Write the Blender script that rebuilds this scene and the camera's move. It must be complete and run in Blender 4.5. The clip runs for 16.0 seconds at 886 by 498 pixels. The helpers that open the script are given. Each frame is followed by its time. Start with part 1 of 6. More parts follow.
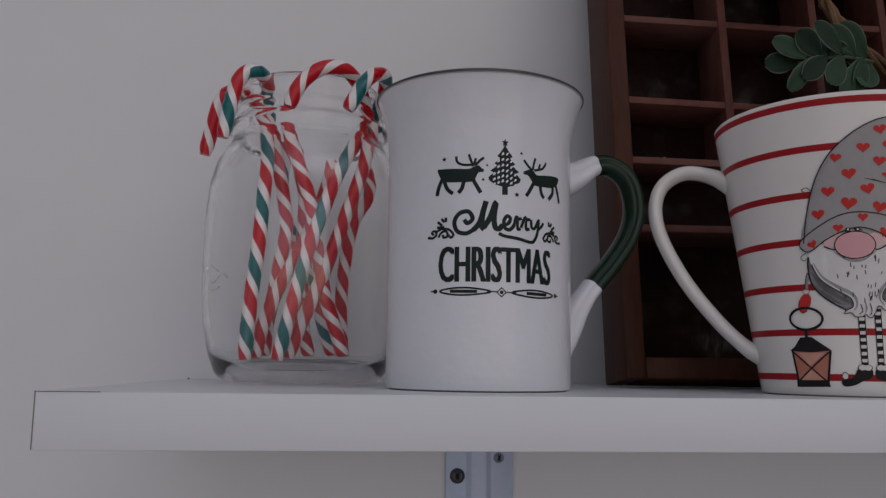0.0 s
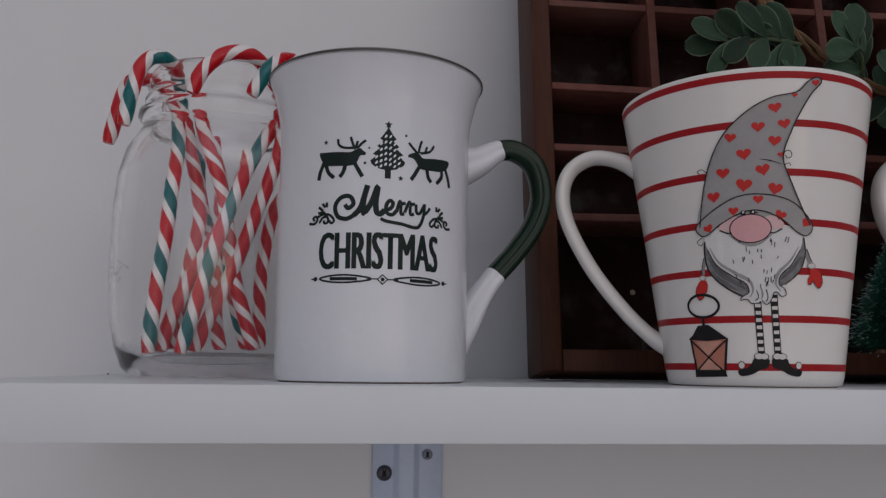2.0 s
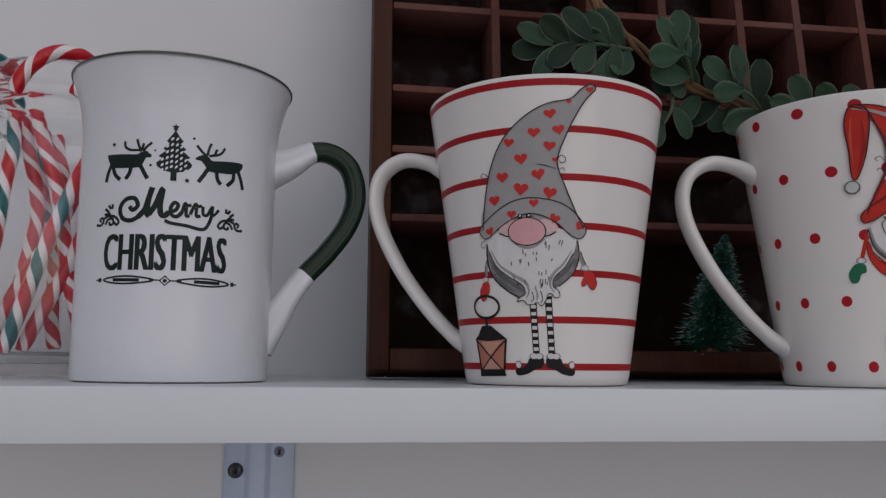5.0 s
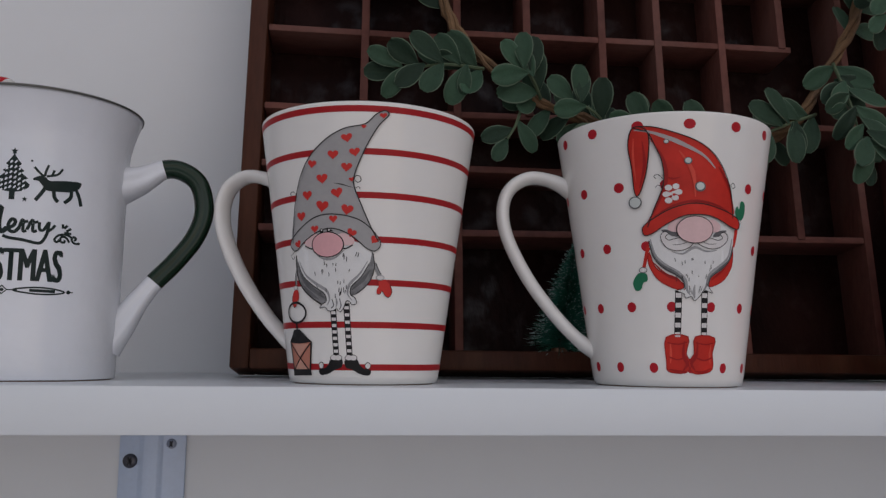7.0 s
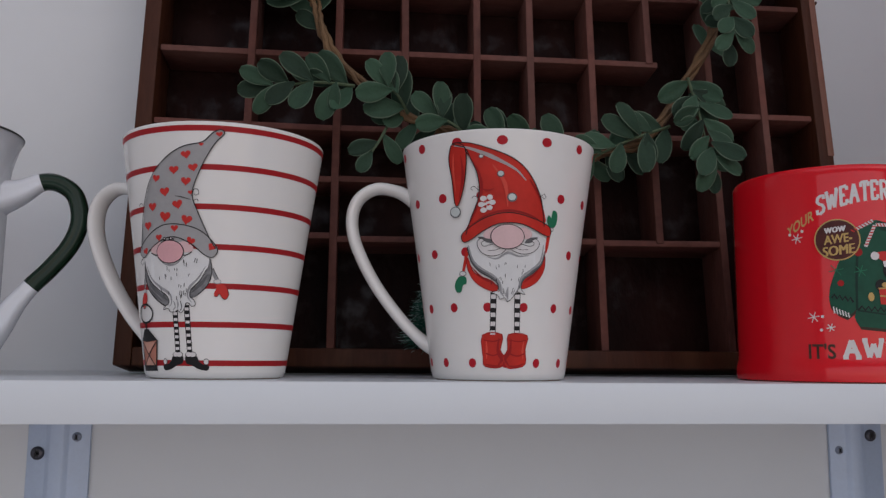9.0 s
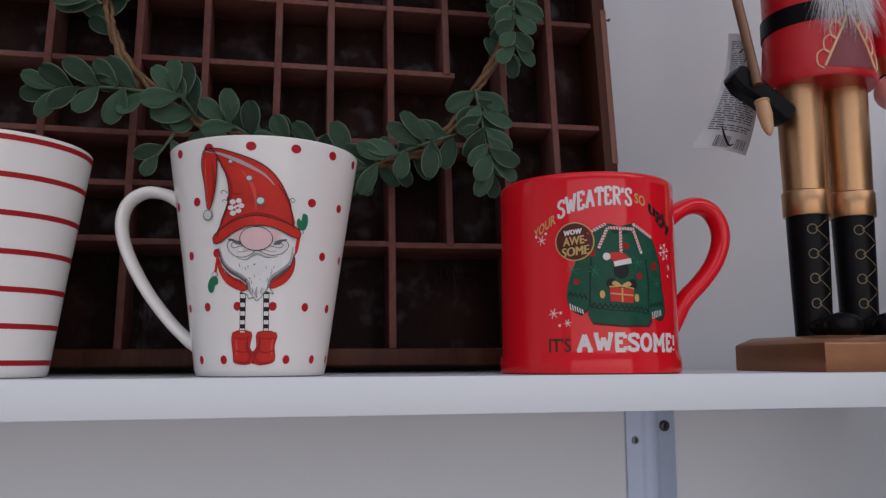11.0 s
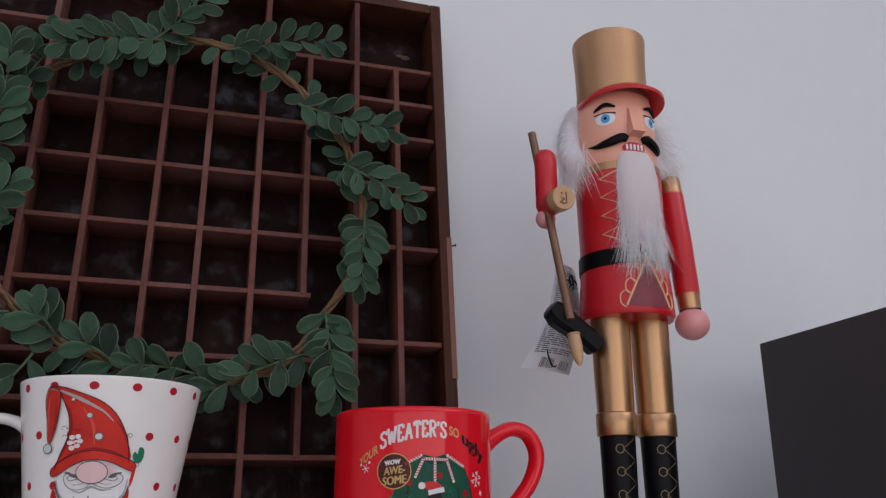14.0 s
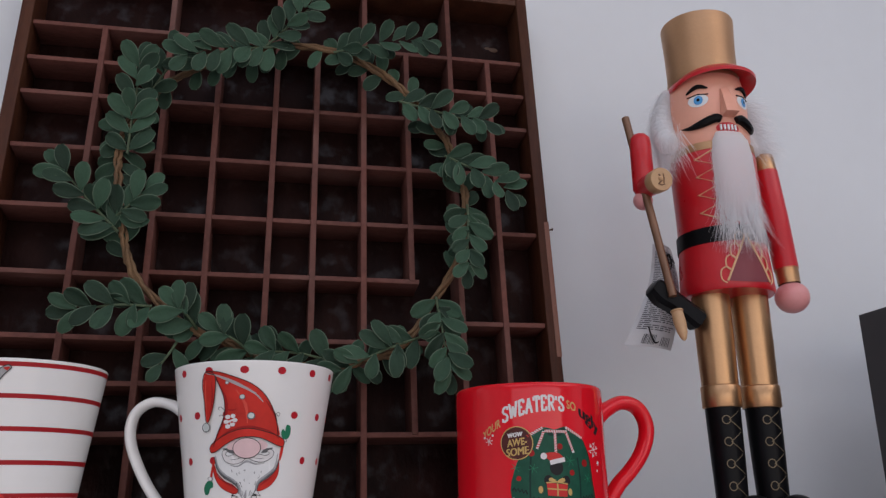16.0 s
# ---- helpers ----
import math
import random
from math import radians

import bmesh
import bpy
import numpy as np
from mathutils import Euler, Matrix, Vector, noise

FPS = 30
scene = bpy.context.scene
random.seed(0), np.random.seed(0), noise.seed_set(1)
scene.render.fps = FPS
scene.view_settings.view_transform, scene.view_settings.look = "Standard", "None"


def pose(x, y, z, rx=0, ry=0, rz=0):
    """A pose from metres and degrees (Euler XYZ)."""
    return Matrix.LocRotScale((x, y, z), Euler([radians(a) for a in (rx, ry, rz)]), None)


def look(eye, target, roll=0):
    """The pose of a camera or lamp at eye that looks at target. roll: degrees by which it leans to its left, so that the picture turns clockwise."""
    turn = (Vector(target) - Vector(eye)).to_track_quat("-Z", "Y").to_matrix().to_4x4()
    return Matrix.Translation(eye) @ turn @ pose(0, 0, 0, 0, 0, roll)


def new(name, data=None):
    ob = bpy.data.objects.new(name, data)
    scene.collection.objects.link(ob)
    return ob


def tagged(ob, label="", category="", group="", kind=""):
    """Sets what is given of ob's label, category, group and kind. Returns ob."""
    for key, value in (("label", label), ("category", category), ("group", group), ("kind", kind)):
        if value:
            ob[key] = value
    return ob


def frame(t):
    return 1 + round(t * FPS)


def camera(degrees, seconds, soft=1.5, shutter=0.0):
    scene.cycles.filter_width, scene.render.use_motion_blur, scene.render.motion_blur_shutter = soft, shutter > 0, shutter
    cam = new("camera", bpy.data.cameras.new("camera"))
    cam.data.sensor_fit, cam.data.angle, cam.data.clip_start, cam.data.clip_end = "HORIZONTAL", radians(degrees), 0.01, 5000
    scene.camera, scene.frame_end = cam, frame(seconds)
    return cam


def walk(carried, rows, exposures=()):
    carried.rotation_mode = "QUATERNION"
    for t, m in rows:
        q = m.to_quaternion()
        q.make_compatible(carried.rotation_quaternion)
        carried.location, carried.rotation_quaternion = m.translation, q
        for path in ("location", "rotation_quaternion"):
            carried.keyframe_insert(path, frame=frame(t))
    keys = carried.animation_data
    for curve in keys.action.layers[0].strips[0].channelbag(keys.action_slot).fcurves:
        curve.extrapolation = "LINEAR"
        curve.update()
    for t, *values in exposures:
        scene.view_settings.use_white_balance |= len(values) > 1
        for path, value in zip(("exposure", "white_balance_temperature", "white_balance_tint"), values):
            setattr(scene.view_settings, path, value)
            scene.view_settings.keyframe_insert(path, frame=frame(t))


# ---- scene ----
cam = camera(56.0, 16.0, soft=1.35)
PATH = [
    (0, (-0.044, -0.225, 0.008), (0.162, 1.745, 0.285), 0.8),
    (0.5, (-0.034, -0.222, 0.007), (0.152, 1.75, 0.286), 0.7),
    (1, (-0.025, -0.22, 0.005), (0.149, 1.752, 0.29), 0.8),
    (1.5, (-0.014, -0.218, 0.005), (0.151, 1.755, 0.289), 0.7),
    (2, (-0.005, -0.219, 0.005), (0.183, 1.752, 0.286), 0.6),
    (2.5, (0.001, -0.216, 0.004), (0.213, 1.753, 0.281), 0.6),
    (3, (0.011, -0.216, 0.005), (0.245, 1.751, 0.277), 0.5),
    (3.5, (0.021, -0.217, 0.005), (0.27, 1.749, 0.278), 0.6),
    (6, (0.086, -0.243, 0.008), (0.332, 1.724, 0.271), 0.4),
    (6.5, (0.107, -0.251, 0.007), (0.335, 1.72, 0.265), 0.6),
    (7, (0.118, -0.264, 0.01), (0.323, 1.709, 0.265), 0.6),
    (7.5, (0.132, -0.276, 0.01), (0.317, 1.699, 0.268), 0.7),
    (8, (0.15, -0.284, 0.009), (0.325, 1.692, 0.264), 0.7),
    (10.5, (0.223, -0.317, 0.009), (0.529, 1.642, 0.273), -0.2),
    (11, (0.244, -0.323, 0.006), (0.611, 1.624, 0.272), -0.3),
    (11.5, (0.258, -0.326, 0.005), (0.683, 1.61, 0.273), -0.5),
    (12, (0.271, -0.325, 0.006), (0.745, 1.599, 0.275), -0.7),
    (12.5, (0.283, -0.341, 0.01), (0.833, 1.562, 0.287), -0.9),
    (13, (0.279, -0.365, 0.02), (0.852, 1.511, 0.41), -0.6),
    (13.5, (0.275, -0.375, 0.029), (0.836, 1.477, 0.537), -0.3),
    (14, (0.269, -0.383, 0.037), (0.82, 1.443, 0.64), -0.2),
    (14.5, (0.263, -0.39, 0.04), (0.794, 1.425, 0.691), -0.1),
    (15, (0.255, -0.397, 0.04), (0.763, 1.417, 0.711), -0.4),
    (15.5, (0.248, -0.399, 0.037), (0.713, 1.438, 0.675), -0.7),
    (16, (0.239, -0.4, 0.03), (0.643, 1.473, 0.602), -1.0),
]
walk(cam, [(t, look(eye, target, roll)) for t, eye, target, roll in PATH],
     exposures=[(0, -0.62, 6720, 11.5), (2, -0.48, 6710, 10.5), (3.5, -0.41, 6640, 10), (5.8, -0.34, 6600, 9.5), (7.5, -0.25, 6560, 9), (10.5, -0.04, 6470, 10.5), (12.5, 0.09, 6430, 10.5), (13.5, 0.13, 6430, 10.5), (14.5, 0.10, 6420, 10), (15.5, 0.07, 6420, 10), (16, 0.15, 6440, 10)])

# ---- world, window light ----
world = bpy.data.worlds.new("world")
scene.world = world
world.use_nodes = True
_wn = world.node_tree
_sky = _wn.nodes.new("ShaderNodeTexSky")
_sky.sky_type, _sky.sun_disc = "NISHITA", False
_sky.sun_elevation, _sky.sun_rotation = radians(35), radians(140)
_wn.links.new(_sky.outputs[0], _wn.nodes["Background"].inputs[0])
_wn.nodes["Background"].inputs[1].default_value = 0.08

WIN_X0, WIN_X1, WIN_Z0, WIN_Z1 = -1.8, 1.9, -1.25, 0.95
SKY_X0, SKY_X1, SKY_Y0, SKY_Y1 = -1.1, 2.3, -1.75, -0.45
ROOM_X0, ROOM_X1, ROOM_Y0, WALL_Y, ROOM_Z0, ROOM_Z1 = -2.4, 2.6, -2.3, 0.183, -1.4, 1.15


def daylight(name, at, to, wide, high, watts, tint):
    l = bpy.data.lights.new(name, "AREA")
    l.shape, l.size, l.size_y, l.energy, l.color = "RECTANGLE", wide, high, watts, tint
    new(name, l).matrix_basis = look(at, to)


daylight("skylight_daylight", ((SKY_X0 + SKY_X1) / 2, (SKY_Y0 + SKY_Y1) / 2, ROOM_Z1 + 0.06), ((SKY_X0 + SKY_X1) / 2, (SKY_Y0 + SKY_Y1) / 2 + 0.001, 0), SKY_X1 - SKY_X0, SKY_Y1 - SKY_Y0, 11.5, (0.925, 0.915, 1.01))
daylight("window_daylight", ((WIN_X0 + WIN_X1) / 2, ROOM_Y0 - 0.04, (WIN_Z0 + WIN_Z1) / 2), ((WIN_X0 + WIN_X1) / 2, 0, (WIN_Z0 + WIN_Z1) / 2), WIN_X1 - WIN_X0, WIN_Z1 - WIN_Z0, 18.5, (0.99, 0.90, 0.96))


# ---- materials ----
def mat(name, base, rough=0.5, metal=0.0, var=0.12, scale=40.0, fine=0.06, bump=0.05, coat=0.0, rough_var=0.08, stretch=(1, 1, 1), dirt=None, dirt_amount=0.0, spec=0.5, rand=0.0):
    """A surface with a broad and a fine variation of its colour, gloss and relief; dirt: a second colour in patches."""
    m = bpy.data.materials.new(name)
    m.use_nodes = True
    nt = m.node_tree
    b = nt.nodes["Principled BSDF"]
    tc = nt.nodes.new("ShaderNodeTexCoord")
    mp = nt.nodes.new("ShaderNodeMapping")
    mp.inputs["Scale"].default_value = stretch
    nt.links.new(tc.outputs["Object"], mp.inputs[0])

    def nz(s, d):
        n = nt.nodes.new("ShaderNodeTexNoise")
        n.inputs["Scale"].default_value, n.inputs["Detail"].default_value = s, d
        nt.links.new(mp.outputs[0], n.inputs["Vector"])
        return n
    n1, n2 = nz(scale, 3), nz(scale * 9, 2)
    add = nt.nodes.new("ShaderNodeMath")
    add.operation = "MULTIPLY_ADD"
    nt.links.new(n2.outputs[0], add.inputs[0])
    add.inputs[1].default_value = fine / max(var, 1e-4)
    nt.links.new(n1.outputs[0], add.inputs[2])
    mr = nt.nodes.new("ShaderNodeMapRange")
    mr.inputs[1].default_value, mr.inputs[2].default_value = 0.25, 0.8 + fine / max(var, 1e-4)
    mr.inputs[3].default_value, mr.inputs[4].default_value = 1 - var, 1 + var
    nt.links.new(add.outputs[0], mr.inputs[0])
    mul = nt.nodes.new("ShaderNodeVectorMath")
    mul.operation = "SCALE"
    mul.inputs[0].default_value = base
    nt.links.new(mr.outputs[0], mul.inputs["Scale"])
    col = mul.outputs[0]
    if rand:
        oi = nt.nodes.new("ShaderNodeObjectInfo")
        rr = nt.nodes.new("ShaderNodeMapRange")
        rr.inputs[3].default_value, rr.inputs[4].default_value = 1 - rand, 1 + rand
        nt.links.new(oi.outputs["Random"], rr.inputs[0])
        m2 = nt.nodes.new("ShaderNodeVectorMath")
        m2.operation = "SCALE"
        nt.links.new(col, m2.inputs[0])
        nt.links.new(rr.outputs[0], m2.inputs["Scale"])
        col = m2.outputs[0]
    if dirt:
        n3 = nz(scale * 0.6, 6)
        r3 = nt.nodes.new("ShaderNodeMapRange")
        r3.inputs[1].default_value, r3.inputs[2].default_value = 0.5, 0.75
        r3.inputs[3].default_value, r3.inputs[4].default_value = 0, dirt_amount
        nt.links.new(n3.outputs[0], r3.inputs[0])
        mx = nt.nodes.new("ShaderNodeMix")
        mx.data_type = "RGBA"
        nt.links.new(r3.outputs[0], mx.inputs["Factor"])
        nt.links.new(col, mx.inputs[6])
        mx.inputs[7].default_value = (*dirt, 1)
        col = mx.outputs[2]
    nt.links.new(col, b.inputs["Base Color"])
    r = nt.nodes.new("ShaderNodeMapRange")
    r.inputs[3].default_value, r.inputs[4].default_value = max(rough - rough_var, 0.02), min(rough + rough_var, 1)
    nt.links.new(n1.outputs[0], r.inputs[0])
    nt.links.new(r.outputs[0], b.inputs["Roughness"])
    b.inputs["Metallic"].default_value = metal
    b.inputs["Specular IOR Level"].default_value = spec
    b.inputs["Coat Weight"].default_value = coat
    b.inputs["Coat Roughness"].default_value = 0.08
    if bump:
        bp = nt.nodes.new("ShaderNodeBump")
        bp.inputs["Strength"].default_value, bp.inputs["Distance"].default_value = bump, 0.0006
        nt.links.new(add.outputs[0], bp.inputs["Height"])
        nt.links.new(bp.outputs[0], b.inputs["Normal"])
    return m


def cane_mat(name, green):
    """White sugar with helical stripes that follow the tube's own coordinates."""
    m = mat(name, (0.8, 0.78, 0.77), 0.28, var=0.05, scale=80)
    nt = m.node_tree
    b = nt.nodes["Principled BSDF"]
    uv = nt.nodes.new("ShaderNodeUVMap")
    sp = nt.nodes.new("ShaderNodeSeparateXYZ")
    nt.links.new(uv.outputs[0], sp.inputs[0])
    a = nt.nodes.new("ShaderNodeMath")
    a.operation = "SUBTRACT"
    nt.links.new(sp.outputs[0], a.inputs[0])
    nt.links.new(sp.outputs[1], a.inputs[1])
    f = nt.nodes.new("ShaderNodeMath")
    f.operation = "FRACT"
    nt.links.new(a.outputs[0], f.inputs[0])
    ramp = nt.nodes.new("ShaderNodeValToRGB")
    ramp.color_ramp.interpolation = "CONSTANT"
    red, white, grn = (0.52, 0.004, 0.014, 1), (0.8, 0.78, 0.77, 1), (0.0, 0.125, 0.135, 1)
    stops = [(0, red), (0.33, white), (0.5, grn if green else red), (0.80, white)]
    ramp.color_ramp.elements[0].position, ramp.color_ramp.elements[0].color = stops[0]
    ramp.color_ramp.elements[1].position, ramp.color_ramp.elements[1].color = stops[1]
    for p, c in stops[2:]:
        ramp.color_ramp.elements.new(p).color = c
    nt.links.new(f.outputs[0], ramp.inputs[0])
    nt.links.new(ramp.outputs[0], b.inputs["Base Color"])
    return m


M = dict(
    wall=mat("wall_paint", (0.75, 0.77, 0.785), 0.75, var=0.03, scale=6, fine=0.015, bump=0.25, dirt=(0.66, 0.66, 0.67), dirt_amount=0.25),
    shelf=mat("white_melamine", (0.725, 0.762, 0.788), 0.38, var=0.02, scale=12, fine=0.01, bump=0.08),
    edge=mat("edge_glue", (0.2, 0.19, 0.18), 0.7, scale=200, var=0.3),
    bracket=mat("filmed_bracket_steel", (0.50, 0.59, 0.74), 0.42, metal=0.15, var=0.08, scale=60, bump=0.2),
    screw=mat("dull_screw", (0.09, 0.09, 0.105), 0.4, metal=0.8, scale=300),
    filmscrew=mat("filmed_screw", (0.26, 0.29, 0.36), 0.45, metal=0.3, scale=200),
    hole=mat("screw_slot", (0.02, 0.02, 0.022), 0.7),
    white=mat("white_glaze", (0.715, 0.735, 0.775), 0.2, var=0.03, scale=18, bump=0.22, spec=0.4, rough_var=0.05),
    cream=mat("cream_glaze", (0.79, 0.775, 0.745), 0.17, var=0.02, scale=18, bump=0.05, spec=0.42, rough_var=0.04),
    bare=mat("unglazed_foot", (0.3, 0.2, 0.14), 0.8, scale=200),
    rimline=mat("worn_rim_line", (0.06, 0.06, 0.055), 0.35, var=0.4, scale=120),
    dkgreen=mat("dark_green_glaze", (0.008, 0.024, 0.013), 0.17, var=0.25, scale=60, spec=0.26, rough_var=0.04),
    ink=mat("dark_green_print", (0.011, 0.021, 0.019), 0.4, spec=0.18, var=0.3, scale=250),
    line=mat("fine_black_print", (0.02, 0.018, 0.018), 0.4, spec=0.18, var=0.2, scale=200),
    stripe=mat("red_stripe_print", (0.36, 0.014, 0.018), 0.4, spec=0.18, var=0.1, scale=120),
    hatgrey=mat("grey_print", (0.365, 0.36, 0.36), 0.4, spec=0.18, var=0.14, scale=90),
    shade=mat("dark_grey_print", (0.13, 0.13, 0.135), 0.4, spec=0.18, var=0.4, scale=160),
    heart=mat("heart_red_print", (0.56, 0.035, 0.03), 0.4, spec=0.18, var=0.12, scale=150),
    pink=mat("pink_print", (0.73, 0.40, 0.42), 0.4, spec=0.18, var=0.1, scale=110),
    beard=mat("beard_print", (0.73, 0.73, 0.72), 0.4, spec=0.18, var=0.1, scale=220),
    redprint=mat("bright_red_print", (0.54, 0.028, 0.018), 0.4, spec=0.18, var=0.3, scale=70),
    deepred=mat("deep_red_print", (0.33, 0.012, 0.012), 0.4, spec=0.18, var=0.3, scale=110),
    mitt=mat("green_print", (0.02, 0.17, 0.085), 0.4, spec=0.18, var=0.15, scale=150),
    black=mat("black_print", (0.014, 0.014, 0.015), 0.4, spec=0.18, var=0.2, scale=150),
    amber=mat("lantern_print", (0.50, 0.20, 0.14), 0.4, spec=0.18, var=0.22, scale=140),
    dotred=mat("dot_print", (0.42, 0.012, 0.022), 0.4, spec=0.18, var=0.1, scale=120),
    redglaze=mat("red_glaze", (0.72, 0.008, 0.018), 0.10, var=0.05, scale=25, spec=0.42, rough_var=0.03),
    sweater=mat("knit_green_print", (0.012, 0.078, 0.046), 0.4, spec=0.18, var=0.25, scale=260),
    sweaterdk=mat("knit_shadow_print", (0.008, 0.035, 0.024), 0.4, spec=0.18, var=0.25, scale=260),
    gold=mat("gold_print", (0.55, 0.37, 0.13), 0.4, spec=0.18, var=0.15, scale=200),
    brown=mat("brown_print", (0.06, 0.03, 0.02), 0.4, spec=0.18, var=0.3, scale=200),
    printwhite=mat("white_print", (0.70, 0.67, 0.66), 0.4, spec=0.18, var=0.06, scale=200),
    wood=mat("dark_stained_wood", (0.062, 0.020, 0.010), 0.5, spec=0.18, var=0.6, scale=70, fine=0.35, bump=0.6, stretch=(1, 1, 0.1), dirt=(0.13, 0.055, 0.028), dirt_amount=0.6),
    woodh=mat("dark_stained_slat", (0.130, 0.050, 0.039), 0.6, spec=0.16, var=0.6, scale=60, fine=0.4, bump=0.7, stretch=(0.35, 1, 0.35), dirt=(0.19, 0.105, 0.088), dirt_amount=0.6, rand=0.15),
    # back board: near-black colour holds the compartments' shade, with random paler brown patches
    woodback=mat("shade_dark_back_panel", (0.0132, 0.0047, 0.0038), 0.42, var=0.65, scale=42, fine=0.4, bump=1.0, stretch=(1, 1, 0.5), dirt=(0.031, 0.0125, 0.010), dirt_amount=0.8, spec=0.05, rough_var=0.1),
    leaf=mat("felted_leaf", (0.026, 0.056, 0.033), 0.65, spec=0.2, var=0.35, scale=90, fine=0.14, bump=0.6, rand=0.5),
    leafedge=mat("pale_leaf_edge", (0.10, 0.14, 0.096), 0.75, spec=0.2, var=0.35, scale=160),
    twig=mat("tan_twig", (0.15, 0.083, 0.036), 0.75, var=0.6, scale=90, fine=0.3, bump=0.8),
    sprig=mat("green_sprig_stem", (0.07, 0.10, 0.05), 0.7, var=0.3, scale=120),
    bristle=mat("green_bristle", (0.012, 0.13, 0.085), 0.6, var=0.4, scale=150),
    frost=mat("frosted_bristle", (0.42, 0.55, 0.52), 0.7, var=0.2, scale=150),
    wire=mat("twisted_wire", (0.15, 0.15, 0.14), 0.5, metal=0.7),
    dbase=mat("copper_gold_paint", (0.34, 0.155, 0.075), 0.32, metal=0.6, var=0.15, scale=50, bump=0.2),
    dlace=mat("dull_gold_cord", (0.22, 0.17, 0.10), 0.5, var=0.2, scale=200),
    hatgold=mat("satin_gold_paint", (0.50, 0.285, 0.15), 0.45, metal=0.7, var=0.1, scale=60, bump=0.2),
    dgold=mat("brushed_gold_paint", (0.52, 0.30, 0.155), 0.33, metal=0.92, var=0.1, scale=60, bump=0.2),
    dred=mat("red_enamel", (0.56, 0.012, 0.020), 0.3, var=0.1, scale=40, bump=0.1),
    dskin=mat("skin_enamel", (0.86, 0.41, 0.29), 0.35, var=0.06, scale=40),
    dpink=mat("pink_bead", (0.74, 0.31, 0.30), 0.35, var=0.06, scale=60),
    dblack=mat("black_enamel", (0.005, 0.005, 0.006), 0.34, spec=0.12, var=0.3, scale=60),
    dwhite=mat("white_enamel", (0.8, 0.8, 0.8), 0.4),
    dblue=mat("blue_enamel", (0.07, 0.33, 0.68), 0.3),
    dmaroon=mat("maroon_enamel", (0.20, 0.03, 0.04), 0.35, var=0.1),
    dcream=mat("gold_braid", (0.75, 0.48, 0.26), 0.5, var=0.15, scale=200),
    fur=mat("white_fur", (0.97, 0.965, 0.97), 0.9, var=0.03, scale=90, spec=0.1, bump=0),
    dwood=mat("rifle_wood", (0.20, 0.10, 0.055), 0.4, var=0.25, scale=60, metal=0.2),
    dlight=mat("light_wood", (0.55, 0.33, 0.17), 0.45, var=0.15, scale=80),
    paper=mat("glossy_tag_card", (0.56, 0.56, 0.575), 0.3, var=0.05, scale=60),
    tagbar=mat("tag_print", (0.10, 0.10, 0.11), 0.4, spec=0.18),
    char=mat("charcoal_laminate", (0.035, 0.032, 0.034), 0.55, var=0.06, scale=30, fine=0.04, bump=0.1),
    floor=mat("grey_floor", (0.33, 0.325, 0.335), 0.5, var=0.2, scale=5, stretch=(1, 0.1, 1)),
    ceil=mat("ceiling_paint", (0.75, 0.75, 0.75), 0.8, var=0.02, scale=8),
    cane=cane_mat("striped_sugar_green", True),
    canered=cane_mat("striped_sugar_red", False),
    bareedge=mat("bare_rubbed_wood", (0.21, 0.082, 0.05), 0.5, var=0.4, scale=60, fine=0.3, bump=0.4, stretch=(1, 1, 0.12), dirt=(0.09, 0.03, 0.02), dirt_amount=0.7),
    tack=mat("pale_tack", (0.30, 0.25, 0.20), 0.5, metal=0.3, scale=200),
    bead=mat("pale_bead_print", (0.56, 0.60, 0.58), 0.4, spec=0.18, var=0.2, scale=300),
    lampglow=mat("lamp_glow_print", (0.62, 0.33, 0.25), 0.4, spec=0.18, var=0.25, scale=160),
    palepink=mat("pale_pink_print", (0.72, 0.50, 0.50), 0.4, spec=0.18, var=0.12, scale=110),
    coatgrey=mat("coat_grey_print", (0.22, 0.22, 0.225), 0.45, spec=0.18, var=0.6, scale=420),
    maroon=mat("maroon_print", (0.085, 0.022, 0.02), 0.4, spec=0.18, var=0.3, scale=200),
    softgrey=mat("soft_grey_print", (0.34, 0.34, 0.345), 0.45, spec=0.18, var=0.35, scale=260),
    hatlight=mat("pale_grey_print", (0.40, 0.36, 0.355), 0.4, spec=0.18, var=0.12, scale=120),
    redlight=mat("light_red_print", (0.68, 0.075, 0.05), 0.4, spec=0.18, var=0.2, scale=120),
    rust=mat("rusty_nail", (0.10, 0.06, 0.04), 0.6, metal=0.5, scale=300),
    speck=mat("dark_speck", (0.10, 0.085, 0.07), 0.8),
)
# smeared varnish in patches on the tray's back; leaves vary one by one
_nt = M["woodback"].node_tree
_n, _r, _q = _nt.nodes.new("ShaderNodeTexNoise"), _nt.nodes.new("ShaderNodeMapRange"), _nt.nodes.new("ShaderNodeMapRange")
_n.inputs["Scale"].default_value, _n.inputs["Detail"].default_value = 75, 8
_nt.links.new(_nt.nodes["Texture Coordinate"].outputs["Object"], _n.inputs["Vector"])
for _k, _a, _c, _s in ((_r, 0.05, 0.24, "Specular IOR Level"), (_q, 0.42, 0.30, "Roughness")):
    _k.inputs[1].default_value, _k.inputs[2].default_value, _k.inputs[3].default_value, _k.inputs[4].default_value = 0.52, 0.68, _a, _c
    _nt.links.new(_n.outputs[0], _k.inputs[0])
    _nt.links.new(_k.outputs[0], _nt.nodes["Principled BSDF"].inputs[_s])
_nt = M["leaf"].node_tree
_g, _r, _v = _nt.nodes.new("ShaderNodeNewGeometry"), _nt.nodes.new("ShaderNodeMapRange"), _nt.nodes.new("ShaderNodeVectorMath")
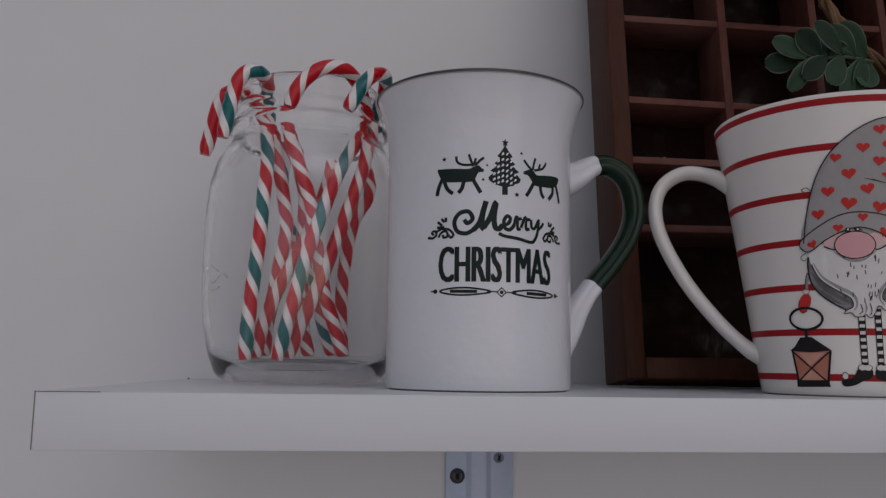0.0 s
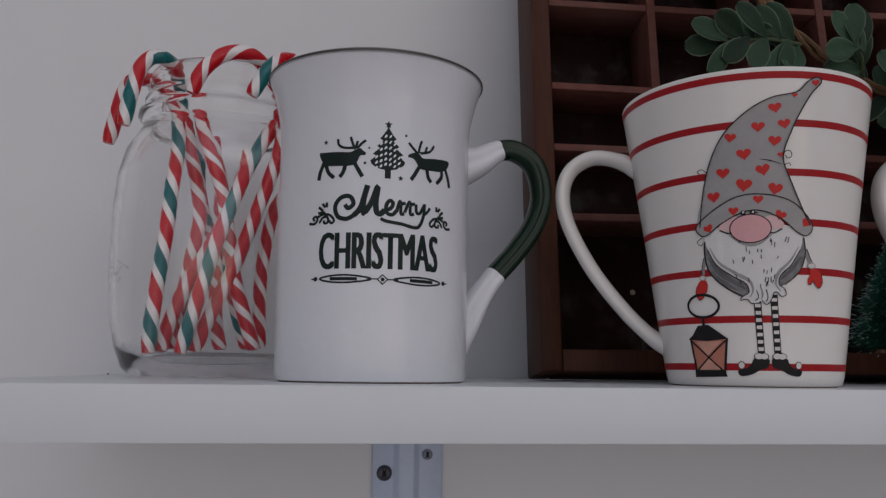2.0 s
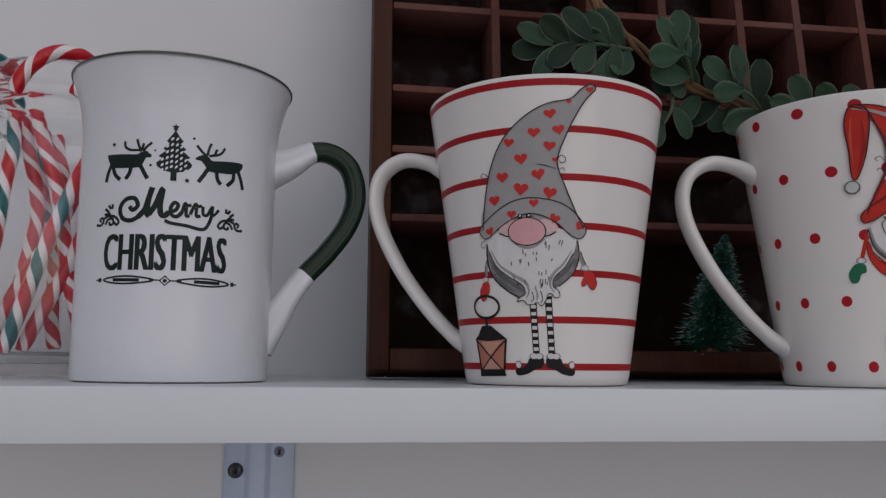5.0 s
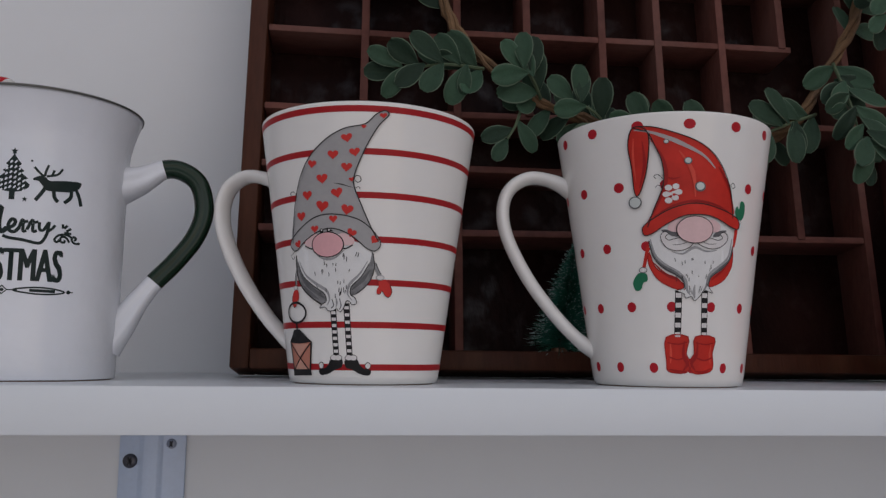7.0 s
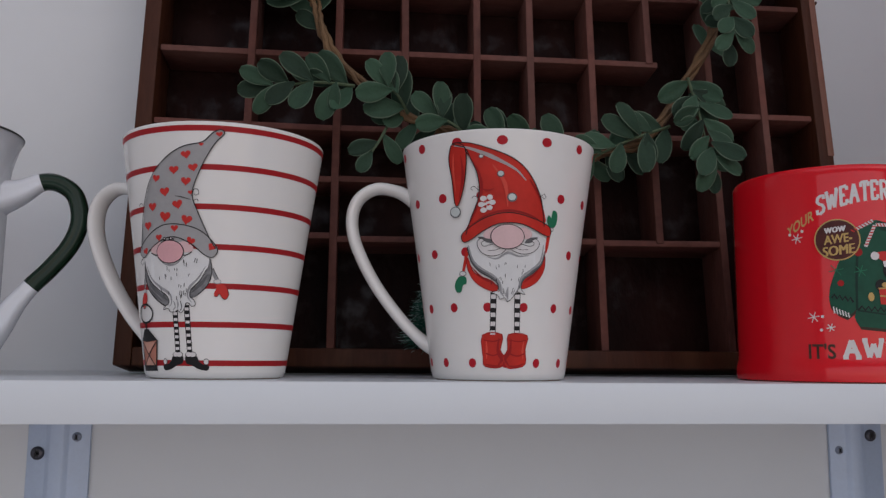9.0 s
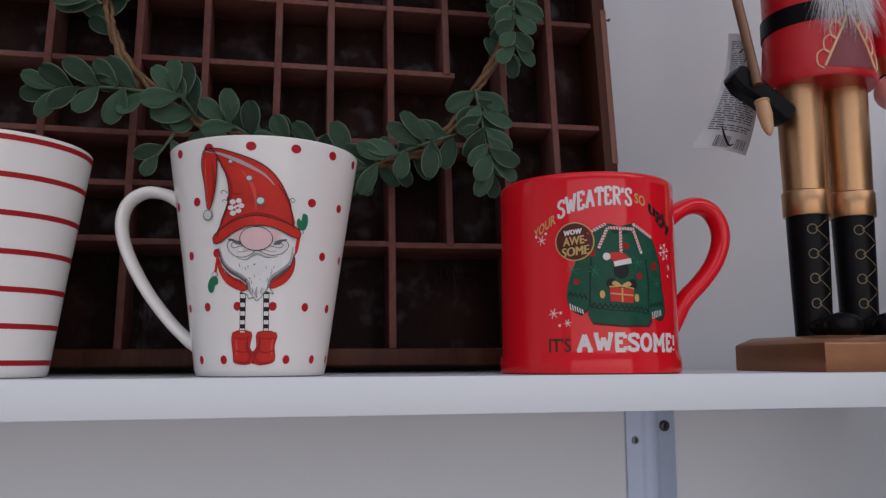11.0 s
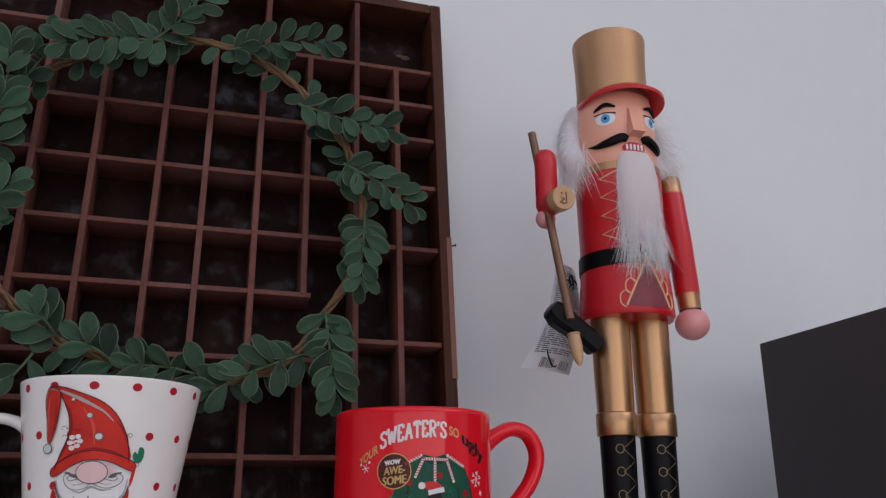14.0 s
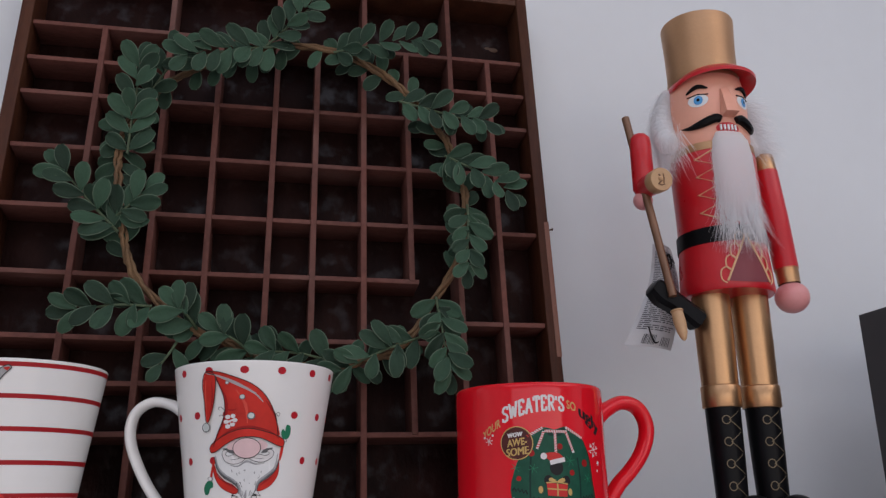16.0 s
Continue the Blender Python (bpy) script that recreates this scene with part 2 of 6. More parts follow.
_r.inputs[3].default_value, _r.inputs[4].default_value = 0.7, 1.4
_v.operation = "SCALE"
_in = _nt.nodes["Principled BSDF"].inputs["Base Color"]
_nt.links.new(_g.outputs["Random Per Island"], _r.inputs[0])
_nt.links.new(_in.links[0].from_socket, _v.inputs[0])
_nt.links.new(_r.outputs[0], _v.inputs["Scale"])
_nt.links.new(_v.outputs[0], _in)
_nt = M["fur"].node_tree
_tr, _mx = _nt.nodes.new("ShaderNodeBsdfTranslucent"), _nt.nodes.new("ShaderNodeMixShader")
_tr.inputs[0].default_value, _mx.inputs[0].default_value = (0.97, 0.97, 0.98, 1), 0.5
_nt.links.new(_nt.nodes["Principled BSDF"].outputs[0], _mx.inputs[1])
_nt.links.new(_tr.outputs[0], _mx.inputs[2])
_nt.links.new(_mx.outputs[0], _nt.nodes["Material Output"].inputs[0])
M["glass"] = bpy.data.materials.new("clear_glass")
M["glass"].use_nodes = True
_b = M["glass"].node_tree.nodes["Principled BSDF"]
_b.inputs["Base Color"].default_value = (1.0, 1.0, 1.0, 1)
_b.inputs["Transmission Weight"].default_value, _b.inputs["Roughness"].default_value, _b.inputs["IOR"].default_value = 1.0, 0.015, 1.43
_nt = M["glass"].node_tree
_tr, _mx = _nt.nodes.new("ShaderNodeBsdfTranslucent"), _nt.nodes.new("ShaderNodeMixShader")
_tr.inputs[0].default_value, _mx.inputs[0].default_value = (0.93, 0.96, 0.97, 1), 0.012
_nt.links.new(_b.outputs[0], _mx.inputs[1])
_nt.links.new(_tr.outputs[0], _mx.inputs[2])
_nt.links.new(_mx.outputs[0], _nt.nodes["Material Output"].inputs[0])


# ---- building helpers ----
def thing(name, at, label, category, group="", kind=""):
    ob = new(name)
    ob.location = at
    ob.empty_display_size = 0.01
    return tagged(ob, label, category, group, kind)


def world_of(ob):
    v = Vector((0, 0, 0))
    while ob:
        v += ob.location
        ob = ob.parent
    return v


def finish(bm, name, mats, sharp=38):
    bmesh.ops.recalc_face_normals(bm, faces=bm.faces)
    for f in bm.faces:
        f.smooth = True
    for e in bm.edges:
        if len(e.link_faces) == 2 and e.calc_face_angle(0) > radians(sharp):
            e.smooth = False
    me = bpy.data.meshes.new(name)
    bm.to_mesh(me)
    bm.free()
    for m in (mats if isinstance(mats, (list, tuple)) else [mats]):
        me.materials.append(m)
    return me


def part(name, bm, mats, parent=None, label="", kind="", sharp=38):
    """Links a bmesh, built in world places, as one mesh object under its parent."""
    ob = new(name, finish(bm, name, mats, sharp) if isinstance(bm, bmesh.types.BMesh) else bm)
    if parent:
        ob.parent = parent
        ob.location = -world_of(parent)
    return tagged(ob, label, "", "", kind)


def place(name, me, m, parent):
    """A piece on shared mesh data at the world matrix m."""
    ob = new(name, me)
    ob.parent = parent
    ob.matrix_basis = Matrix.Translation(-world_of(parent)) @ m
    return ob


def box(bm, x0, x1, y0, y1, z0, z1, bevel=0.0, seg=1, mi=0, m=None):
    vs = [bm.verts.new((x, y, z)) for z in (z0, z1) for y in (y0, y1) for x in (x0, x1)]
    fs = [bm.faces.new([vs[i] for i in q]) for q in ((0, 2, 3, 1), (4, 5, 7, 6), (0, 1, 5, 4), (2, 6, 7, 3), (0, 4, 6, 2), (1, 3, 7, 5))]
    made = set(vs)
    if bevel:
        es = list({e for f in fs for e in f.edges})
        r = bmesh.ops.bevel(bm, geom=es, offset=bevel, segments=seg, affect="EDGES", profile=0.5)
        made = {v for f in r["faces"] for v in f.verts} | {v for v in vs if v.is_valid}
        fs = list({f for v in made for f in v.link_faces})
    for f in fs:
        f.material_index = mi
    if m is not None:
        bmesh.ops.transform(bm, matrix=m, verts=list(made))
    return fs


def lathe(bm, prof, cx=0.0, cy=0.0, n=64, mi=0, m=None, cap0=False, cap1=False):
    """Turns (r, z) pairs round the upright axis at (cx, cy)."""
    rings, made = [], []
    for r, z in prof:
        ring = [bm.verts.new((cx + r * math.sin(2 * math.pi * k / n), cy - r * math.cos(2 * math.pi * k / n), z)) for k in range(n)]
        rings.append(ring)
        made += ring
    for a, b in zip(rings, rings[1:]):
        for k in range(n):
            f = bm.faces.new((a[k], a[(k + 1) % n], b[(k + 1) % n], b[k]))
            f.material_index = mi
    if cap0:
        bm.faces.new(rings[0][::-1]).material_index = mi
    if cap1:
        bm.faces.new(rings[-1]).material_index = mi
    if m is not None:
        bmesh.ops.transform(bm, matrix=m, verts=made)
    return rings


def smooth_path(pts, n=8, closed=False):
    """Catmull-Rom through the points, of any dimension."""
    P = [Vector(p) for p in pts]
    out, N = [], len(P)
    for i in range(N if closed else N - 1):
        if closed:
            a, b, c, d = P[i - 1], P[i], P[(i + 1) % N], P[(i + 2) % N]
        else:
            a, b, c, d = P[max(i - 1, 0)], P[i], P[i + 1], P[min(i + 2, N - 1)]
        for k in range(n):
            t = k / n
            out.append(0.5 * ((2 * b) + (c - a) * t + (2 * a - 5 * b + 4 * c - d) * t * t + (3 * b - a - 3 * c + d) * t ** 3))
    if not closed:
        out.append(P[-1])
    return out


def tube(bm, pts, radius, n=12, mi=0, squash=1.0, uv_pitch=0.0, closed=False, caps=True, normal=None, groove=0.0):
    """A tube along 3D points; radius: a number or a function of 0..1. squash flattens it along the given normal; groove sinks a furrow along both flanks."""
    dent = [1 - groove * math.exp(-(min(abs(math.sin(2 * math.pi * k / n)), 1) / 0.38) ** 2) for k in range(n)]
    pts = [Vector(p) for p in pts]
    N = len(pts)
    rad = radius if callable(radius) else (lambda s: radius)
    up, rings, along, length = None, [], [], 0.0
    for i, p in enumerate(pts):
        if closed:
            d = pts[(i + 1) % N] - pts[i - 1]
        else:
            d = pts[min(i + 1, N - 1)] - pts[max(i - 1, 0)]
        d.normalize()
        if normal is not None:
            up = Vector(normal)
        elif up is None:
            up = Vector((0, 0, 1)) if abs(d.z) < 0.9 else Vector((0, 1, 0))
        side = d.cross(up).normalized()
        up = side.cross(d).normalized()
        if i:
            length += (p - pts[i - 1]).length
        along.append(length)
        r = rad(i / (N - 1))
        rings.append([bm.verts.new(p + side * r * dent[k] * math.cos(2 * math.pi * k / n) + up * r * squash * math.sin(2 * math.pi * k / n)) for k in range(n)])
    lay = bm.loops.layers.uv.verify() if uv_pitch else None
    for i in range(N if closed else N - 1):
        a, b = rings[i], rings[(i + 1) % N]
        for k in range(n):
            f = bm.faces.new((a[k], a[(k + 1) % n], b[(k + 1) % n], b[k]))
            f.material_index = mi
            if lay:
                for lp, (u, v) in zip(f.loops, ((along[i], k), (along[i], k + 1), (along[(i + 1) % N], k + 1), (along[(i + 1) % N], k))):
                    lp[lay].uv = (u / uv_pitch, v / n)
    if caps and not closed:
        bm.faces.new(rings[0][::-1]).material_index = mi
        bm.faces.new(rings[-1]).material_index = mi
    return rings


def ball(bm, c, r, n=20, mi=0, scale=(1, 1, 1), m=None):
    g = bmesh.ops.create_uvsphere(bm, u_segments=n, v_segments=max(n // 2, 6), radius=r, matrix=Matrix.Translation(c) @ Matrix.Diagonal((*scale, 1)))
    for f in {f for v in g["verts"] for f in v.link_faces}:
        f.material_index = mi
    if m is not None:
        bmesh.ops.transform(bm, matrix=m, verts=g["verts"])


# flat shapes in millimetres: each is (points, faces)
def poly(pts, smooth=0):
    p = [tuple(v)[:2] for v in (smooth_path([(x, y, 0) for x, y in pts], smooth, True) if smooth else pts)]
    return p, [tuple(range(len(p)))]


def oval(cx, cy, rx, ry=None, n=24):
    ry = ry or rx
    return poly([(cx + rx * math.cos(2 * math.pi * k / n), cy + ry * math.sin(2 * math.pi * k / n)) for k in range(n)])


def stroke(pts, w, closed=False, smooth=0, taper=False):
    p = smooth_path([(x, y, 0) for x, y in pts], smooth, closed) if smooth else [Vector((x, y, 0)) for x, y in pts]
    N, vs, fs = len(p), [], []
    for i in range(N):
        d = (p[(i + 1) % N] - p[i - 1]) if closed else (p[min(i + 1, N - 1)] - p[max(i - 1, 0)])
        d = d.normalized() if d.length else Vector((1, 0, 0))
        h = w / 2 * (1 - 0.8 * abs(2 * i / (N - 1) - 1) if taper else 1)
        vs += [(p[i].x - d.y * h, p[i].y + d.x * h), (p[i].x + d.y * h, p[i].y - d.x * h)]
    for i in range(N if closed else N - 1):
        j = (i + 1) % N
        fs.append((2 * i, 2 * i + 1, 2 * j + 1, 2 * j))
    return vs, fs


def heart(cx, cy, s, a=0.0):
    pts = []
    for k in range(20):
        t = 2 * math.pi * k / 20
        x, y = 16 * math.sin(t) ** 3 / 17 * s, (13 * math.cos(t) - 5 * math.cos(2 * t) - 2 * math.cos(3 * t) - math.cos(4 * t)) / 17 * s
        pts.append((cx + x * math.cos(a) - y * math.sin(a), cy + x * math.sin(a) + y * math.cos(a)))
    return poly(pts)


def star(cx, cy, r, n=5, inner=0.45, a=0.0):
    return poly([(cx + (r if k % 2 == 0 else r * inner) * math.sin(a + math.pi * k / n), cy + (r if k % 2 == 0 else r * inner) * math.cos(a + math.pi * k / n)) for k in range(2 * n)])


def flake(cx, cy, r, w=0.35):
    return [stroke([(cx - r * math.cos(a), cy - r * math.sin(a)), (cx + r * math.cos(a), cy + r * math.sin(a))], w) for a in (0.2, 0.2 + math.pi / 3, 0.2 + 2 * math.pi / 3)]


def letters(text, x0, x1, y0, y1, bold=0.0, shear=0.0, arc=None):
    """One word, or several shapes where it holds an M, which the font's own offset spoils."""
    return word(text, x0, x1, y0, y1, 0.0 if "M" in text else bold, shear, arc)


def fat(text, x0, x1, y0, y1, w, arc=None):
    """A word thickened by w millimetres with shifted copies."""
    return [word(text, x0 + dx + w / 2, x1 + dx - w / 2, y0, y1, 0, 0, arc) for dx in (-w / 2, 0, w / 2)]


def word(text, x0, x1, y0, y1, bold, shear, arc):
    """The word set in the built-in font, fitted to the box; arc: a function of x that lifts it."""
    cu = bpy.data.curves.new("word", "FONT")
    cu.body, cu.offset, cu.shear, cu.resolution_u = text, bold, shear, 3
    ob = new("word", cu)
    bpy.context.view_layer.update()
    me = bpy.data.meshes.new_from_object(ob.evaluated_get(bpy.context.evaluated_depsgraph_get()))
    P = [(v.co.x, v.co.y) for v in me.vertices]
    F = [tuple(p.vertices) for p in me.polygons]
    bpy.data.objects.remove(ob)
    bpy.data.curves.remove(cu)
    bpy.data.meshes.remove(me)
    ax, bx, ay, by = min(p[0] for p in P), max(p[0] for p in P), min(p[1] for p in P), max(p[1] for p in P)
    out = []
    for x, y in P:
        X, Z = x0 + (x - ax) / (bx - ax) * (x1 - x0), y0 + (y - ay) / (by - ay) * (y1 - y0)
        out.append((X, Z + (arc(X) if arc else 0)))
    return out, F


class Turned:
    """The outside of a turned body, on which prints are laid: centre, (z, r) profile and the radius to which arc lengths refer."""

    def __init__(self, cx, cy, prof, ref):
        self.cx, self.cy, self.z, self.r, self.ref = cx, cy, [p[0] for p in prof], [p[1] for p in prof], ref

    def at(self, s, z, lift):
        a, r = s / 1000 / self.ref, float(np.interp(z / 1000, self.z, self.r)) + lift
        return Vector((self.cx + r * math.sin(a), self.cy - r * math.cos(a), z / 1000))


def printed(name, shapes, m, parent, body, layer=1, label="", step=1.6):
    """Lays flat shapes on the turned body as a thin skin of glaze print."""
    bm = bmesh.new()
    for k, (pts, faces) in enumerate(shapes):
        vs = [bm.verts.new((x, min(k, 12) * 4e-6, y)) for x, y in pts]
        for f in faces:
            try:
                bm.faces.new([vs[i] for i in f])
            except ValueError:
                pass
    bm.normal_update()
    bmesh.ops.triangulate(bm, faces=[f for f in bm.faces if len(f.verts) > 4])
    xs = [v.co.x for v in bm.verts]
    k = math.ceil(min(xs) / step)
    while k * step < max(xs):
        bmesh.ops.bisect_plane(bm, geom=bm.verts[:] + bm.edges[:] + bm.faces[:], plane_co=(k * step, 0, 0), plane_no=(1, 0, 0))
        k += 1
    for f in bm.faces:
        f.normal_update()
        if f.normal.y > 0:
            f.normal_flip()
    for v in bm.verts:
        v.co = body.at(v.co.x, v.co.z, 0.00007 * layer + v.co.y)
    me = bpy.data.meshes.new(name)
    for f in bm.faces:
        f.smooth = True
    bm.to_mesh(me)
    bm.free()
    me.materials.append(m)
    return part(name, me, m, parent, label)


# ---- the room ----
def slab(name, x0, x1, y0, y1, z0, z1, m, label, cuts=None):
    bm = bmesh.new()
    for q in (cuts or [(x0, x1, y0, y1, z0, z1)]):
        box(bm, *q)
    return tagged(part(name, bm, m), label, name.split("_")[0], kind="structure")


T = 0.12
slab("wall_north", ROOM_X0 - T, ROOM_X1 + T, WALL_Y, WALL_Y + T, ROOM_Z0 - T, ROOM_Z1 + T, M["wall"], "white painted plaster wall behind the shelf")
slab("wall_west", ROOM_X0 - T, ROOM_X0, ROOM_Y0 - T, WALL_Y - 0.001, ROOM_Z0 - T, ROOM_Z1 + T, M["wall"], "white painted side wall of the room")
slab("wall_east", ROOM_X1, ROOM_X1 + T, ROOM_Y0 - T, WALL_Y - 0.001, ROOM_Z0 - T, ROOM_Z1 + T, M["wall"], "white painted side wall of the room")
slab("wall_south", 0, 0, 0, 0, 0, 0, M["wall"], "white painted wall with a wide window opening", [
    (ROOM_X0, WIN_X0, ROOM_Y0 - T, ROOM_Y0, ROOM_Z0, ROOM_Z1), (WIN_X1, ROOM_X1, ROOM_Y0 - T, ROOM_Y0, ROOM_Z0, ROOM_Z1),
    (WIN_X0, WIN_X1, ROOM_Y0 - T, ROOM_Y0, ROOM_Z0, WIN_Z0), (WIN_X0, WIN_X1, ROOM_Y0 - T, ROOM_Y0, WIN_Z1, ROOM_Z1)])
slab("floor", ROOM_X0, ROOM_X1, ROOM_Y0, WALL_Y - 0.001, ROOM_Z0 - T, ROOM_Z0, M["floor"], "plain grey floor of the room")
slab("ceiling", 0, 0, 0, 0, 0, 0, M["ceil"], "white painted ceiling with a skylight opening", [
    (ROOM_X0, SKY_X0, ROOM_Y0, WALL_Y - 0.001, ROOM_Z1, ROOM_Z1 + T), (SKY_X1, ROOM_X1, ROOM_Y0, WALL_Y - 0.001, ROOM_Z1, ROOM_Z1 + T),
    (SKY_X0, SKY_X1, ROOM_Y0, SKY_Y0, ROOM_Z1, ROOM_Z1 + T), (SKY_X0, SKY_X1, SKY_Y1, WALL_Y - 0.001, ROOM_Z1, ROOM_Z1 + T)])

# ---- the shelf and its brackets ----
SX0, SX1, ST = -0.1243, 0.6122, 0.0145
shelf = thing("wall_shelf", ((SX0 + SX1) / 2, WALL_Y / 2, 0), "white melamine board shelf with edge banding on wall brackets", "shelf")
bm = bmesh.new()
box(bm, SX0 + 0.0004, SX1 - 0.0004, 0.0005, WALL_Y - 0.0005, -ST, 0)
part("board", bm, M["shelf"], shelf)
bm = bmesh.new()
box(bm, SX0, SX1, -0.0003, 0.0004, -ST - 0.0001, 0.0001, bevel=0.00025, seg=2)
part("edge_band", bm, M["shelf"], shelf, "white front edge band with a hard edge")
for x in (SX0, SX1):
    bm = bmesh.new()
    box(bm, x - 0.0003, x + 0.0003, 0.0006, WALL_Y - 0.001, -ST, 0.0)
    part("end_band", bm, M["shelf"], shelf)
bm = bmesh.new()
box(bm, SX0 - 0.0002, SX0 + 0.016, -0.00045, -0.0002, 0.0, 0.0002)
box(bm, SX0 - 0.0001, SX0 + 0.00015, -0.00045, -0.0002, -ST, 0.0001)
part("glue_line", bm, M["edge"], shelf, "thin dark glue line along the band's edge")
for x, z in ((-0.1205, 0.0004),):
    bm = bmesh.new()
    y = -0.0004 if z < 0 else WALL_Y - 0.003
    ball(bm, (x, y, z), 0.0005, 8, scale=(1, 0.4, 0.8))
    part("speck", bm, M["speck"], shelf)


def shelf_bracket(x0, heads):
    b = thing("shelf_bracket", (x0 + 0.016, WALL_Y, -ST), "pressed steel shelf bracket in bluish protective film", "bracket", "brackets under the shelf")
    w, yb, z1, z0 = 0.0325, WALL_Y - 0.0005, -ST - 0.0002, -0.16
    # the upright leg: flange, raised channel, flange
    prof = [(0, 0), (0, 0.0019), (0.0004, 0.0022), (0.0092, 0.0022), (0.0102, 0.0026), (0.0118, 0.0040), (0.0128, 0.0043), (0.0186, 0.0043), (0.0196, 0.0040), (0.0212, 0.0026), (0.0222, 0.0022), (w - 0.0004, 0.0022), (w, 0.0019), (w, 0)]
    bm = bmesh.new()
    rings = [[bm.verts.new((x0 + u, yb - d, z)) for u, d in prof] for z in (z0, z1)]
    for k in range(len(prof)):
        j = (k + 1) % len(prof)
        bm.faces.new((rings[0][k], rings[0][j], rings[1][j], rings[1][k]))
    bm.faces.new(rings[0])
    bm.faces.new(rings[1][::-1])
    part("upright_leg", bm, M["bracket"], b)
    bm = bmesh.new()
    box(bm, x0, x0 + w, 0.03, yb - 0.003, z1 - 0.0022, z1 - 0.0001, bevel=0.0005)
    part("shelf_arm", bm, M["bracket"], b)
    for u, z, hr in ((0.0055, -0.0440, heads[0]), (0.0255, -0.0355, heads[1])):
        bm = bmesh.new()
        c = (x0 + u, yb - 0.0022, z)
        turn = Matrix.Translation(c) @ Matrix.Rotation(radians(90), 4, "X")
        lathe(bm, [(hr, 0), (hr, 0.0004), (hr * 0.86, 0.0011), (hr * 0.55, 0.0016), (hr * 0.42, 0.0016), (hr * 0.34, 0.0009), (0.0001, 0.0007)], n=24, m=turn, cap1=True)
        s = part("screw", bm, M["screw"] if hr > 0.003 else M["filmscrew"], b, "small round-headed screw")
        bm = bmesh.new()
        for k in range(4):
            t = turn @ Matrix.Rotation(radians(45 * (k % 2) + 90 * k + 20), 4, "Z")
            box(bm, -hr * 0.12, hr * 0.12, 0, hr * 0.62, 0.00135, 0.00165, m=t)
        part("recess", bm, M["hole"], s)
    return b


shelf_bracket(0.0012, (0.0036, 0.0025))
shelf_bracket(0.4555, (0.0024, 0.0035))

# ---- the dark cabinet beyond the shelf's end ----
cab = thing("cabinet", (0.70, 0.015, ROOM_Z0), "tall charcoal laminate cabinet standing beside the shelf", "cabinet")
bm = bmesh.new()
box(bm, 0.641, 0.657, -0.07, 0.097, ROOM_Z0, 0.147, bevel=0.0006)
part("side_panel", bm, M["char"], cab)
bm = bmesh.new()
box(bm, 0.743, 0.759, -0.07, 0.097, ROOM_Z0, 0.147, bevel=0.0006)
part("side_panel", bm, M["char"], cab)
bm = bmesh.new()
box(bm, 0.6575, 0.7425, -0.07, 0.097, 0.130, 0.1465, bevel=0.0006)
part("top_panel", bm, M["char"], cab)
bm = bmesh.new()
box(bm, 0.6575, 0.7425, -0.07, -0.052, ROOM_Z0, 0.1295, bevel=0.0006)
part("front_panel", bm, M["char"], cab)
bm = bmesh.new()
box(bm, 0.6575, 0.7425, 0.089, 0.0965, ROOM_Z0, 0.1295, bevel=0.0004)
part("back_panel", bm, M["char"], cab)

# ---- the compartment tray that leans on the wall ----
LEAN = math.atan(0.1225)
TRAY = Matrix.Translation((0, 0.1015, 0)) @ Matrix.Rotation(-LEAN, 4, "X")
U0, U1, V0, V1, DEEP = 0.0648, 0.4288, 0.0040, 0.4135, 0.0295
tray = thing("printers_tray", (0.247, 0.115, 0), "dark-stained wooden printer's tray with many compartments, leaning on the wall", "wooden tray")


def tray_bar(name, u0, u1, v0, v1, d0, d1, m, bevel=0.0005, label="", skew=0.0):
    bm = bmesh.new()
    box(bm, u0, u1, d0, d1, v0, v1, bevel=bevel, seg=2)
    c = Vector(((u0 + u1) / 2, 0, (v0 + v1) / 2))
    bmesh.ops.rotate(bm, cent=c, matrix=Matrix.Rotation(radians(skew), 3, "Y"), verts=bm.verts)
    bmesh.ops.transform(bm, matrix=TRAY, verts=bm.verts)
    return part(name, bm, m, tray, label)


FW = 0.0083
UI0, UI1, VI0, VI1 = U0 + FW, U1 - FW, V0 + 0.0088, V1 - FW
tray_bar("frame_side", U0, UI0, V0, V1, 0, DEEP, M["wood"], 0.0010)
tray_bar("frame_side", UI1, U1, V0, V1, 0, DEEP, M["wood"], 0.0010)
tray_bar("worn_strip", U1 - 0.0034, U1 + 0.0003, 0.118, 0.216, -0.0003, 0.0022, M["bareedge"], 0.0006, "bare worn edge where the stain is rubbed off")
tray_bar("frame_rail", UI0, UI1, V0, VI0, 0.0002, DEEP, M["wood"], 0.0010)
tray_bar("frame_rail", UI0, UI1, VI1, V1, 0.0002, DEEP, M["wood"], 0.0010)
tray_bar("back_panel", UI0, UI1, VI0, VI1, DEEP - 0.003, DEEP - 0.0002, M["woodback"], 0, "thin back board, coloured near black for shade in the compartments")
rng = random.Random(5)
for u, v0, v1, skew in ((0.1198, 0.0975, 0.3495, 0.25), (0.1640, VI0, VI1, 0), (0.1987, 0.126, 0.3495, -0.1), (0.2375, 0.126, 0.3495, 0.5), (0.2660, 0.126, 0.3495, 0.3), (0.2990, VI0, 0.3495, 0.25),
                        (0.3309, 0.1685, 0.3495, 0), (0.3300, 0.068, 0.126, 0), (0.2379, 0.3495, VI1, 0), (0.3004, 0.3495, VI1, 0), (0.3640, VI0, VI1, 0.1), (0.3931, VI0, 0.3495, 0)):
    d = 0.0012 + rng.uniform(0, 0.0006)
    tray_bar("upright_slat", u - 0.0019, u + 0.0019, v0, v1, d, DEEP - 0.0031, M["woodh"], 0.0004, skew=skew)
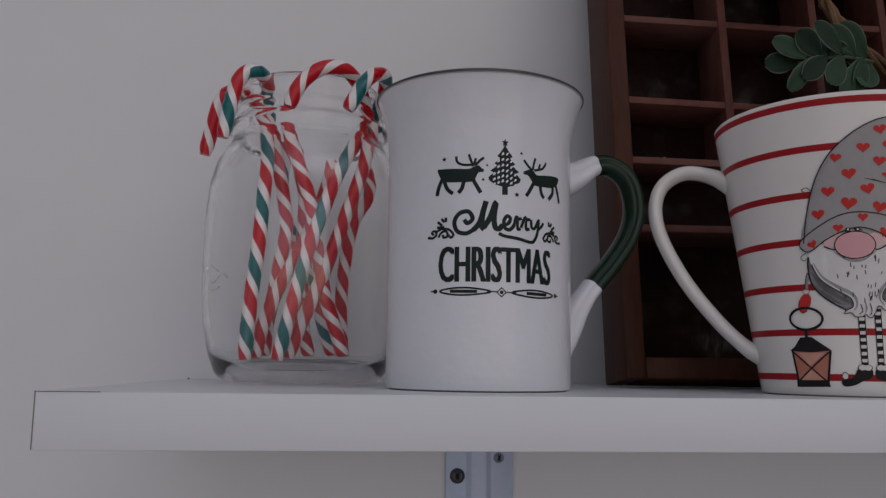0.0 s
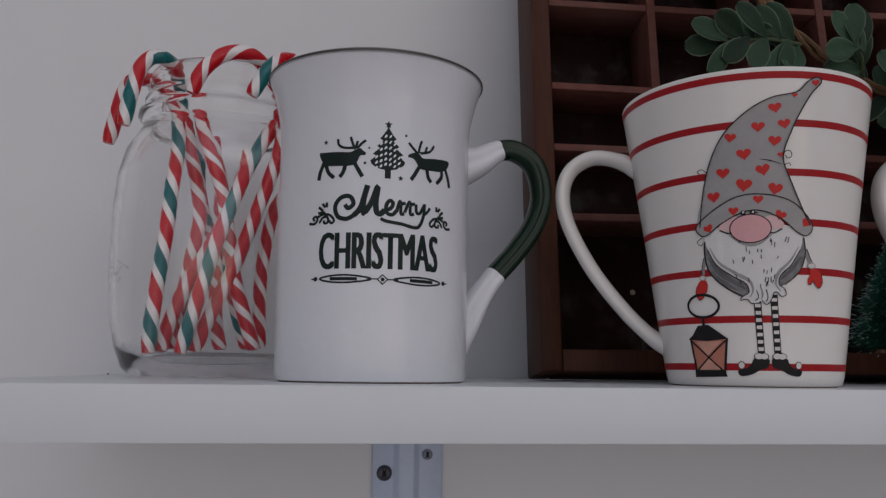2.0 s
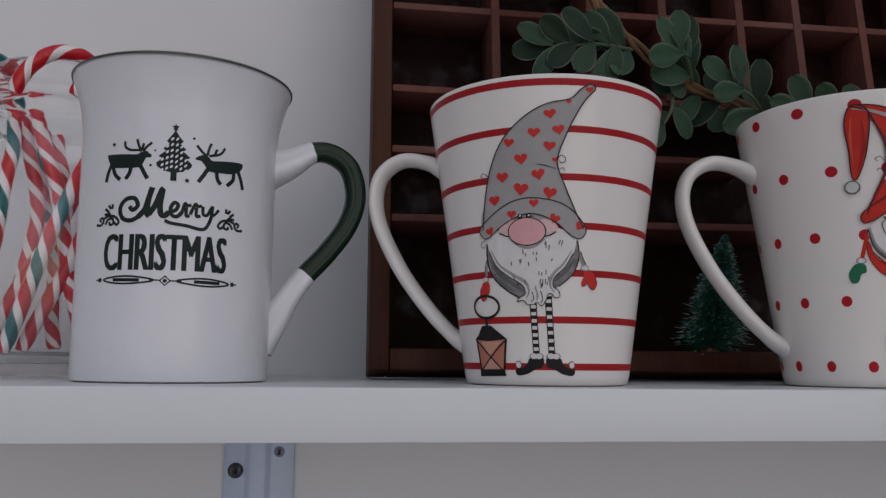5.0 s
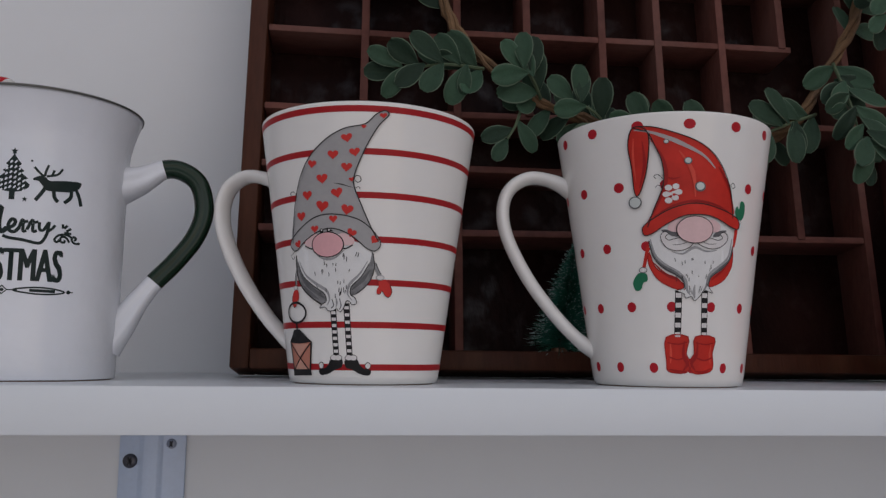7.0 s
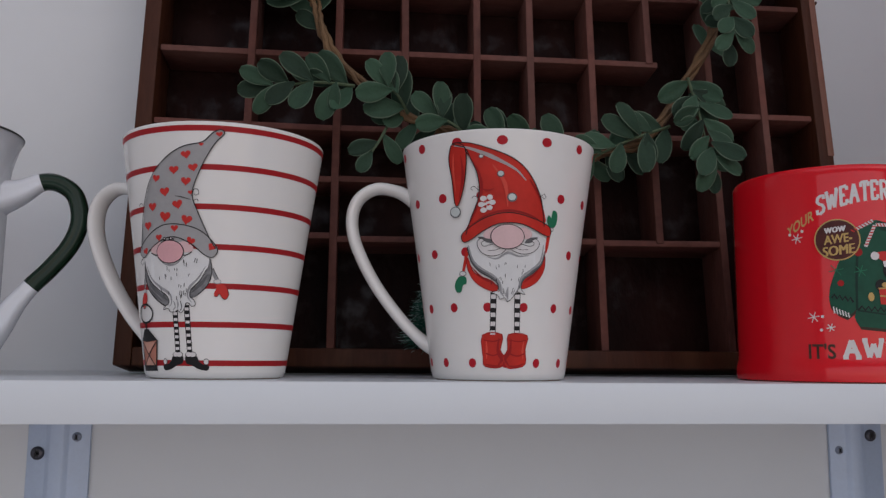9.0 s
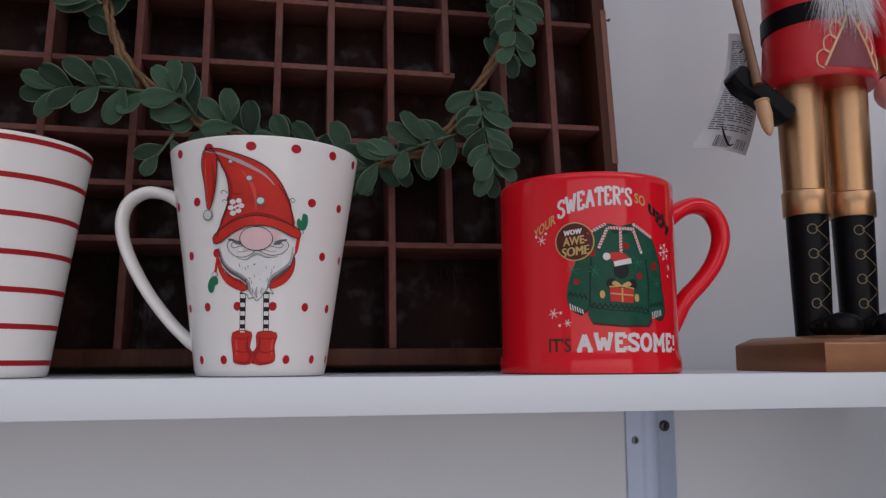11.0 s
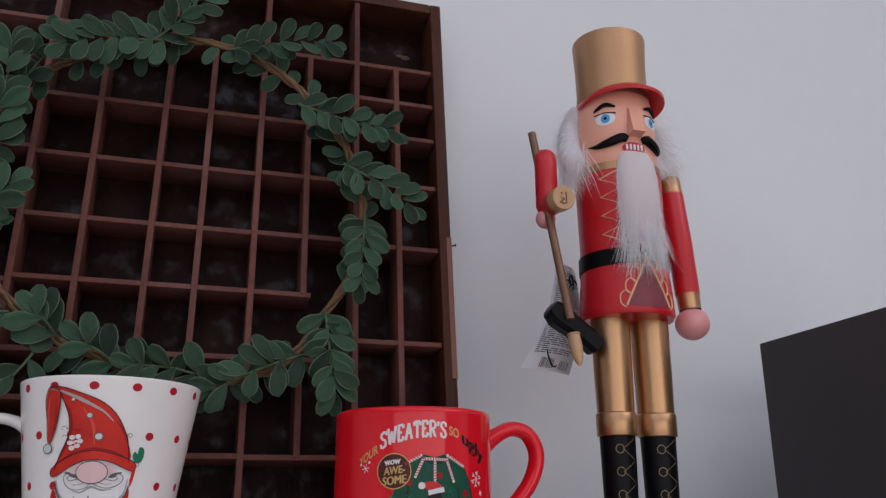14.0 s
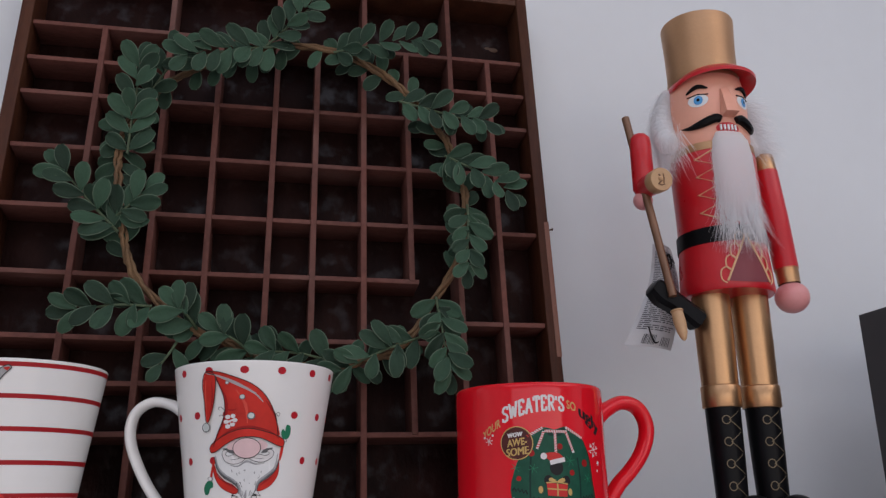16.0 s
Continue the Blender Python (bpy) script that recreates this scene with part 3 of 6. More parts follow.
for v, spans in ((0.3500, ((UI0, 0.164), (0.164, 0.364), (0.364, UI1))), (0.3212, ((UI0, 0.164), (0.364, UI1))), (0.2938, ((UI0, 0.164), (0.164, 0.364))), (0.2918, ((0.364, UI1),)),
                 (0.2532, ((UI0, 0.164), (0.364, UI1))), (0.2508, ((0.164, 0.299),)), (0.2520, ((0.299, 0.364),)), (0.2112, ((UI0, 0.164),)), (0.2084, ((0.164, 0.299), (0.299, 0.364))), (0.2066, ((0.364, UI1),)),
                 (0.1662, ((UI0, 0.164),)), (0.1685, ((0.164, 0.299), (0.299, 0.336))), (0.1258, ((UI0, 0.164), (0.164, 0.364))), (0.0980, ((UI0, 0.164), (0.164, 0.235))),
                 (0.0678, ((UI0, 0.164), (0.164, 0.299), (0.299, 0.364))), (0.1403, ((0.364, UI1),))):
    for a, b in spans:
        d, j = 0.0020 + rng.uniform(0, 0.0007), rng.uniform(-0.0003, 0.0003)
        tray_bar("cross_slat", a + 0.0004, b - 0.0004, v + j - 0.0016, v + j + 0.0016, d, DEEP - 0.0032, M["woodh"], 0.0004, skew=rng.gauss(0, 0.35))

bm = bmesh.new()
for u, v, r, k in ((0.4070, 0.3800, 0.0021, 1.7), (0.4025, 0.3812, 0.0012, 2.6), (0.0980, 0.359, 0.0010, 1.2), (0.1200, 0.3520, 0.0008, 1.2)):
    ball(bm, TRAY @ Vector((u, DEEP - 0.0031, v)), r, 8, scale=(k, 0.25, 1.0))
part("knot", bm, M["rust"], tray, "small pale knots and chips in the wood", "stuff")
for u, v in ((0.1115, 0.0415), (0.0975, 0.1085)):
    bm = bmesh.new()
    ball(bm, TRAY @ Vector((u, DEEP - 0.0032, v)), 0.0012, 10, scale=(1, 0.3, 1))
    part("tack", bm, M["tack"], tray, "dull pale tack in the back board")
nail = thing("nail", (0.4325, 0.135, 0.2105), "small rusty nail in the tray's side", "nail")
bm = bmesh.new()
tube(bm, [(0.4268, 0.1352, 0.2100), (0.4315, 0.1350, 0.2108), (0.4338, 0.1348, 0.2114)], 0.0006, 8)
part("shank", bm, M["rust"], nail)
bm = bmesh.new()
ball(bm, (0.4341, 0.1348, 0.2115), 0.0011, 10, scale=(0.5, 1, 1))
part("head", bm, M["rust"], nail)

# ---- wreath ----
wreath = thing("wreath", (0.253, 0.1, 0.11), "artificial boxwood leaf wreath on twisted tan twigs, hung before the tray", "wreath")
RING = [(0.145, 0.246), (0.145, 0.226), (0.149, 0.2), (0.154, 0.178), (0.162, 0.157), (0.183, 0.136), (0.196, 0.126), (0.219, 0.118), (0.239, 0.11), (0.268, 0.105), (0.295, 0.109), (0.319, 0.119), (0.341, 0.149),
        (0.357, 0.176), (0.364, 0.208), (0.361, 0.233), (0.354, 0.257), (0.341, 0.278), (0.318, 0.303), (0.294, 0.318), (0.275, 0.325), (0.241, 0.326), (0.215, 0.314), (0.184, 0.3), (0.161, 0.281), (0.149, 0.26)]


def wreath_y(z):
    return 0.0965 + 0.075 * max(z - 0.11, 0)


ring = smooth_path([(x, wreath_y(z), z) for x, z in RING], 8, True)
for k in range(3):
    pts = []
    for i, p in enumerate(ring):
        a = i * 0.32 + k * 2.1
        out = (p - Vector((0.253, p.y, 0.215))).normalized()
        pts.append(p + out * 0.0014 * math.cos(a) + Vector((0, 0.0014 * math.sin(a), 0)) + Vector([rng.uniform(-0.0006, 0.0006) for _ in range(3)]))
    bm = bmesh.new()
    tube(bm, pts, lambda s, k=k: 0.0013 + 0.0003 * math.sin(90 * s + k) + 0.0005 * noise.noise(Vector((s * 70, k, 0))), 7, closed=True)
    part("twig", bm, M["twig"], wreath, "twisted tan twig")


def leaf_mesh(length, width, curl, fold):
    """A blunt, egg-shaped leaf with a pale rolled edge and a sunken middle vein."""
    bm = bmesh.new()
    rows = []
    for t in (0, 0.1, 0.26, 0.44, 0.62, 0.78, 0.89, 0.965, 1.0):
        w = width / 2 * (0.12 + 0.88 * math.sin(math.pi / 2 * t / 0.62) ** 1.1 if t <= 0.62 else max(0.12, 1 - ((t - 0.62) / 0.385) ** 2.2) ** 0.5)
        z = -curl * length * t * t
        rows.append([bm.verts.new((x * w, length * t, z + fold * abs(x) * w - (0.0004 if x == 0 else 0) - (0.00025 if abs(x) == 1 else 0))) for x in (-1, -0.89, -0.45, 0, 0.45, 0.89, 1)])
    for i, (a, b) in enumerate(zip(rows, rows[1:])):
        for k in range(6):
            bm.faces.new((a[k], a[k + 1], b[k + 1], b[k])).material_index = 1 if k in (0, 5) else 0
    return finish(bm, "leaf", [M["leaf"], M["leafedge"]], 80)


LEAVES = [leaf_mesh(0.0162, 0.0088, 0.10, 0.16), leaf_mesh(0.0166, 0.0082, 0.22, 0.10), leaf_mesh(0.0148, 0.0088, 0.05, 0.22), leaf_mesh(0.0158, 0.0086, -0.08, 0.14)]
# each sprig: foot and end of its stem (x, z), leaves on its left and right flank, size
SPRIGS = [(0.173, 0.139, 0.134, 0.133, 5, 5, 1.08), (0.150, 0.184, 0.117, 0.219, 6, 4, 1.1), (0.146, 0.192, 0.164, 0.208, 2, 3, 1.08), (0.150, 0.236, 0.154, 0.296, 6, 7, 1.08), (0.158, 0.275, 0.180, 0.308, 3, 3, 1.0),
          (0.236, 0.322, 0.180, 0.300, 7, 8, 1.08), (0.229, 0.321, 0.257, 0.350, 6, 5, 1.0), (0.275, 0.322, 0.336, 0.330, 7, 7, 1.0), (0.320, 0.288, 0.376, 0.271, 6, 7, 1.02)]
SPRIGS_RIGHT = [(0.350, 0.249, 0.389, 0.220, 6, 6, 1.05), (0.364, 0.214, 0.359, 0.167, 6, 6, 1.0), (0.341, 0.150, 0.345, 0.103, 7, 7, 1.08), (0.330, 0.124, 0.280, 0.100, 4, 6, 1.08), (0.280, 0.107, 0.240, 0.112, 5, 3, 1.08),
                (0.231, 0.111, 0.212, 0.123, 2, 2, 1.15), (0.199, 0.126, 0.188, 0.136, 2, 3, 1.12), (0.190, 0.121, 0.182, 0.104, 1, 1, 0.85)]
rng = random.Random(11)


def leaf_at(p, ang, front, size=1.0, m=None):
    """A leaf whose base is p, pointing at ang in the wreath's plane, leaning to the front by front."""
    d = Vector((math.cos(ang), -math.sin(front), math.sin(ang))).normalized()
    up = Vector((rng.uniform(-0.35, 0.35), -1, rng.uniform(-0.5, 0.3)))
    x = d.cross(up).normalized()
    s = size * rng.uniform(0.93, 1.1)
    rot = Matrix((x * s, d * s, x.cross(d) * s)).transposed().to_4x4()
    place("leaf", LEAVES[rng.choice((0, 0, 1, 2, 3)) if m is None else m], Matrix.Translation(p) @ rot, wreath)


for x0, z0, x1, z1, left, right, size in SPRIGS + SPRIGS_RIGHT:
    a = Vector((x0, wreath_y(z0) - 0.003, z0))
    b = Vector((x1, wreath_y(z1) - 0.010 - rng.uniform(0, 0.004), z1))
    d = (b - a).normalized()
    mid = (a + b) / 2 + Vector((0, -0.003, 0.0015 * rng.choice((-1, 1))))
    path = smooth_path([a, mid, b], 8)
    bm = bmesh.new()
    tube(bm, path, lambda s: 0.0009 - 0.0004 * s, 6)
    part("sprig_stem", bm, M["sprig"], wreath)
    ang = math.atan2(d.z, d.x)
    for sgn, count in ((1, left), (-1, right)):
        for k in range(count):
            f = (k + 0.35 + (0.25 if sgn < 0 else 0)) / max(count, 1)
            p = path[min(len(path) - 1, round(f * (len(path) - 1)))] + Vector((0, -0.0012 * k, 0))
            leaf_at(p, ang + sgn * radians(rng.uniform(44, 68) - 16 * f), rng.uniform(0.0, 0.5), size * (1.06 - 0.12 * f))
    # leaves behind and before the flanking pairs
    for k in range((left + right) * 2 // 5):
        f = rng.uniform(0.08, 0.85)
        p = path[round(f * (len(path) - 1))] + Vector((0, rng.choice((0.004, 0.003, -0.003)), 0))
        leaf_at(p, ang + rng.choice((-1, 1)) * radians(rng.uniform(14, 85)), rng.uniform(-0.3, 0.7), size * rng.uniform(0.8, 1.0))
    leaf_at(path[-1], ang + rng.uniform(-0.2, 0.2), rng.uniform(0.0, 0.35), size * 0.92, 2)

# leaves that sit on the ring itself, pointing along and off it, with bare stretches of twig between
for i in range(0, len(ring), 3):
    p = ring[i] + Vector((0, -0.001, 0))
    d = (ring[(i + 1) % len(ring)] - ring[i - 1]).normalized()
    ang = math.atan2(d.z, d.x) + (math.pi if p.x < 0.25 and p.z < 0.2 else 0)
    if noise.noise(Vector((i * 0.045, 3.7, 0))) < -0.22:
        continue
    for sgn in (-1, 1):
        if rng.random() < 0.8:
            leaf_at(p + Vector((0, rng.uniform(0.0, 0.005), 0)), ang + sgn * radians(rng.uniform(30, 75)), rng.uniform(-0.35, 0.3), 1.0)

# ---- bottle-brush tree in the tray's lower row ----
mini = thing("bottle_brush_tree", (0.2115, 0.1115, 0.0118), "small frosted green bottle-brush tree in a tray compartment", "small tree")


def trunk_at(z):
    """The wire trunk leans a little."""
    return Vector((0.2112 + 0.17 * (z - 0.015), 0.1115, z))


bm = bmesh.new()
lathe(bm, [(0.0001, 0.0118), (0.0036, 0.0118), (0.0038, 0.0124), (0.0034, 0.0142), (0.0010, 0.0145)], 0.2107, 0.1115, 20)
part("stand", bm, M["dwood"], mini)
bm = bmesh.new()
tube(bm, [trunk_at(0.0140), trunk_at(0.0635)], 0.0006, 6)
part("wire_trunk", bm, M["wire"], mini)
for nm, mt, count, lo in (("bristles", "bristle", 4200, 0.25), ("frosted_tips", "frost", 900, 0.82)):
    bm = bmesh.new()
    for _ in range(count):
        t = rng.random() ** 0.85
        t = round(t * 9) / 9 * 0.25 + t * 0.75
        c = trunk_at(0.0150 + t * 0.0480)
        R = (0.0160 * (1 - t) ** 0.78 + 0.0012) * rng.uniform(0.68, 1.1)
        a = rng.uniform(0, 2 * math.pi)
        o = Vector((math.cos(a), math.sin(a), rng.uniform(-0.42, 0.42)))
        p0 = c + o * R * (lo if nm == "frosted_tips" else 0.05)
        p1 = c + o * R
        w = Vector((-math.sin(a), math.cos(a), 0)) * 0.00019
        u = Vector((0, 0, 0.00026))
        v = [bm.verts.new(q) for q in (p0 - w, p0 + w, p0 + u, p1)]
        for q in ((0, 1, 3), (1, 2, 3), (2, 0, 3)):
            bm.faces.new([v[i] for i in q])
    part(nm, bm, M[mt], mini, kind="stuff")

# ---- glass jar with candy canes ----
JX, JY = -0.066, 0.134
jar = thing("glass_jar", (JX, JY, 0), "clear glass jar with a threaded neck, filled with candy canes", "jar")
bm = bmesh.new()
outer = [(0.0005, 0.0004), (0.026, 0.0004), (0.029, 0.0002), (0.0325, 0.0008), (0.0355, 0.004), (0.0385, 0.012), (0.0408, 0.024), (0.0420, 0.038), (0.0421, 0.056), (0.0418, 0.070),
         (0.0408, 0.082), (0.0385, 0.0915), (0.0350, 0.0975), (0.0325, 0.1015), (0.0322, 0.104), (0.0345, 0.1062), (0.0345, 0.1082), (0.0318, 0.1098), (0.0312, 0.112), (0.0322, 0.1132),
         (0.0322, 0.1143), (0.0308, 0.1155), (0.0306, 0.1185), (0.0316, 0.1195), (0.0316, 0.1208), (0.0305, 0.1222), (0.0304, 0.1243), (0.0296, 0.1256)]
inner = [(0.0282, 0.1252), (0.0277, 0.1232), (0.0287, 0.1202), (0.0276, 0.1172), (0.0289, 0.1138), (0.0277, 0.1105), (0.0292, 0.1068), (0.0281, 0.1035), (0.0296, 0.1005), (0.0325, 0.0955), (0.0362, 0.0890), (0.0384, 0.080), (0.0394, 0.066), (0.0396, 0.040), (0.0384, 0.025), (0.0358, 0.0125), (0.032, 0.0062), (0.026, 0.0038), (0.0005, 0.0032)]
lathe(bm, outer + inner, JX, JY, 96)
body = part("glass_body", bm, M["glass"], jar, sharp=80)
body.visible_shadow = False
bm = bmesh.new()
for k, (a, z, w) in enumerate(((-56, 0.0445, 8), (-52, 0.0405, 12), (-56, 0.0375, 9))):
    pts = []
    for i in range(13):
        t = i / 12
        th = radians(a + w * (t - 0.5) * 2)
        zz = z + 0.0016 * math.sin(t * 4.2 * (1 + k % 2) + k)
        r = float(np.interp(zz, [p[1] for p in outer[4:14]], [p[0] for p in outer[4:14]])) + 0.0001
        pts.append((JX + r * math.sin(th), JY - r * math.cos(th), zz))
    tube(bm, pts, 0.00022, 6)
emb = part("embossing", bm, M["glass"], jar, "raised scroll pattern in the glass", sharp=80)
emb.visible_shadow = False

def candy_cane(green, *pts):
    """A bent striped stick through the points; green: with green stripes between the red ones."""
    c = thing("candy_cane", pts[0], ("red, white and green" if green else "red and white") + " striped candy cane standing in the jar", "candy cane", "candy canes in the jar")
    bm = bmesh.new()
    path = smooth_path(list(pts), 7)
    tube(bm, path, lambda s: 0.0029 * min(1, 0.75 + 8 * s, 0.75 + 8 * (1 - s)), 16, uv_pitch=0.0265)
    part("stick", bm, M["cane"] if green else M["canered"], c)


candy_cane(True, (-0.0859, 0.1120, 0.0087), (-0.0860, 0.1130, 0.0195), (-0.0856, 0.1150, 0.0305), (-0.0847, 0.1170, 0.0446), (-0.0836, 0.1190, 0.0600), (-0.0829, 0.1207, 0.0773), (-0.0826, 0.1251, 0.0918), (-0.0835, 0.1270, 0.1041), (-0.0839, 0.1270, 0.1188), (-0.0828, 0.1153, 0.1239), (-0.0855, 0.1040, 0.1243), (-0.0897, 0.1020, 0.1233), (-0.0927, 0.1000, 0.1185), (-0.0943, 0.0990, 0.1122), (-0.0958, 0.0980, 0.1036), (-0.0972, 0.0980, 0.0949))
candy_cane(False, (-0.0806, 0.1280, 0.0089), (-0.0805, 0.1300, 0.0221), (-0.0788, 0.1320, 0.0338), (-0.0765, 0.1350, 0.0517), (-0.0745, 0.1360, 0.0659), (-0.0764, 0.1360, 0.0806), (-0.0792, 0.1340, 0.0940), (-0.0807, 0.1310, 0.1032), (-0.0845, 0.1270, 0.1119), (-0.0897, 0.1263, 0.1199), (-0.0952, 0.1239, 0.1218), (-0.0987, 0.1120, 0.1172), (-0.1012, 0.1100, 0.1117), (-0.1032, 0.1090, 0.1019), (-0.1057, 0.1090, 0.0904))
candy_cane(False, (-0.0483, 0.1220, 0.0100), (-0.0509, 0.1240, 0.0186), (-0.0546, 0.1260, 0.0300), (-0.0573, 0.1270, 0.0387), (-0.0615, 0.1280, 0.0610), (-0.0640, 0.1280, 0.0755), (-0.0676, 0.1266, 0.0868), (-0.0709, 0.1270, 0.0966), (-0.0742, 0.1270, 0.1055), (-0.0755, 0.1270, 0.1134))
candy_cane(True, (-0.0737, 0.1080, 0.0085), (-0.0707, 0.1120, 0.0234), (-0.0671, 0.1160, 0.0403), (-0.0632, 0.1190, 0.0568), (-0.0594, 0.1210, 0.0686), (-0.0548, 0.1231, 0.0826), (-0.0500, 0.1265, 0.0950), (-0.0445, 0.1275, 0.1040), (-0.0385, 0.1240, 0.1130), (-0.0345, 0.1140, 0.1210), (-0.0345, 0.1040, 0.1248), (-0.0390, 0.0970, 0.1228), (-0.0430, 0.0925, 0.1175), (-0.0462, 0.0910, 0.1115), (-0.0490, 0.0910, 0.1062))
candy_cane(False, (-0.0705, 0.1170, 0.0085), (-0.0678, 0.1200, 0.0182), (-0.0634, 0.1230, 0.0306), (-0.0588, 0.1260, 0.0424), (-0.0536, 0.1280, 0.0574), (-0.0487, 0.1290, 0.0723), (-0.0440, 0.1280, 0.0860), (-0.0410, 0.1260, 0.0969), (-0.0408, 0.1230, 0.1060), (-0.0420, 0.1170, 0.1150), (-0.0450, 0.1080, 0.1215), (-0.0495, 0.1000, 0.1248), (-0.0550, 0.0965, 0.1252), (-0.0608, 0.0950, 0.1232), (-0.0662, 0.0940, 0.1185), (-0.0697, 0.0935, 0.1128), (-0.0717, 0.0935, 0.1070))
candy_cane(False, (-0.0832, 0.1180, 0.0085), (-0.0817, 0.1240, 0.0218), (-0.0764, 0.1290, 0.0384), (-0.0705, 0.1330, 0.0516), (-0.0653, 0.1360, 0.0631), (-0.0591, 0.1390, 0.0818), (-0.0565, 0.1400, 0.0923), (-0.0557, 0.1400, 0.0985))
candy_cane(True, (-0.0529, 0.1400, 0.0090), (-0.0573, 0.1420, 0.0230), (-0.0607, 0.1440, 0.0351), (-0.0685, 0.1460, 0.0554), (-0.0752, 0.1470, 0.0707), (-0.0781, 0.1470, 0.0869), (-0.0775, 0.1460, 0.0991), (-0.0771, 0.1440, 0.1069))
candy_cane(False, (-0.0627, 0.1320, 0.0088), (-0.0657, 0.1350, 0.0226), (-0.0670, 0.1390, 0.0375), (-0.0682, 0.1420, 0.0528), (-0.0679, 0.1450, 0.0675), (-0.0680, 0.1460, 0.0829), (-0.0709, 0.1470, 0.0954), (-0.0722, 0.1460, 0.1056))
candy_cane(False, (-0.0490, 0.1500, 0.0092), (-0.0500, 0.1520, 0.0410), (-0.0460, 0.1510, 0.0700), (-0.0385, 0.1480, 0.0850), (-0.0400, 0.1450, 0.1000))


# ---- mugs ----
def mug_body(cx, cy, prof, wall, floor_z, m, parent, lip=0.0012, n=96):
    """A turned cup with inside, lip and foot; prof: (z, r) of the outside from the foot up."""
    bm = bmesh.new()
    zs, rs = [p[0] for p in prof], [p[1] for p in prof]
    top, rt = zs[-1], rs[-1]
    line = [(0.0005, 0.0012), (rs[0] - 0.003, 0.0012), (rs[0] - 0.002, 0.0004), (rs[0] - 0.0008, 0.0003)]
    steps = 40
    for i in range(steps + 1):
        z = 0.0006 + (top - lip - 0.0006) * i / steps
        line.append((float(np.interp(z, zs, rs)), z))
    for k in range(1, 7):
        a = math.pi * k / 7
        line.append((rt - wall / 2 + wall / 2 * math.cos(a), top - lip + lip * math.sin(a)))
    for i in range(16):
        z = top - lip - (top - lip - floor_z - 0.006) * i / 15
        line.append((float(np.interp(z, zs, rs)) - wall, z))
    line += [(rs[0] - wall - 0.003, floor_z + 0.002), (rs[0] - wall - 0.009, floor_z), (0.0005, floor_z)]
    lathe(bm, line, cx, cy, n)
    b = part("body", bm, m, parent, sharp=60)
    bm = bmesh.new()
    lathe(bm, [(rs[0] - 0.0030, 0.0006), (rs[0] - 0.0026, 0.0), (rs[0] - 0.0012, 0.0), (rs[0] - 0.0008, 0.0006)], cx, cy, 64)
    part("foot_ring", bm, M["bare"], parent, "unglazed brown foot ring")
    return b


def handle(pts, parent, m, thick, squash, name="handle", flare=0.35, label=""):
    path = smooth_path(pts, 9)
    bm = bmesh.new()
    tube(bm, path, lambda s: thick * (1 + flare * max(0, 1 - s * 7) + flare * max(0, 1 - (1 - s) * 7)), 20, squash=squash, normal=None)
    return part(name, bm, m, parent, label, sharp=70)


# white mug with a green handle
MCX, MCY = -0.002, 0.058
mprof = [(0, 0.0308), (0.0015, 0.0312), (0.078, 0.0316), (0.086, 0.0322), (0.093, 0.0338), (0.0975, 0.0353), (0.1002, 0.0363)]
mc = thing("white_mug", (MCX, MCY, 0), "tall white ceramic mug with dark green festive print and green handle", "mug", "mugs on the shelf")
mug_body(MCX, MCY, mprof, 0.0028, 0.006, M["white"], mc)
bm = bmesh.new()
lathe(bm, [(0.0363, 0.0992), (0.0364, 0.0999), (0.0357, 0.1004), (0.0350, 0.1004), (0.0350, 0.1001), (0.0360, 0.0990)], MCX, MCY, 96)
part("rim_line", bm, M["rimline"], mc, "worn dark painted line round the rim")
HA = radians(10.5)
hp = smooth_path([(MCX + (r - 0.001) * math.cos(HA), MCY + (r - 0.001) * math.sin(HA), z) for r, z in ((0.0285, 0.0735), (0.0372, 0.0765), (0.0457, 0.0813), (0.0528, 0.0811), (0.0592, 0.0761), (0.0615, 0.0657), (0.0585, 0.0552), (0.0515, 0.0451), (0.0443, 0.0370), (0.0384, 0.0291), (0.0335, 0.0212), (0.0275, 0.0125))], 8)
K = len(hp)
for nm, i0, i1, m in (("handle_root", 0, 16, "white"), ("handle", 16, 64, "dkgreen"), ("handle_root", 64, K - 1, "white")):
    seg = hp[i0:i1 + 1]
    bm = bmesh.new()

    def rad(s, i0=i0, i1=i1):
        g = (i0 + s * (i1 - i0)) / (K - 1)
        return 0.0049 * (1 + 1.3 * max(0, 1 - g * 5.2) ** 1.5 + 0.9 * max(0, 1 - (1 - g) * 4.0) ** 1.4)
    tube(bm, seg, rad, 32, squash=0.76, groove=0.2)
    part(nm, bm, M[m], mc, "dark green glazed handle" if nm == "handle" else "white glazed handle root", sharp=70)
MB = Turned(MCX, MCY, mprof, 0.0315)


def deer(body, legs, horns):
    """A plain standing stag silhouette."""
    return [poly(body, 3)] + [stroke(p, 1.25, smooth=4) for p in legs] + [stroke(p, 0.8, smooth=4) for p in horns]


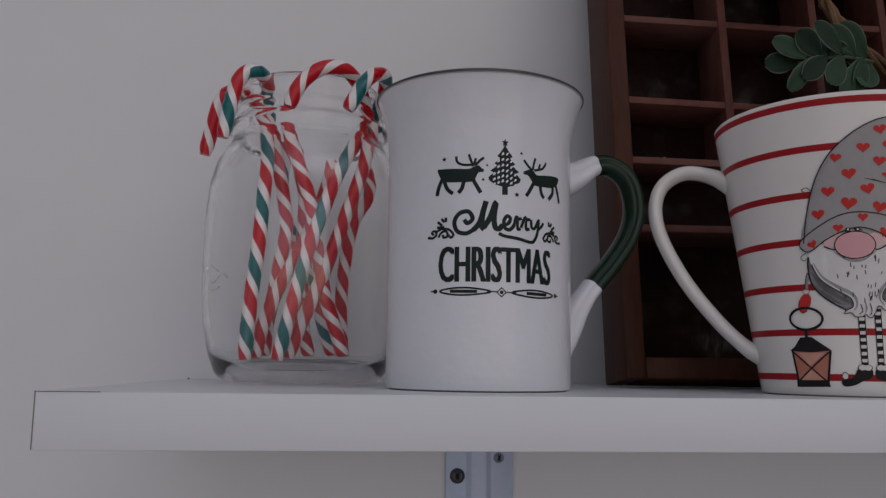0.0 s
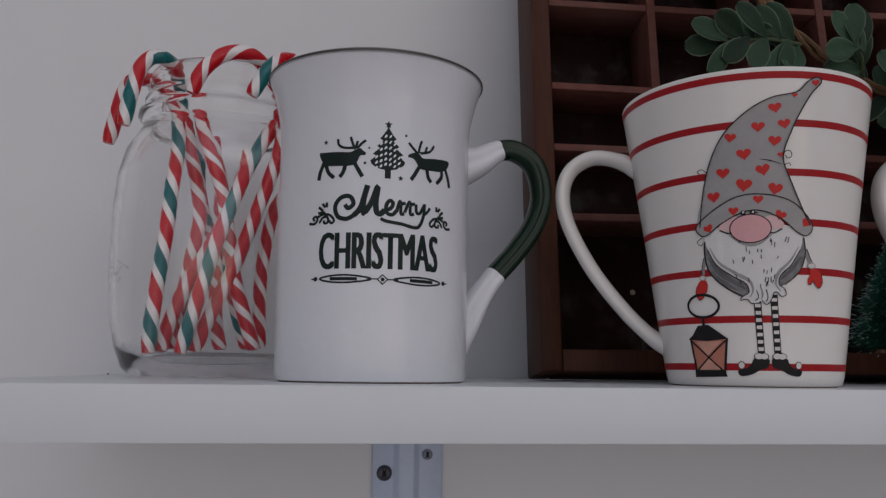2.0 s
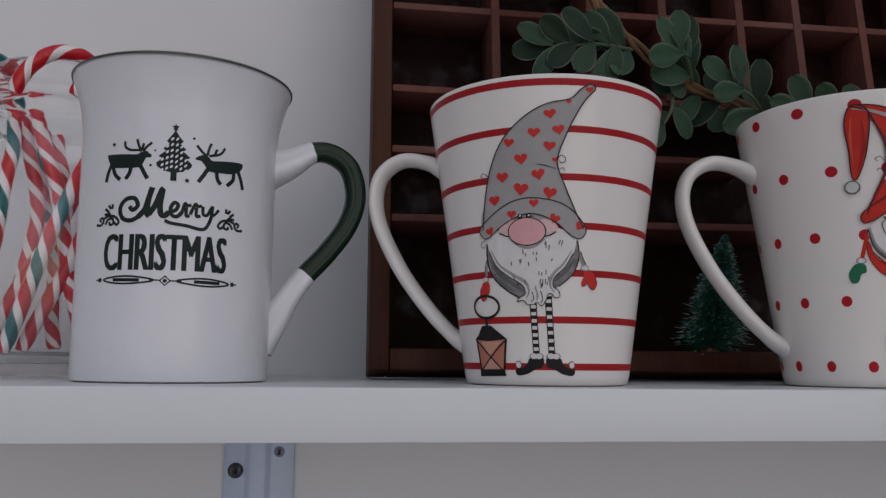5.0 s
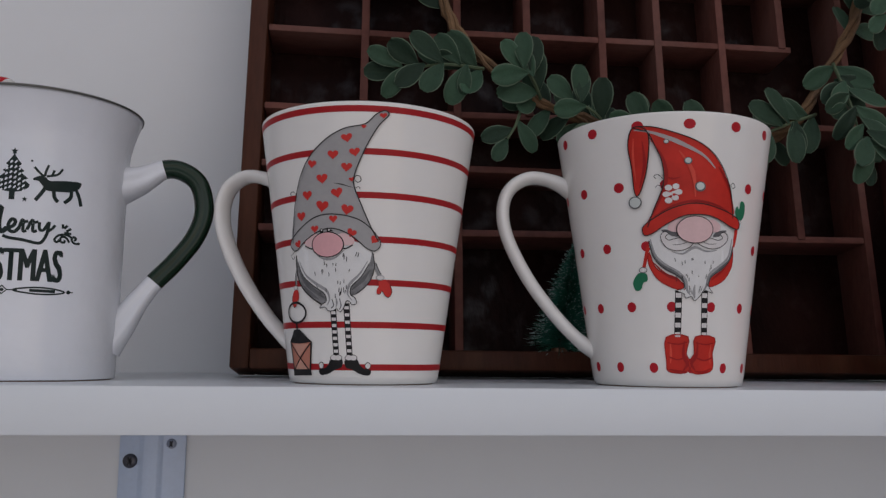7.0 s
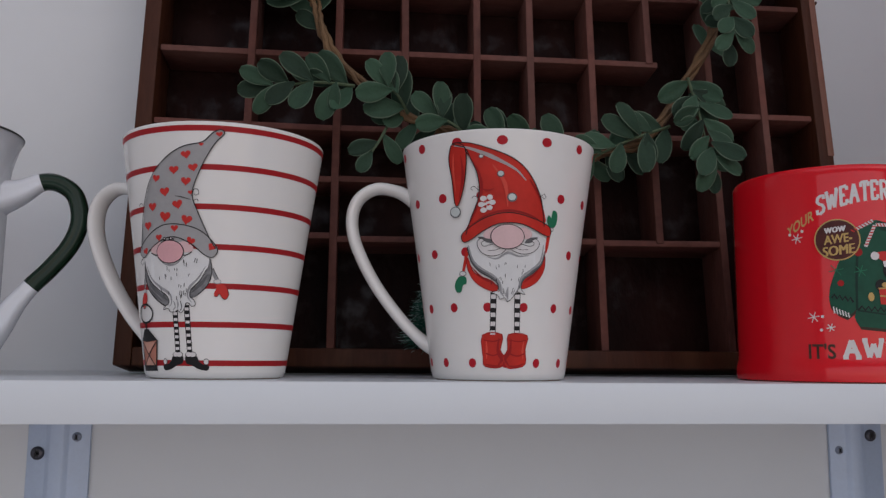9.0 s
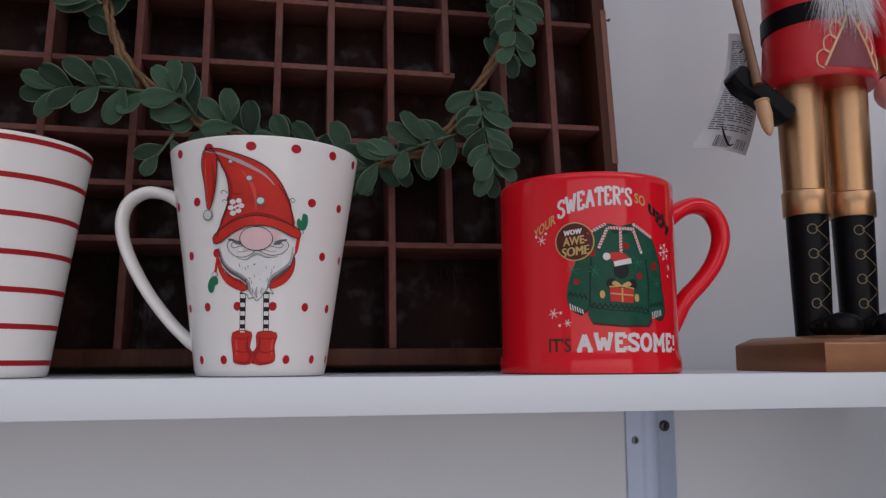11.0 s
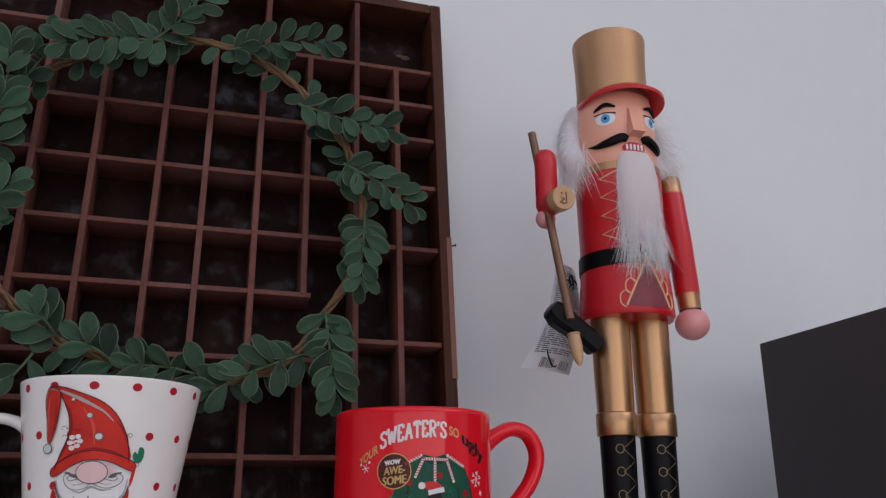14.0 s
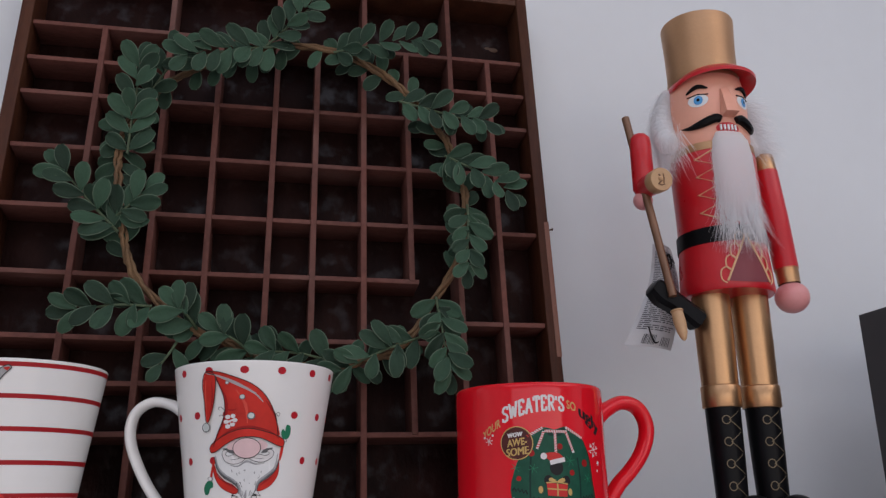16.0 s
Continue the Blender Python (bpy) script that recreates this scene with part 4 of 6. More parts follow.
printed("deer_print", deer(
    [(-18.2, 69.0), (-16.7, 69.3), (-11.9, 69.2), (-7.9, 69.0), (-6.4, 69.7), (-4.8, 70.1), (-4.1, 69.4), (-3.2, 68.8), (-3.5, 68.0), (-4.8, 67.9), (-5.5, 66.6), (-6.3, 65.2), (-8.1, 64.8), (-9.9, 64.8), (-15.0, 65.0), (-16.8, 66.0)],
    [[(-6.9, 66.2), (-5.2, 63.2), (-4.1, 61.4)], [(-9.4, 65.6), (-9.9, 63.2), (-11.1, 61.4)], [(-16.2, 66.6), (-17.7, 63.3), (-18.2, 60.8)], [(-15.9, 65.8), (-14.8, 62.9), (-12.9, 61.3)]],
    [[(-6.4, 69.8), (-7.3, 71.8), (-7.9, 73.7)], [(-6.8, 70.3), (-9.8, 70.4), (-11.6, 71.4), (-11.9, 73.2)], [(-5.9, 70.0), (-4.6, 71.5), (-3.2, 72.6)], [(-6.3, 70.2), (-5.7, 72.4)]]), M["ink"], mc, MB)
printed("deer_print", deer(
    [(25.5, 68.8), (23.4, 69.2), (18.5, 68.8), (14.9, 68.4), (13.7, 69.4), (12.5, 70.0), (11.2, 69.6), (9.8, 68.8), (9.9, 68.1), (11.4, 67.9), (12.5, 66.7), (13.4, 65.4), (14.6, 64.8), (18.1, 64.9), (21.8, 65.2), (24.5, 66.6)],
    [[(13.9, 66.2), (12.2, 63.3), (10.8, 61.2)], [(16.2, 65.8), (16.7, 62.8), (17.9, 61.3)], [(22.0, 66.2), (22.0, 63.4), (19.9, 61.2)], [(23.4, 67.0), (25.0, 63.6), (25.8, 60.8)]],
    [[(13.2, 69.8), (13.6, 71.8), (14.3, 73.8)], [(13.8, 69.8), (17.2, 70.8), (18.8, 73.0)], [(12.7, 69.8), (11.2, 71.2), (9.9, 72.7)], [(15.4, 70.1), (16.2, 72.2)]]), M["ink"], mc, MB)
side = [(0.4, 76.2), (1.5, 74.5), (2.5, 73.3), (1.6, 72.6), (3.4, 70.9), (2.5, 70.3), (4.7, 68.5), (3.6, 67.9), (5.3, 66.4), (5.0, 65.4), (3.3, 64.1), (0.9, 63.6)]
printed("tree_print", [poly([(3.5 + x, z) for x, z in side] + [(3.5 - x, z) for x, z in side[::-1]]), stroke([(3.5, 64.2), (3.5, 61.0)], 1.8), stroke([(3.5, 75.6), (3.5, 77.6)], 0.6), star(3.5, 77.7, 1.25)], M["ink"], mc, MB)
gaps = []
for k, z in enumerate((74.0, 72.2, 70.4, 68.6, 66.9, 65.3)):
    for j in range(1, (1, 2, 2, 3, 3, 3)[k] + 1):
        for f in (-1, 1):
            x, dz = f * (j - 0.45) * 1.35, -0.55 * (j - 1)
            gaps.append(poly([(3.5 + x - 0.35, z + dz - 0.55), (3.5 + x + 0.35 * f, z + dz + 0.1), (3.5 + x + 0.2, z + dz + 0.6), (3.5 + x - 0.45 * f, z + dz)], 2))
printed("needle_gaps", gaps, M["white"], mc, MB, 2)
printed("star_print", [star(-15.9, 72.4, 0.85), star(7.5, 61.3, 0.95), oval(9.0, 74.7, 0.4), oval(-3.4, 65.6, 0.4), star(-2.2, 70.2, 0.5)], M["ink"], mc, MB)
script = [stroke(p, w * 1.18, smooth=6) for w, p in (
    (1.15, [(-6.2, 49.8), (-8.6, 48.6), (-11.4, 49.4), (-12.3, 52.4), (-10.6, 55.0), (-7.8, 55.4), (-6.6, 53.2), (-8.2, 51.8), (-9.2, 53.0)]),
    (1.45, [(-6.4, 49.6), (-4.4, 52.0), (-3.2, 56.0), (-2.4, 58.8), (-3.4, 55.0), (-3.7, 51.0), (-2.9, 49.9)]), (1.45, [(-3.2, 50.4), (-1.2, 53.6), (0.6, 58.4), (0.1, 54.0), (0.4, 50.8), (1.6, 50.2), (2.8, 51.4)]),
    (1.0, [(2.6, 51.2), (4.6, 52.0), (5.3, 53.6), (4.2, 54.3), (3.2, 52.6), (3.6, 50.5), (5.2, 50.1), (6.6, 51.6)]),
    )] + [stroke(p, w, smooth=6) for w, p in (
    (1.0, [(6.5, 51.4), (7.3, 54.2), (8.0, 53.6), (9.2, 53.9)]), (1.0, [(7.7, 53.2), (7.8, 50.5), (8.8, 50.6)]), (1.0, [(8.9, 50.9), (10.3, 54.2), (11.0, 53.6), (12.3, 53.9)]), (1.0, [(10.7, 53.2), (10.8, 50.6), (12.0, 50.8)]),
    (1.0, [(12.6, 53.8), (12.8, 51.4), (14.0, 51.2), (15.3, 53.6)]), (1.05, [(15.6, 54.2), (15.2, 50.3), (13.8, 47.2), (12.0, 46.6), (8.0, 47.4), (3.4, 48.0), (1.6, 48.8)]), (0.9, [(15.3, 50.8), (16.6, 51.8), (17.6, 53.2)]))]
printed("script_lettering", script, M["ink"], mc, MB)
printed("capital_lettering", fat("CHRISTMAS", -17.5, 21.0, 33.5, 44.6, 0.8), M["ink"], mc, MB)
orn = [stroke([(-17.0, 30.7), (-13, 31.6), (-7, 31.7), (-0.5, 30.6), (-7, 29.6), (-13, 29.7)], 0.55, True, 4), stroke([(5.7, 30.5), (12, 31.5), (18, 31.3), (22.2, 30.3), (18, 29.4), (12, 29.4)], 0.55, True, 4), stroke([(-13.5, 30.7), (-5, 30.6)], 1.0), stroke([(11, 30.5), (19, 30.4)], 1.0),
       stroke([(1.1, 30.5), (2.6, 31.9), (4.1, 30.5), (2.6, 29.1)], 0.5, True), oval(2.6, 30.5, 0.6), stroke([(-2, 30.7), (1.1, 30.6)], 0.4), stroke([(4.1, 30.5), (7.4, 30.5)], 0.4), oval(-18.4, 30.7, 0.7), oval(23.4, 30.4, 0.7), stroke([(-20, 30.7), (-18, 30.7)], 0.4), stroke([(23.4, 30.4), (25.0, 30.4)], 0.4)]
printed("rule_print", orn, M["ink"], mc, MB)
for cx, f in ((-16.6, 1), (21.6, -1)):
    q = lambda pts: [(cx + f * px, 47.4 + pz) for px, pz in pts]
    scr = [stroke(q(p), 0.78, smooth=5) for p in ([(-4.2, 0.2), (-2.8, 0.1), (-1.7, 1.2), (-2.3, 2.3), (-3.3, 1.8), (-2.6, 1.0)], [(-1.7, 2.0), (0.2, 2.8), (2.6, 2.5), (4.0, 0.9), (3.2, 0.0), (2.4, 0.9)], [(-1.0, 0.2), (0.2, 1.8), (1.8, 1.9), (2.0, 0.4), (0.8, 0.1), (0.6, 1.0)])]
    scr += [stroke(q(p), 0.85) for p in ([(-1.5, 3.3), (1.0, 3.4)], [(-1.3, 5.1), (0.3, 3.9)], [(0.0, 6.1), (1.0, 4.9)], [(1.5, 6.4), (1.5, 4.9)])]
    scr += [oval(cx - f * 4.3, 47.6, 0.5)]
    printed("scroll_print", scr, M["ink"], mc, MB)

# conical cream mugs
gprof = [(0, 0.0260), (0.0012, 0.0266), (0.0040, 0.0272), (0.05, 0.0334), (0.0938, 0.0398)]


def cone_mug(cx, cy, name, label, back):
    g = thing(name, (cx, cy, 0), label, "mug", "mugs on the shelf")
    mug_body(cx, cy, gprof, 0.0026, 0.005, M["cream"], g)
    a = radians(back)
    handle([(cx + x * math.cos(a), cy - x * math.sin(a), z) for x, z in ((-0.0335, 0.0725), (-0.0410, 0.0772), (-0.0506, 0.0789), (-0.0583, 0.0745), (-0.0611, 0.0660), (-0.0590, 0.0547), (-0.0510, 0.0389), (-0.0403, 0.0246), (-0.0315, 0.0158), (-0.0262, 0.0125))],
           g, M["cream"], 0.0047, 0.54)
    return g, Turned(cx, cy, gprof, 0.033)


g1, B1 = cone_mug(0.1216, 0.044, "striped_mug", "cream conical mug with red rings and a grey-hatted gnome print", 22)
for z in (6.0, 20.0, 34.0, 48.2, 62.7, 77.0, 91.0):
    w = 1.05
    bm = bmesh.new()
    n = 96
    rr = []
    for dz in (-w, w):
        rr.append([bm.verts.new(B1.at(2 * math.pi * k / n * 33, z + dz, 0.00006)) for k in range(n)])
    for k in range(n):
        bm.faces.new((rr[0][k], rr[0][(k + 1) % n], rr[1][(k + 1) % n], rr[1][k]))
    part("ring_print", bm, M["stripe"], g1, "dark red printed ring")
hat1 = [(-28.1, 47.6), (-26.3, 57.5), (-23.4, 67.2), (-19.3, 74.9), (-13.3, 80.9), (-7.6, 84.3), (-1.6, 85.8), (1.3, 89.0), (3.8, 90.4), (4.9, 89.0), (2.4, 85.7), (-0.2, 80.6), (-2.6, 74.8), (-4.8, 66.9), (-2.4, 59.4), (1.1, 51.4), (3.4, 47.4), (-12, 50)]
brim1 = [(-28.9, 48.5), (-28.3, 45.4), (-26.0, 45.2), (-21.7, 48.3), (-15.7, 51.2), (-11.0, 51.6), (-5.5, 49.3), (-0.4, 45.1), (2.6, 44.4), (4.0, 47.4), (-0.6, 52.9), (-6.3, 55.6), (-14.0, 56.4), (-20.4, 54.4)]
wing_l = [(-26.9, 44.0), (-27.6, 40.0), (-27.0, 35.4), (-24.6, 31.8), (-20.6, 28.7), (-16.9, 26.7), (-14.7, 27.7), (-15.5, 30.3), (-19.7, 32.9), (-23.8, 36.2), (-26.0, 40.5)]
wing_r = [(1.6, 44.0), (2.3, 39.4), (1.5, 35.6), (-0.8, 32.4), (-3.9, 30.0), (-7.0, 29.3), (-5.8, 32.4), (-2.4, 35.8), (0.2, 39.8), (0.8, 43.0)]
beard1 = [(-26.8, 45.4), (-22.4, 47.4), (-18.6, 50.0), (-13.6, 51.3), (-8.5, 49.6), (-5.0, 47.6), (0.6, 45.8), (1.2, 43.0), (0.3, 39.6), (-2.2, 35.7), (-5.4, 32.7), (-5.8, 30.0), (-4.1, 28.7), (-3.7, 27.0), (-5.2, 26.6), (-6.3, 27.7), (-7.4, 27.6), (-8.2, 25.6), (-9.6, 24.2), (-11.0, 25.4), (-12.4, 24.6), (-14.2, 24.6), (-15.4, 25.8), (-17.6, 25.5), (-16.6, 26.7), (-14.8, 27.8), (-15.6, 30.4), (-19.9, 33.0), (-24.2, 36.4), (-26.4, 40.6)]
for wing in (wing_l, wing_r):
    printed("coat_print", [poly(wing, 3)], M["coatgrey"], g1, B1, 2)
printed("coat_shading", [stroke([(-26.6, 38.6), (-24.0, 34.6), (-19.6, 31.2), (-15.6, 28.8)], 1.8, smooth=4, taper=True), stroke([(-25.4, 33.6), (-21.4, 30.4), (-18.0, 28.4)], 1.2, smooth=4, taper=True), stroke([(0.9, 38.2), (-1.6, 34.8), (-5.4, 31.4)], 1.4, smooth=4, taper=True)], M["shade"], g1, B1, 3)
printed("coat_outline", [stroke([(-27.2, 43.5), (-27.6, 40.0), (-27.0, 35.4), (-24.6, 31.8), (-20.6, 28.7), (-16.9, 26.7)], 0.5, smooth=4), stroke([(1.7, 43.6), (2.3, 39.4), (1.5, 35.6), (-0.8, 32.4), (-4.0, 30.0)], 0.32, smooth=4)], M["line"], g1, B1, 4)
printed("beard_print", [poly(beard1, 3)], M["beard"], g1, B1, 5)
rng = random.Random(3)
hairs = []
for _ in range(46):
    x, z = rng.uniform(-25, 0), rng.uniform(30, 44)
    if abs(x + 12.5) < 12.0 - (44 - z) * 0.55:
        hairs.append(stroke([(x, z), (x + (x + 12.5) * -0.04 + rng.uniform(-0.2, 0.2), z - rng.uniform(0.8, 1.6))], 0.24))
hairs += [stroke(q, 0.26, smooth=4) for q in ([(-26.4, 41.0), (-24.2, 36.4), (-19.9, 33.0), (-15.6, 30.4), (-14.8, 27.8), (-16.6, 26.7), (-17.6, 25.5), (-15.4, 25.8), (-14.2, 24.6), (-12.4, 24.6)], [(0.4, 40.0), (-2.2, 35.7), (-5.4, 32.7), (-5.8, 30.0), (-4.1, 28.7), (-3.7, 27.0), (-5.2, 26.6), (-6.3, 27.7), (-7.4, 27.6), (-8.2, 25.6), (-9.6, 24.2), (-11.0, 25.4)], [(-12.6, 28.4), (-12.0, 26.4), (-13.0, 25.4)], [(-9.8, 28.6), (-9.2, 26.4), (-9.8, 25.0)])]
printed("beard_edge", [stroke([(-25.8, 41.5), (-23.4, 37.0), (-19.0, 33.8), (-14.6, 31.2), (-13.6, 28.4), (-14.6, 26.4)], 1.1, smooth=4, taper=True), stroke([(0.0, 41.0), (-2.6, 36.8), (-6.0, 33.4), (-6.8, 30.2), (-5.2, 28.0)], 1.0, smooth=4, taper=True), stroke([(-19.6, 44.6), (-16.4, 42.2), (-13.6, 41.6), (-10.8, 42.2), (-7.6, 44.8)], 0.8, smooth=4, taper=True), stroke([(-11.4, 29.6), (-10.8, 27.4), (-11.2, 25.6)], 0.7, smooth=3, taper=True)], M["softgrey"], g1, B1, 6)
printed("hair_shading", hairs, M["line"], g1, B1, 7)
printed("hat_print", [poly(hat1, 4)], M["hatgrey"], g1, B1, 6)
printed("hat_fold", [stroke([(-27.2, 50.0), (-25.7, 58.0), (-22.8, 67.0), (-18.8, 74.2)], 0.7, smooth=4, taper=True), stroke([(-2.9, 75.5), (-5.2, 67.2), (-3.0, 60.0), (0.6, 52.5)], 0.8, smooth=4, taper=True)], M["softgrey"], g1, B1, 7)
printed("hat_brim_print", [poly(brim1, 3)], M["hatgrey"], g1, B1, 8)
hl = [(-6.8, 81.4, 1.75), (-11.0, 76.0, 1.8), (-4.5, 76.7, 1.7), (-17.9, 73.4, 1.6), (-6.9, 71.8, 1.8), (-14.7, 68.3, 2.0), (-10.0, 63.5, 2.0), (-20.3, 63.2, 1.9), (-15.0, 59.3, 2.3), (-6.8, 57.9, 2.1), (-23.3, 56.4, 1.9), (-2.0, 85.0, 0.8), (3.4, 88.8, 1.1), (-5.4, 67.7, 0.9)]
printed("heart_print", [heart(x, z, s, rng.uniform(-0.25, 0.25)) for x, z, s in hl], M["heart"], g1, B1, 8)
printed("heart_print", [heart(-11.4, 54.9, 1.5), heart(-25.6, 47.2, 1.5, 0.4), heart(-5.4, 50.2, 1.7, -0.4), heart(2.0, 48.0, 1.5, -0.6), heart(-18.1, 51.8, 1.5)], M["heart"], g1, B1, 9)
lines = [stroke(hat1[:-1], 0.32, smooth=4), stroke(brim1, 0.32, True, 4), stroke([(-10.9, 66.5), (-8.3, 66.0), (-5.0, 64.9)], 0.34, smooth=4, taper=True), stroke([(-5.0, 66.4), (-4.2, 68.7), (-2.9, 68.6), (-2.6, 67.2), (-3.7, 66.6), (-4.2, 67.4)], 0.22, smooth=4), stroke([(-4.6, 64.6), (-3.2, 65.2), (-2.8, 64.4)], 0.2, smooth=4), stroke([(-24.6, 63.6), (-26.0, 64.9), (-27.3, 64.3), (-26.6, 63.6)], 0.22, smooth=4), stroke([(-27.6, 44.6), (-29.4, 43.4), (-28.4, 42.2), (-27.6, 43.0)], 0.22, smooth=4)]
printed("outline_print", lines, M["line"], g1, B1, 10)
printed("ear_print", [poly([(-22.2, 46.4), (-21.8, 48.6), (-18.8, 50.2), (-16.6, 49.4), (-18.6, 46.0)], 3), poly([(-8.8, 46.4), (-9.8, 49.4), (-7.4, 50.0), (-4.6, 48.0), (-5.2, 46.2)], 3)], M["palepink"], g1, B1, 8)
printed("nose_outline", [oval(-13.7, 46.4, 5.85, 4.3, 32), stroke([(-22.3, 46.3), (-19.8, 45.2), (-18.2, 45.4)], 0.4, smooth=3), stroke([(-5.0, 46.2), (-7.2, 45.0), (-8.8, 45.2)], 0.4, smooth=3), oval(-15.6, 51.0, 0.75), oval(-13.0, 51.0, 0.75), stroke([(-17.0, 50.6), (-14.4, 51.6), (-11.6, 50.8)], 0.34, smooth=3)], M["line"], g1, B1, 10)
printed("nose_print", [oval(-13.7, 46.4, 5.5, 3.98, 32)], M["pink"], g1, B1, 11)
printed("eye_glint", [oval(-15.5, 51.2, 0.3), oval(-12.9, 51.2, 0.3)], M["printwhite"], g1, B1, 11)
for x0, z0, x1 in ((-12.4, 25.2, -11.6), (-7.4, 27.0, -6.2)):
    printed("leg_print", [stroke([(x0, z0), (x1, 10.0)], 2.35)], M["black"], g1, B1, 2)
    for k in range(7):
        t = (k + 0.6) / 7.2
        x, z = x0 + (x1 - x0) * t, z0 + (10.0 - z0) * t
        printed("leg_band", [stroke([(x - 0.86, z), (x + 0.86, z)], 1.02)], M["printwhite"], g1, B1, 3)
for f, cx in ((1, -11.6), (-1, -5.6)):
    q = lambda pts: [(cx - f * px, pz) for px, pz in pts]
    printed("shoe_print", [poly(q([(-2.3, 8.6), (2.2, 8.6), (3.4, 6.9), (5.2, 5.6), (7.6, 5.2), (7.9, 4.2), (6.8, 3.3), (3.4, 3.8), (0.4, 5.2), (-2.2, 6.0)]), 3)], M["black"], g1, B1, 3)
    printed("shoe_trim", [oval(cx, 9.1, 2.5, 1.15), oval(cx - f * 6.6, 6.5, 1.2, 1.2)], M["line"], g1, B1, 4)
    printed("shoe_trim_fill", [oval(cx - 0.9, 9.15, 1.3, 0.85), oval(cx + 0.9, 9.1, 1.3, 0.85), oval(cx - f * 6.6, 6.5, 0.95, 0.95)], M["printwhite"], g1, B1, 5)
printed("mitten_print", [poly([(-29.9, 31.8), (-31.4, 30.0), (-31.9, 27.8), (-30.9, 26.0), (-29.4, 26.6), (-28.9, 27.8), (-28.0, 28.4), (-27.5, 30.4), (-28.2, 31.9)], 3)], M["heart"], g1, B1, 4)
printed("mitten_print", [poly([(3.9, 34.4), (6.2, 34.9), (8.1, 33.3), (8.9, 31.0), (7.8, 29.2), (6.4, 29.8), (5.3, 31.2), (4.6, 30.2), (3.5, 30.2), (3.4, 31.6), (4.1, 33.0)], 3)], M["heart"], g1, B1, 4)
for q in ([(-31.4, 30.0), (-31.9, 27.8), (-30.9, 26.0), (-29.4, 26.6), (-28.9, 27.8), (-28.0, 28.4)], [(8.1, 33.3), (8.9, 31.0), (7.8, 29.2), (6.4, 29.8), (5.3, 31.2), (4.6, 30.2), (3.5, 30.2)]):
    printed("mitten_line", [stroke(q, 0.2, smooth=3)], M["line"], g1, B1, 5)
for q in ((-28.9, 32.6, 1.2, 0.8), (4.4, 35.6, 1.5, 0.9)):
    printed("mitten_cuff", [oval(*q)], M["softgrey"], g1, B1, 5)
    printed("mitten_cuff_fill", [oval(q[0], q[1], q[2] - 0.25, q[3] - 0.25)], M["printwhite"], g1, B1, 6)
for q, w in (([(-27.5, 38.5), (-28.3, 36.0), (-28.6, 33.6)], 0.9), ([(2.2, 40.2), (3.2, 38.0), (4.1, 36.4)], 1.2)):
    printed("sleeve_line", [stroke(q, w, smooth=3)], M["softgrey"], g1, B1, 3)
printed("sleeve_edge", [stroke([(2.7, 40.6), (3.8, 38.2), (4.8, 36.6)], 0.24, smooth=3), stroke([(-28.0, 38.5), (-28.8, 36.0), (-29.1, 33.6)], 0.24, smooth=3)], M["line"], g1, B1, 4)
printed("lantern_glass", [poly([(-36.0, 14.1), (-22.8, 14.2), (-24.0, 4.4), (-35.4, 4.3)])], M["amber"], g1, B1, 2)
printed("lantern_glow", [poly([(-34.4, 13.6), (-30.0, 9.4), (-24.4, 13.6)]), poly([(-34.0, 5.0), (-29.8, 8.8), (-25.4, 5.2)])], M["lampglow"], g1, B1, 3)
lan = [poly([(-37.2, 14.2), (-35.0, 15.6), (-32.6, 18.4), (-28.6, 18.5), (-25.4, 16.4), (-22.2, 14.3), (-29.5, 13.7)]), poly([(-35.8, 5.0), (-24.0, 5.1), (-23.3, 3.1), (-36.0, 2.8)]), stroke([(-36.2, 14.2), (-35.0, 4.2)], 0.8), stroke([(-22.6, 14.3), (-24.1, 4.2)], 0.8),
       stroke([(-35.9, 13.8), (-24.6, 4.8)], 0.5), stroke([(-23.1, 13.8), (-34.8, 4.7)], 0.5), stroke([(-30.3, 17.8), (-30.3, 20.8)], 1.0), stroke([(-30.0 + 5.6 * math.cos(k * 0.2618), 24.2 + 3.4 * math.sin(k * 0.2618)) for k in range(24)], 0.8, True)]
printed("lantern_print", lan, M["black"], g1, B1, 4)

g2, B2 = cone_mug(0.234, 0.040, "dotted_mug", "cream conical mug with red dots and a red-hatted gnome print", 10)
for row, (z, s0) in enumerate(((89.2, -3.9), (68.9, 3.8), (48.2, -3.0), (27.5, 5.2), (6.8, -2.2))):
    for k in range(14):
        s = s0 + k * 14.81
        printed("dot_print", [oval(s, z, 1.75, 1.75, 16)], M["dotred"], g2, B2, 1)
hat2 = [(-16.9, 54.5), (-14.9, 60.1), (-11.7, 68.6), (-11.9, 76.2), (-13.9, 82.1), (-15.7, 86.6), (-17.2, 87.4), (-19.8, 88.7), (-14.9, 88.5), (-8.5, 86.2), (-0.3, 82.3), (5.4, 76.5), (9.8, 67.3), (11.5, 57.8), (-3, 60)]
flap = [(-19.8, 88.7), (-21.6, 82.9), (-20.9, 75.0), (-20.4, 66.4), (-18.8, 66.2), (-16.3, 74.6), (-15.6, 86.3)]
brim2 = [(-18.5, 54.5), (-18.0, 51.8), (-15.2, 52.5), (-9.7, 56.1), (-4.3, 58.4), (3.3, 58.2), (11.3, 54.8), (14.3, 54.6), (13.6, 57.9), (6.3, 60.8), (-1.6, 62.4), (-8.7, 60.9), (-15.0, 57.4)]
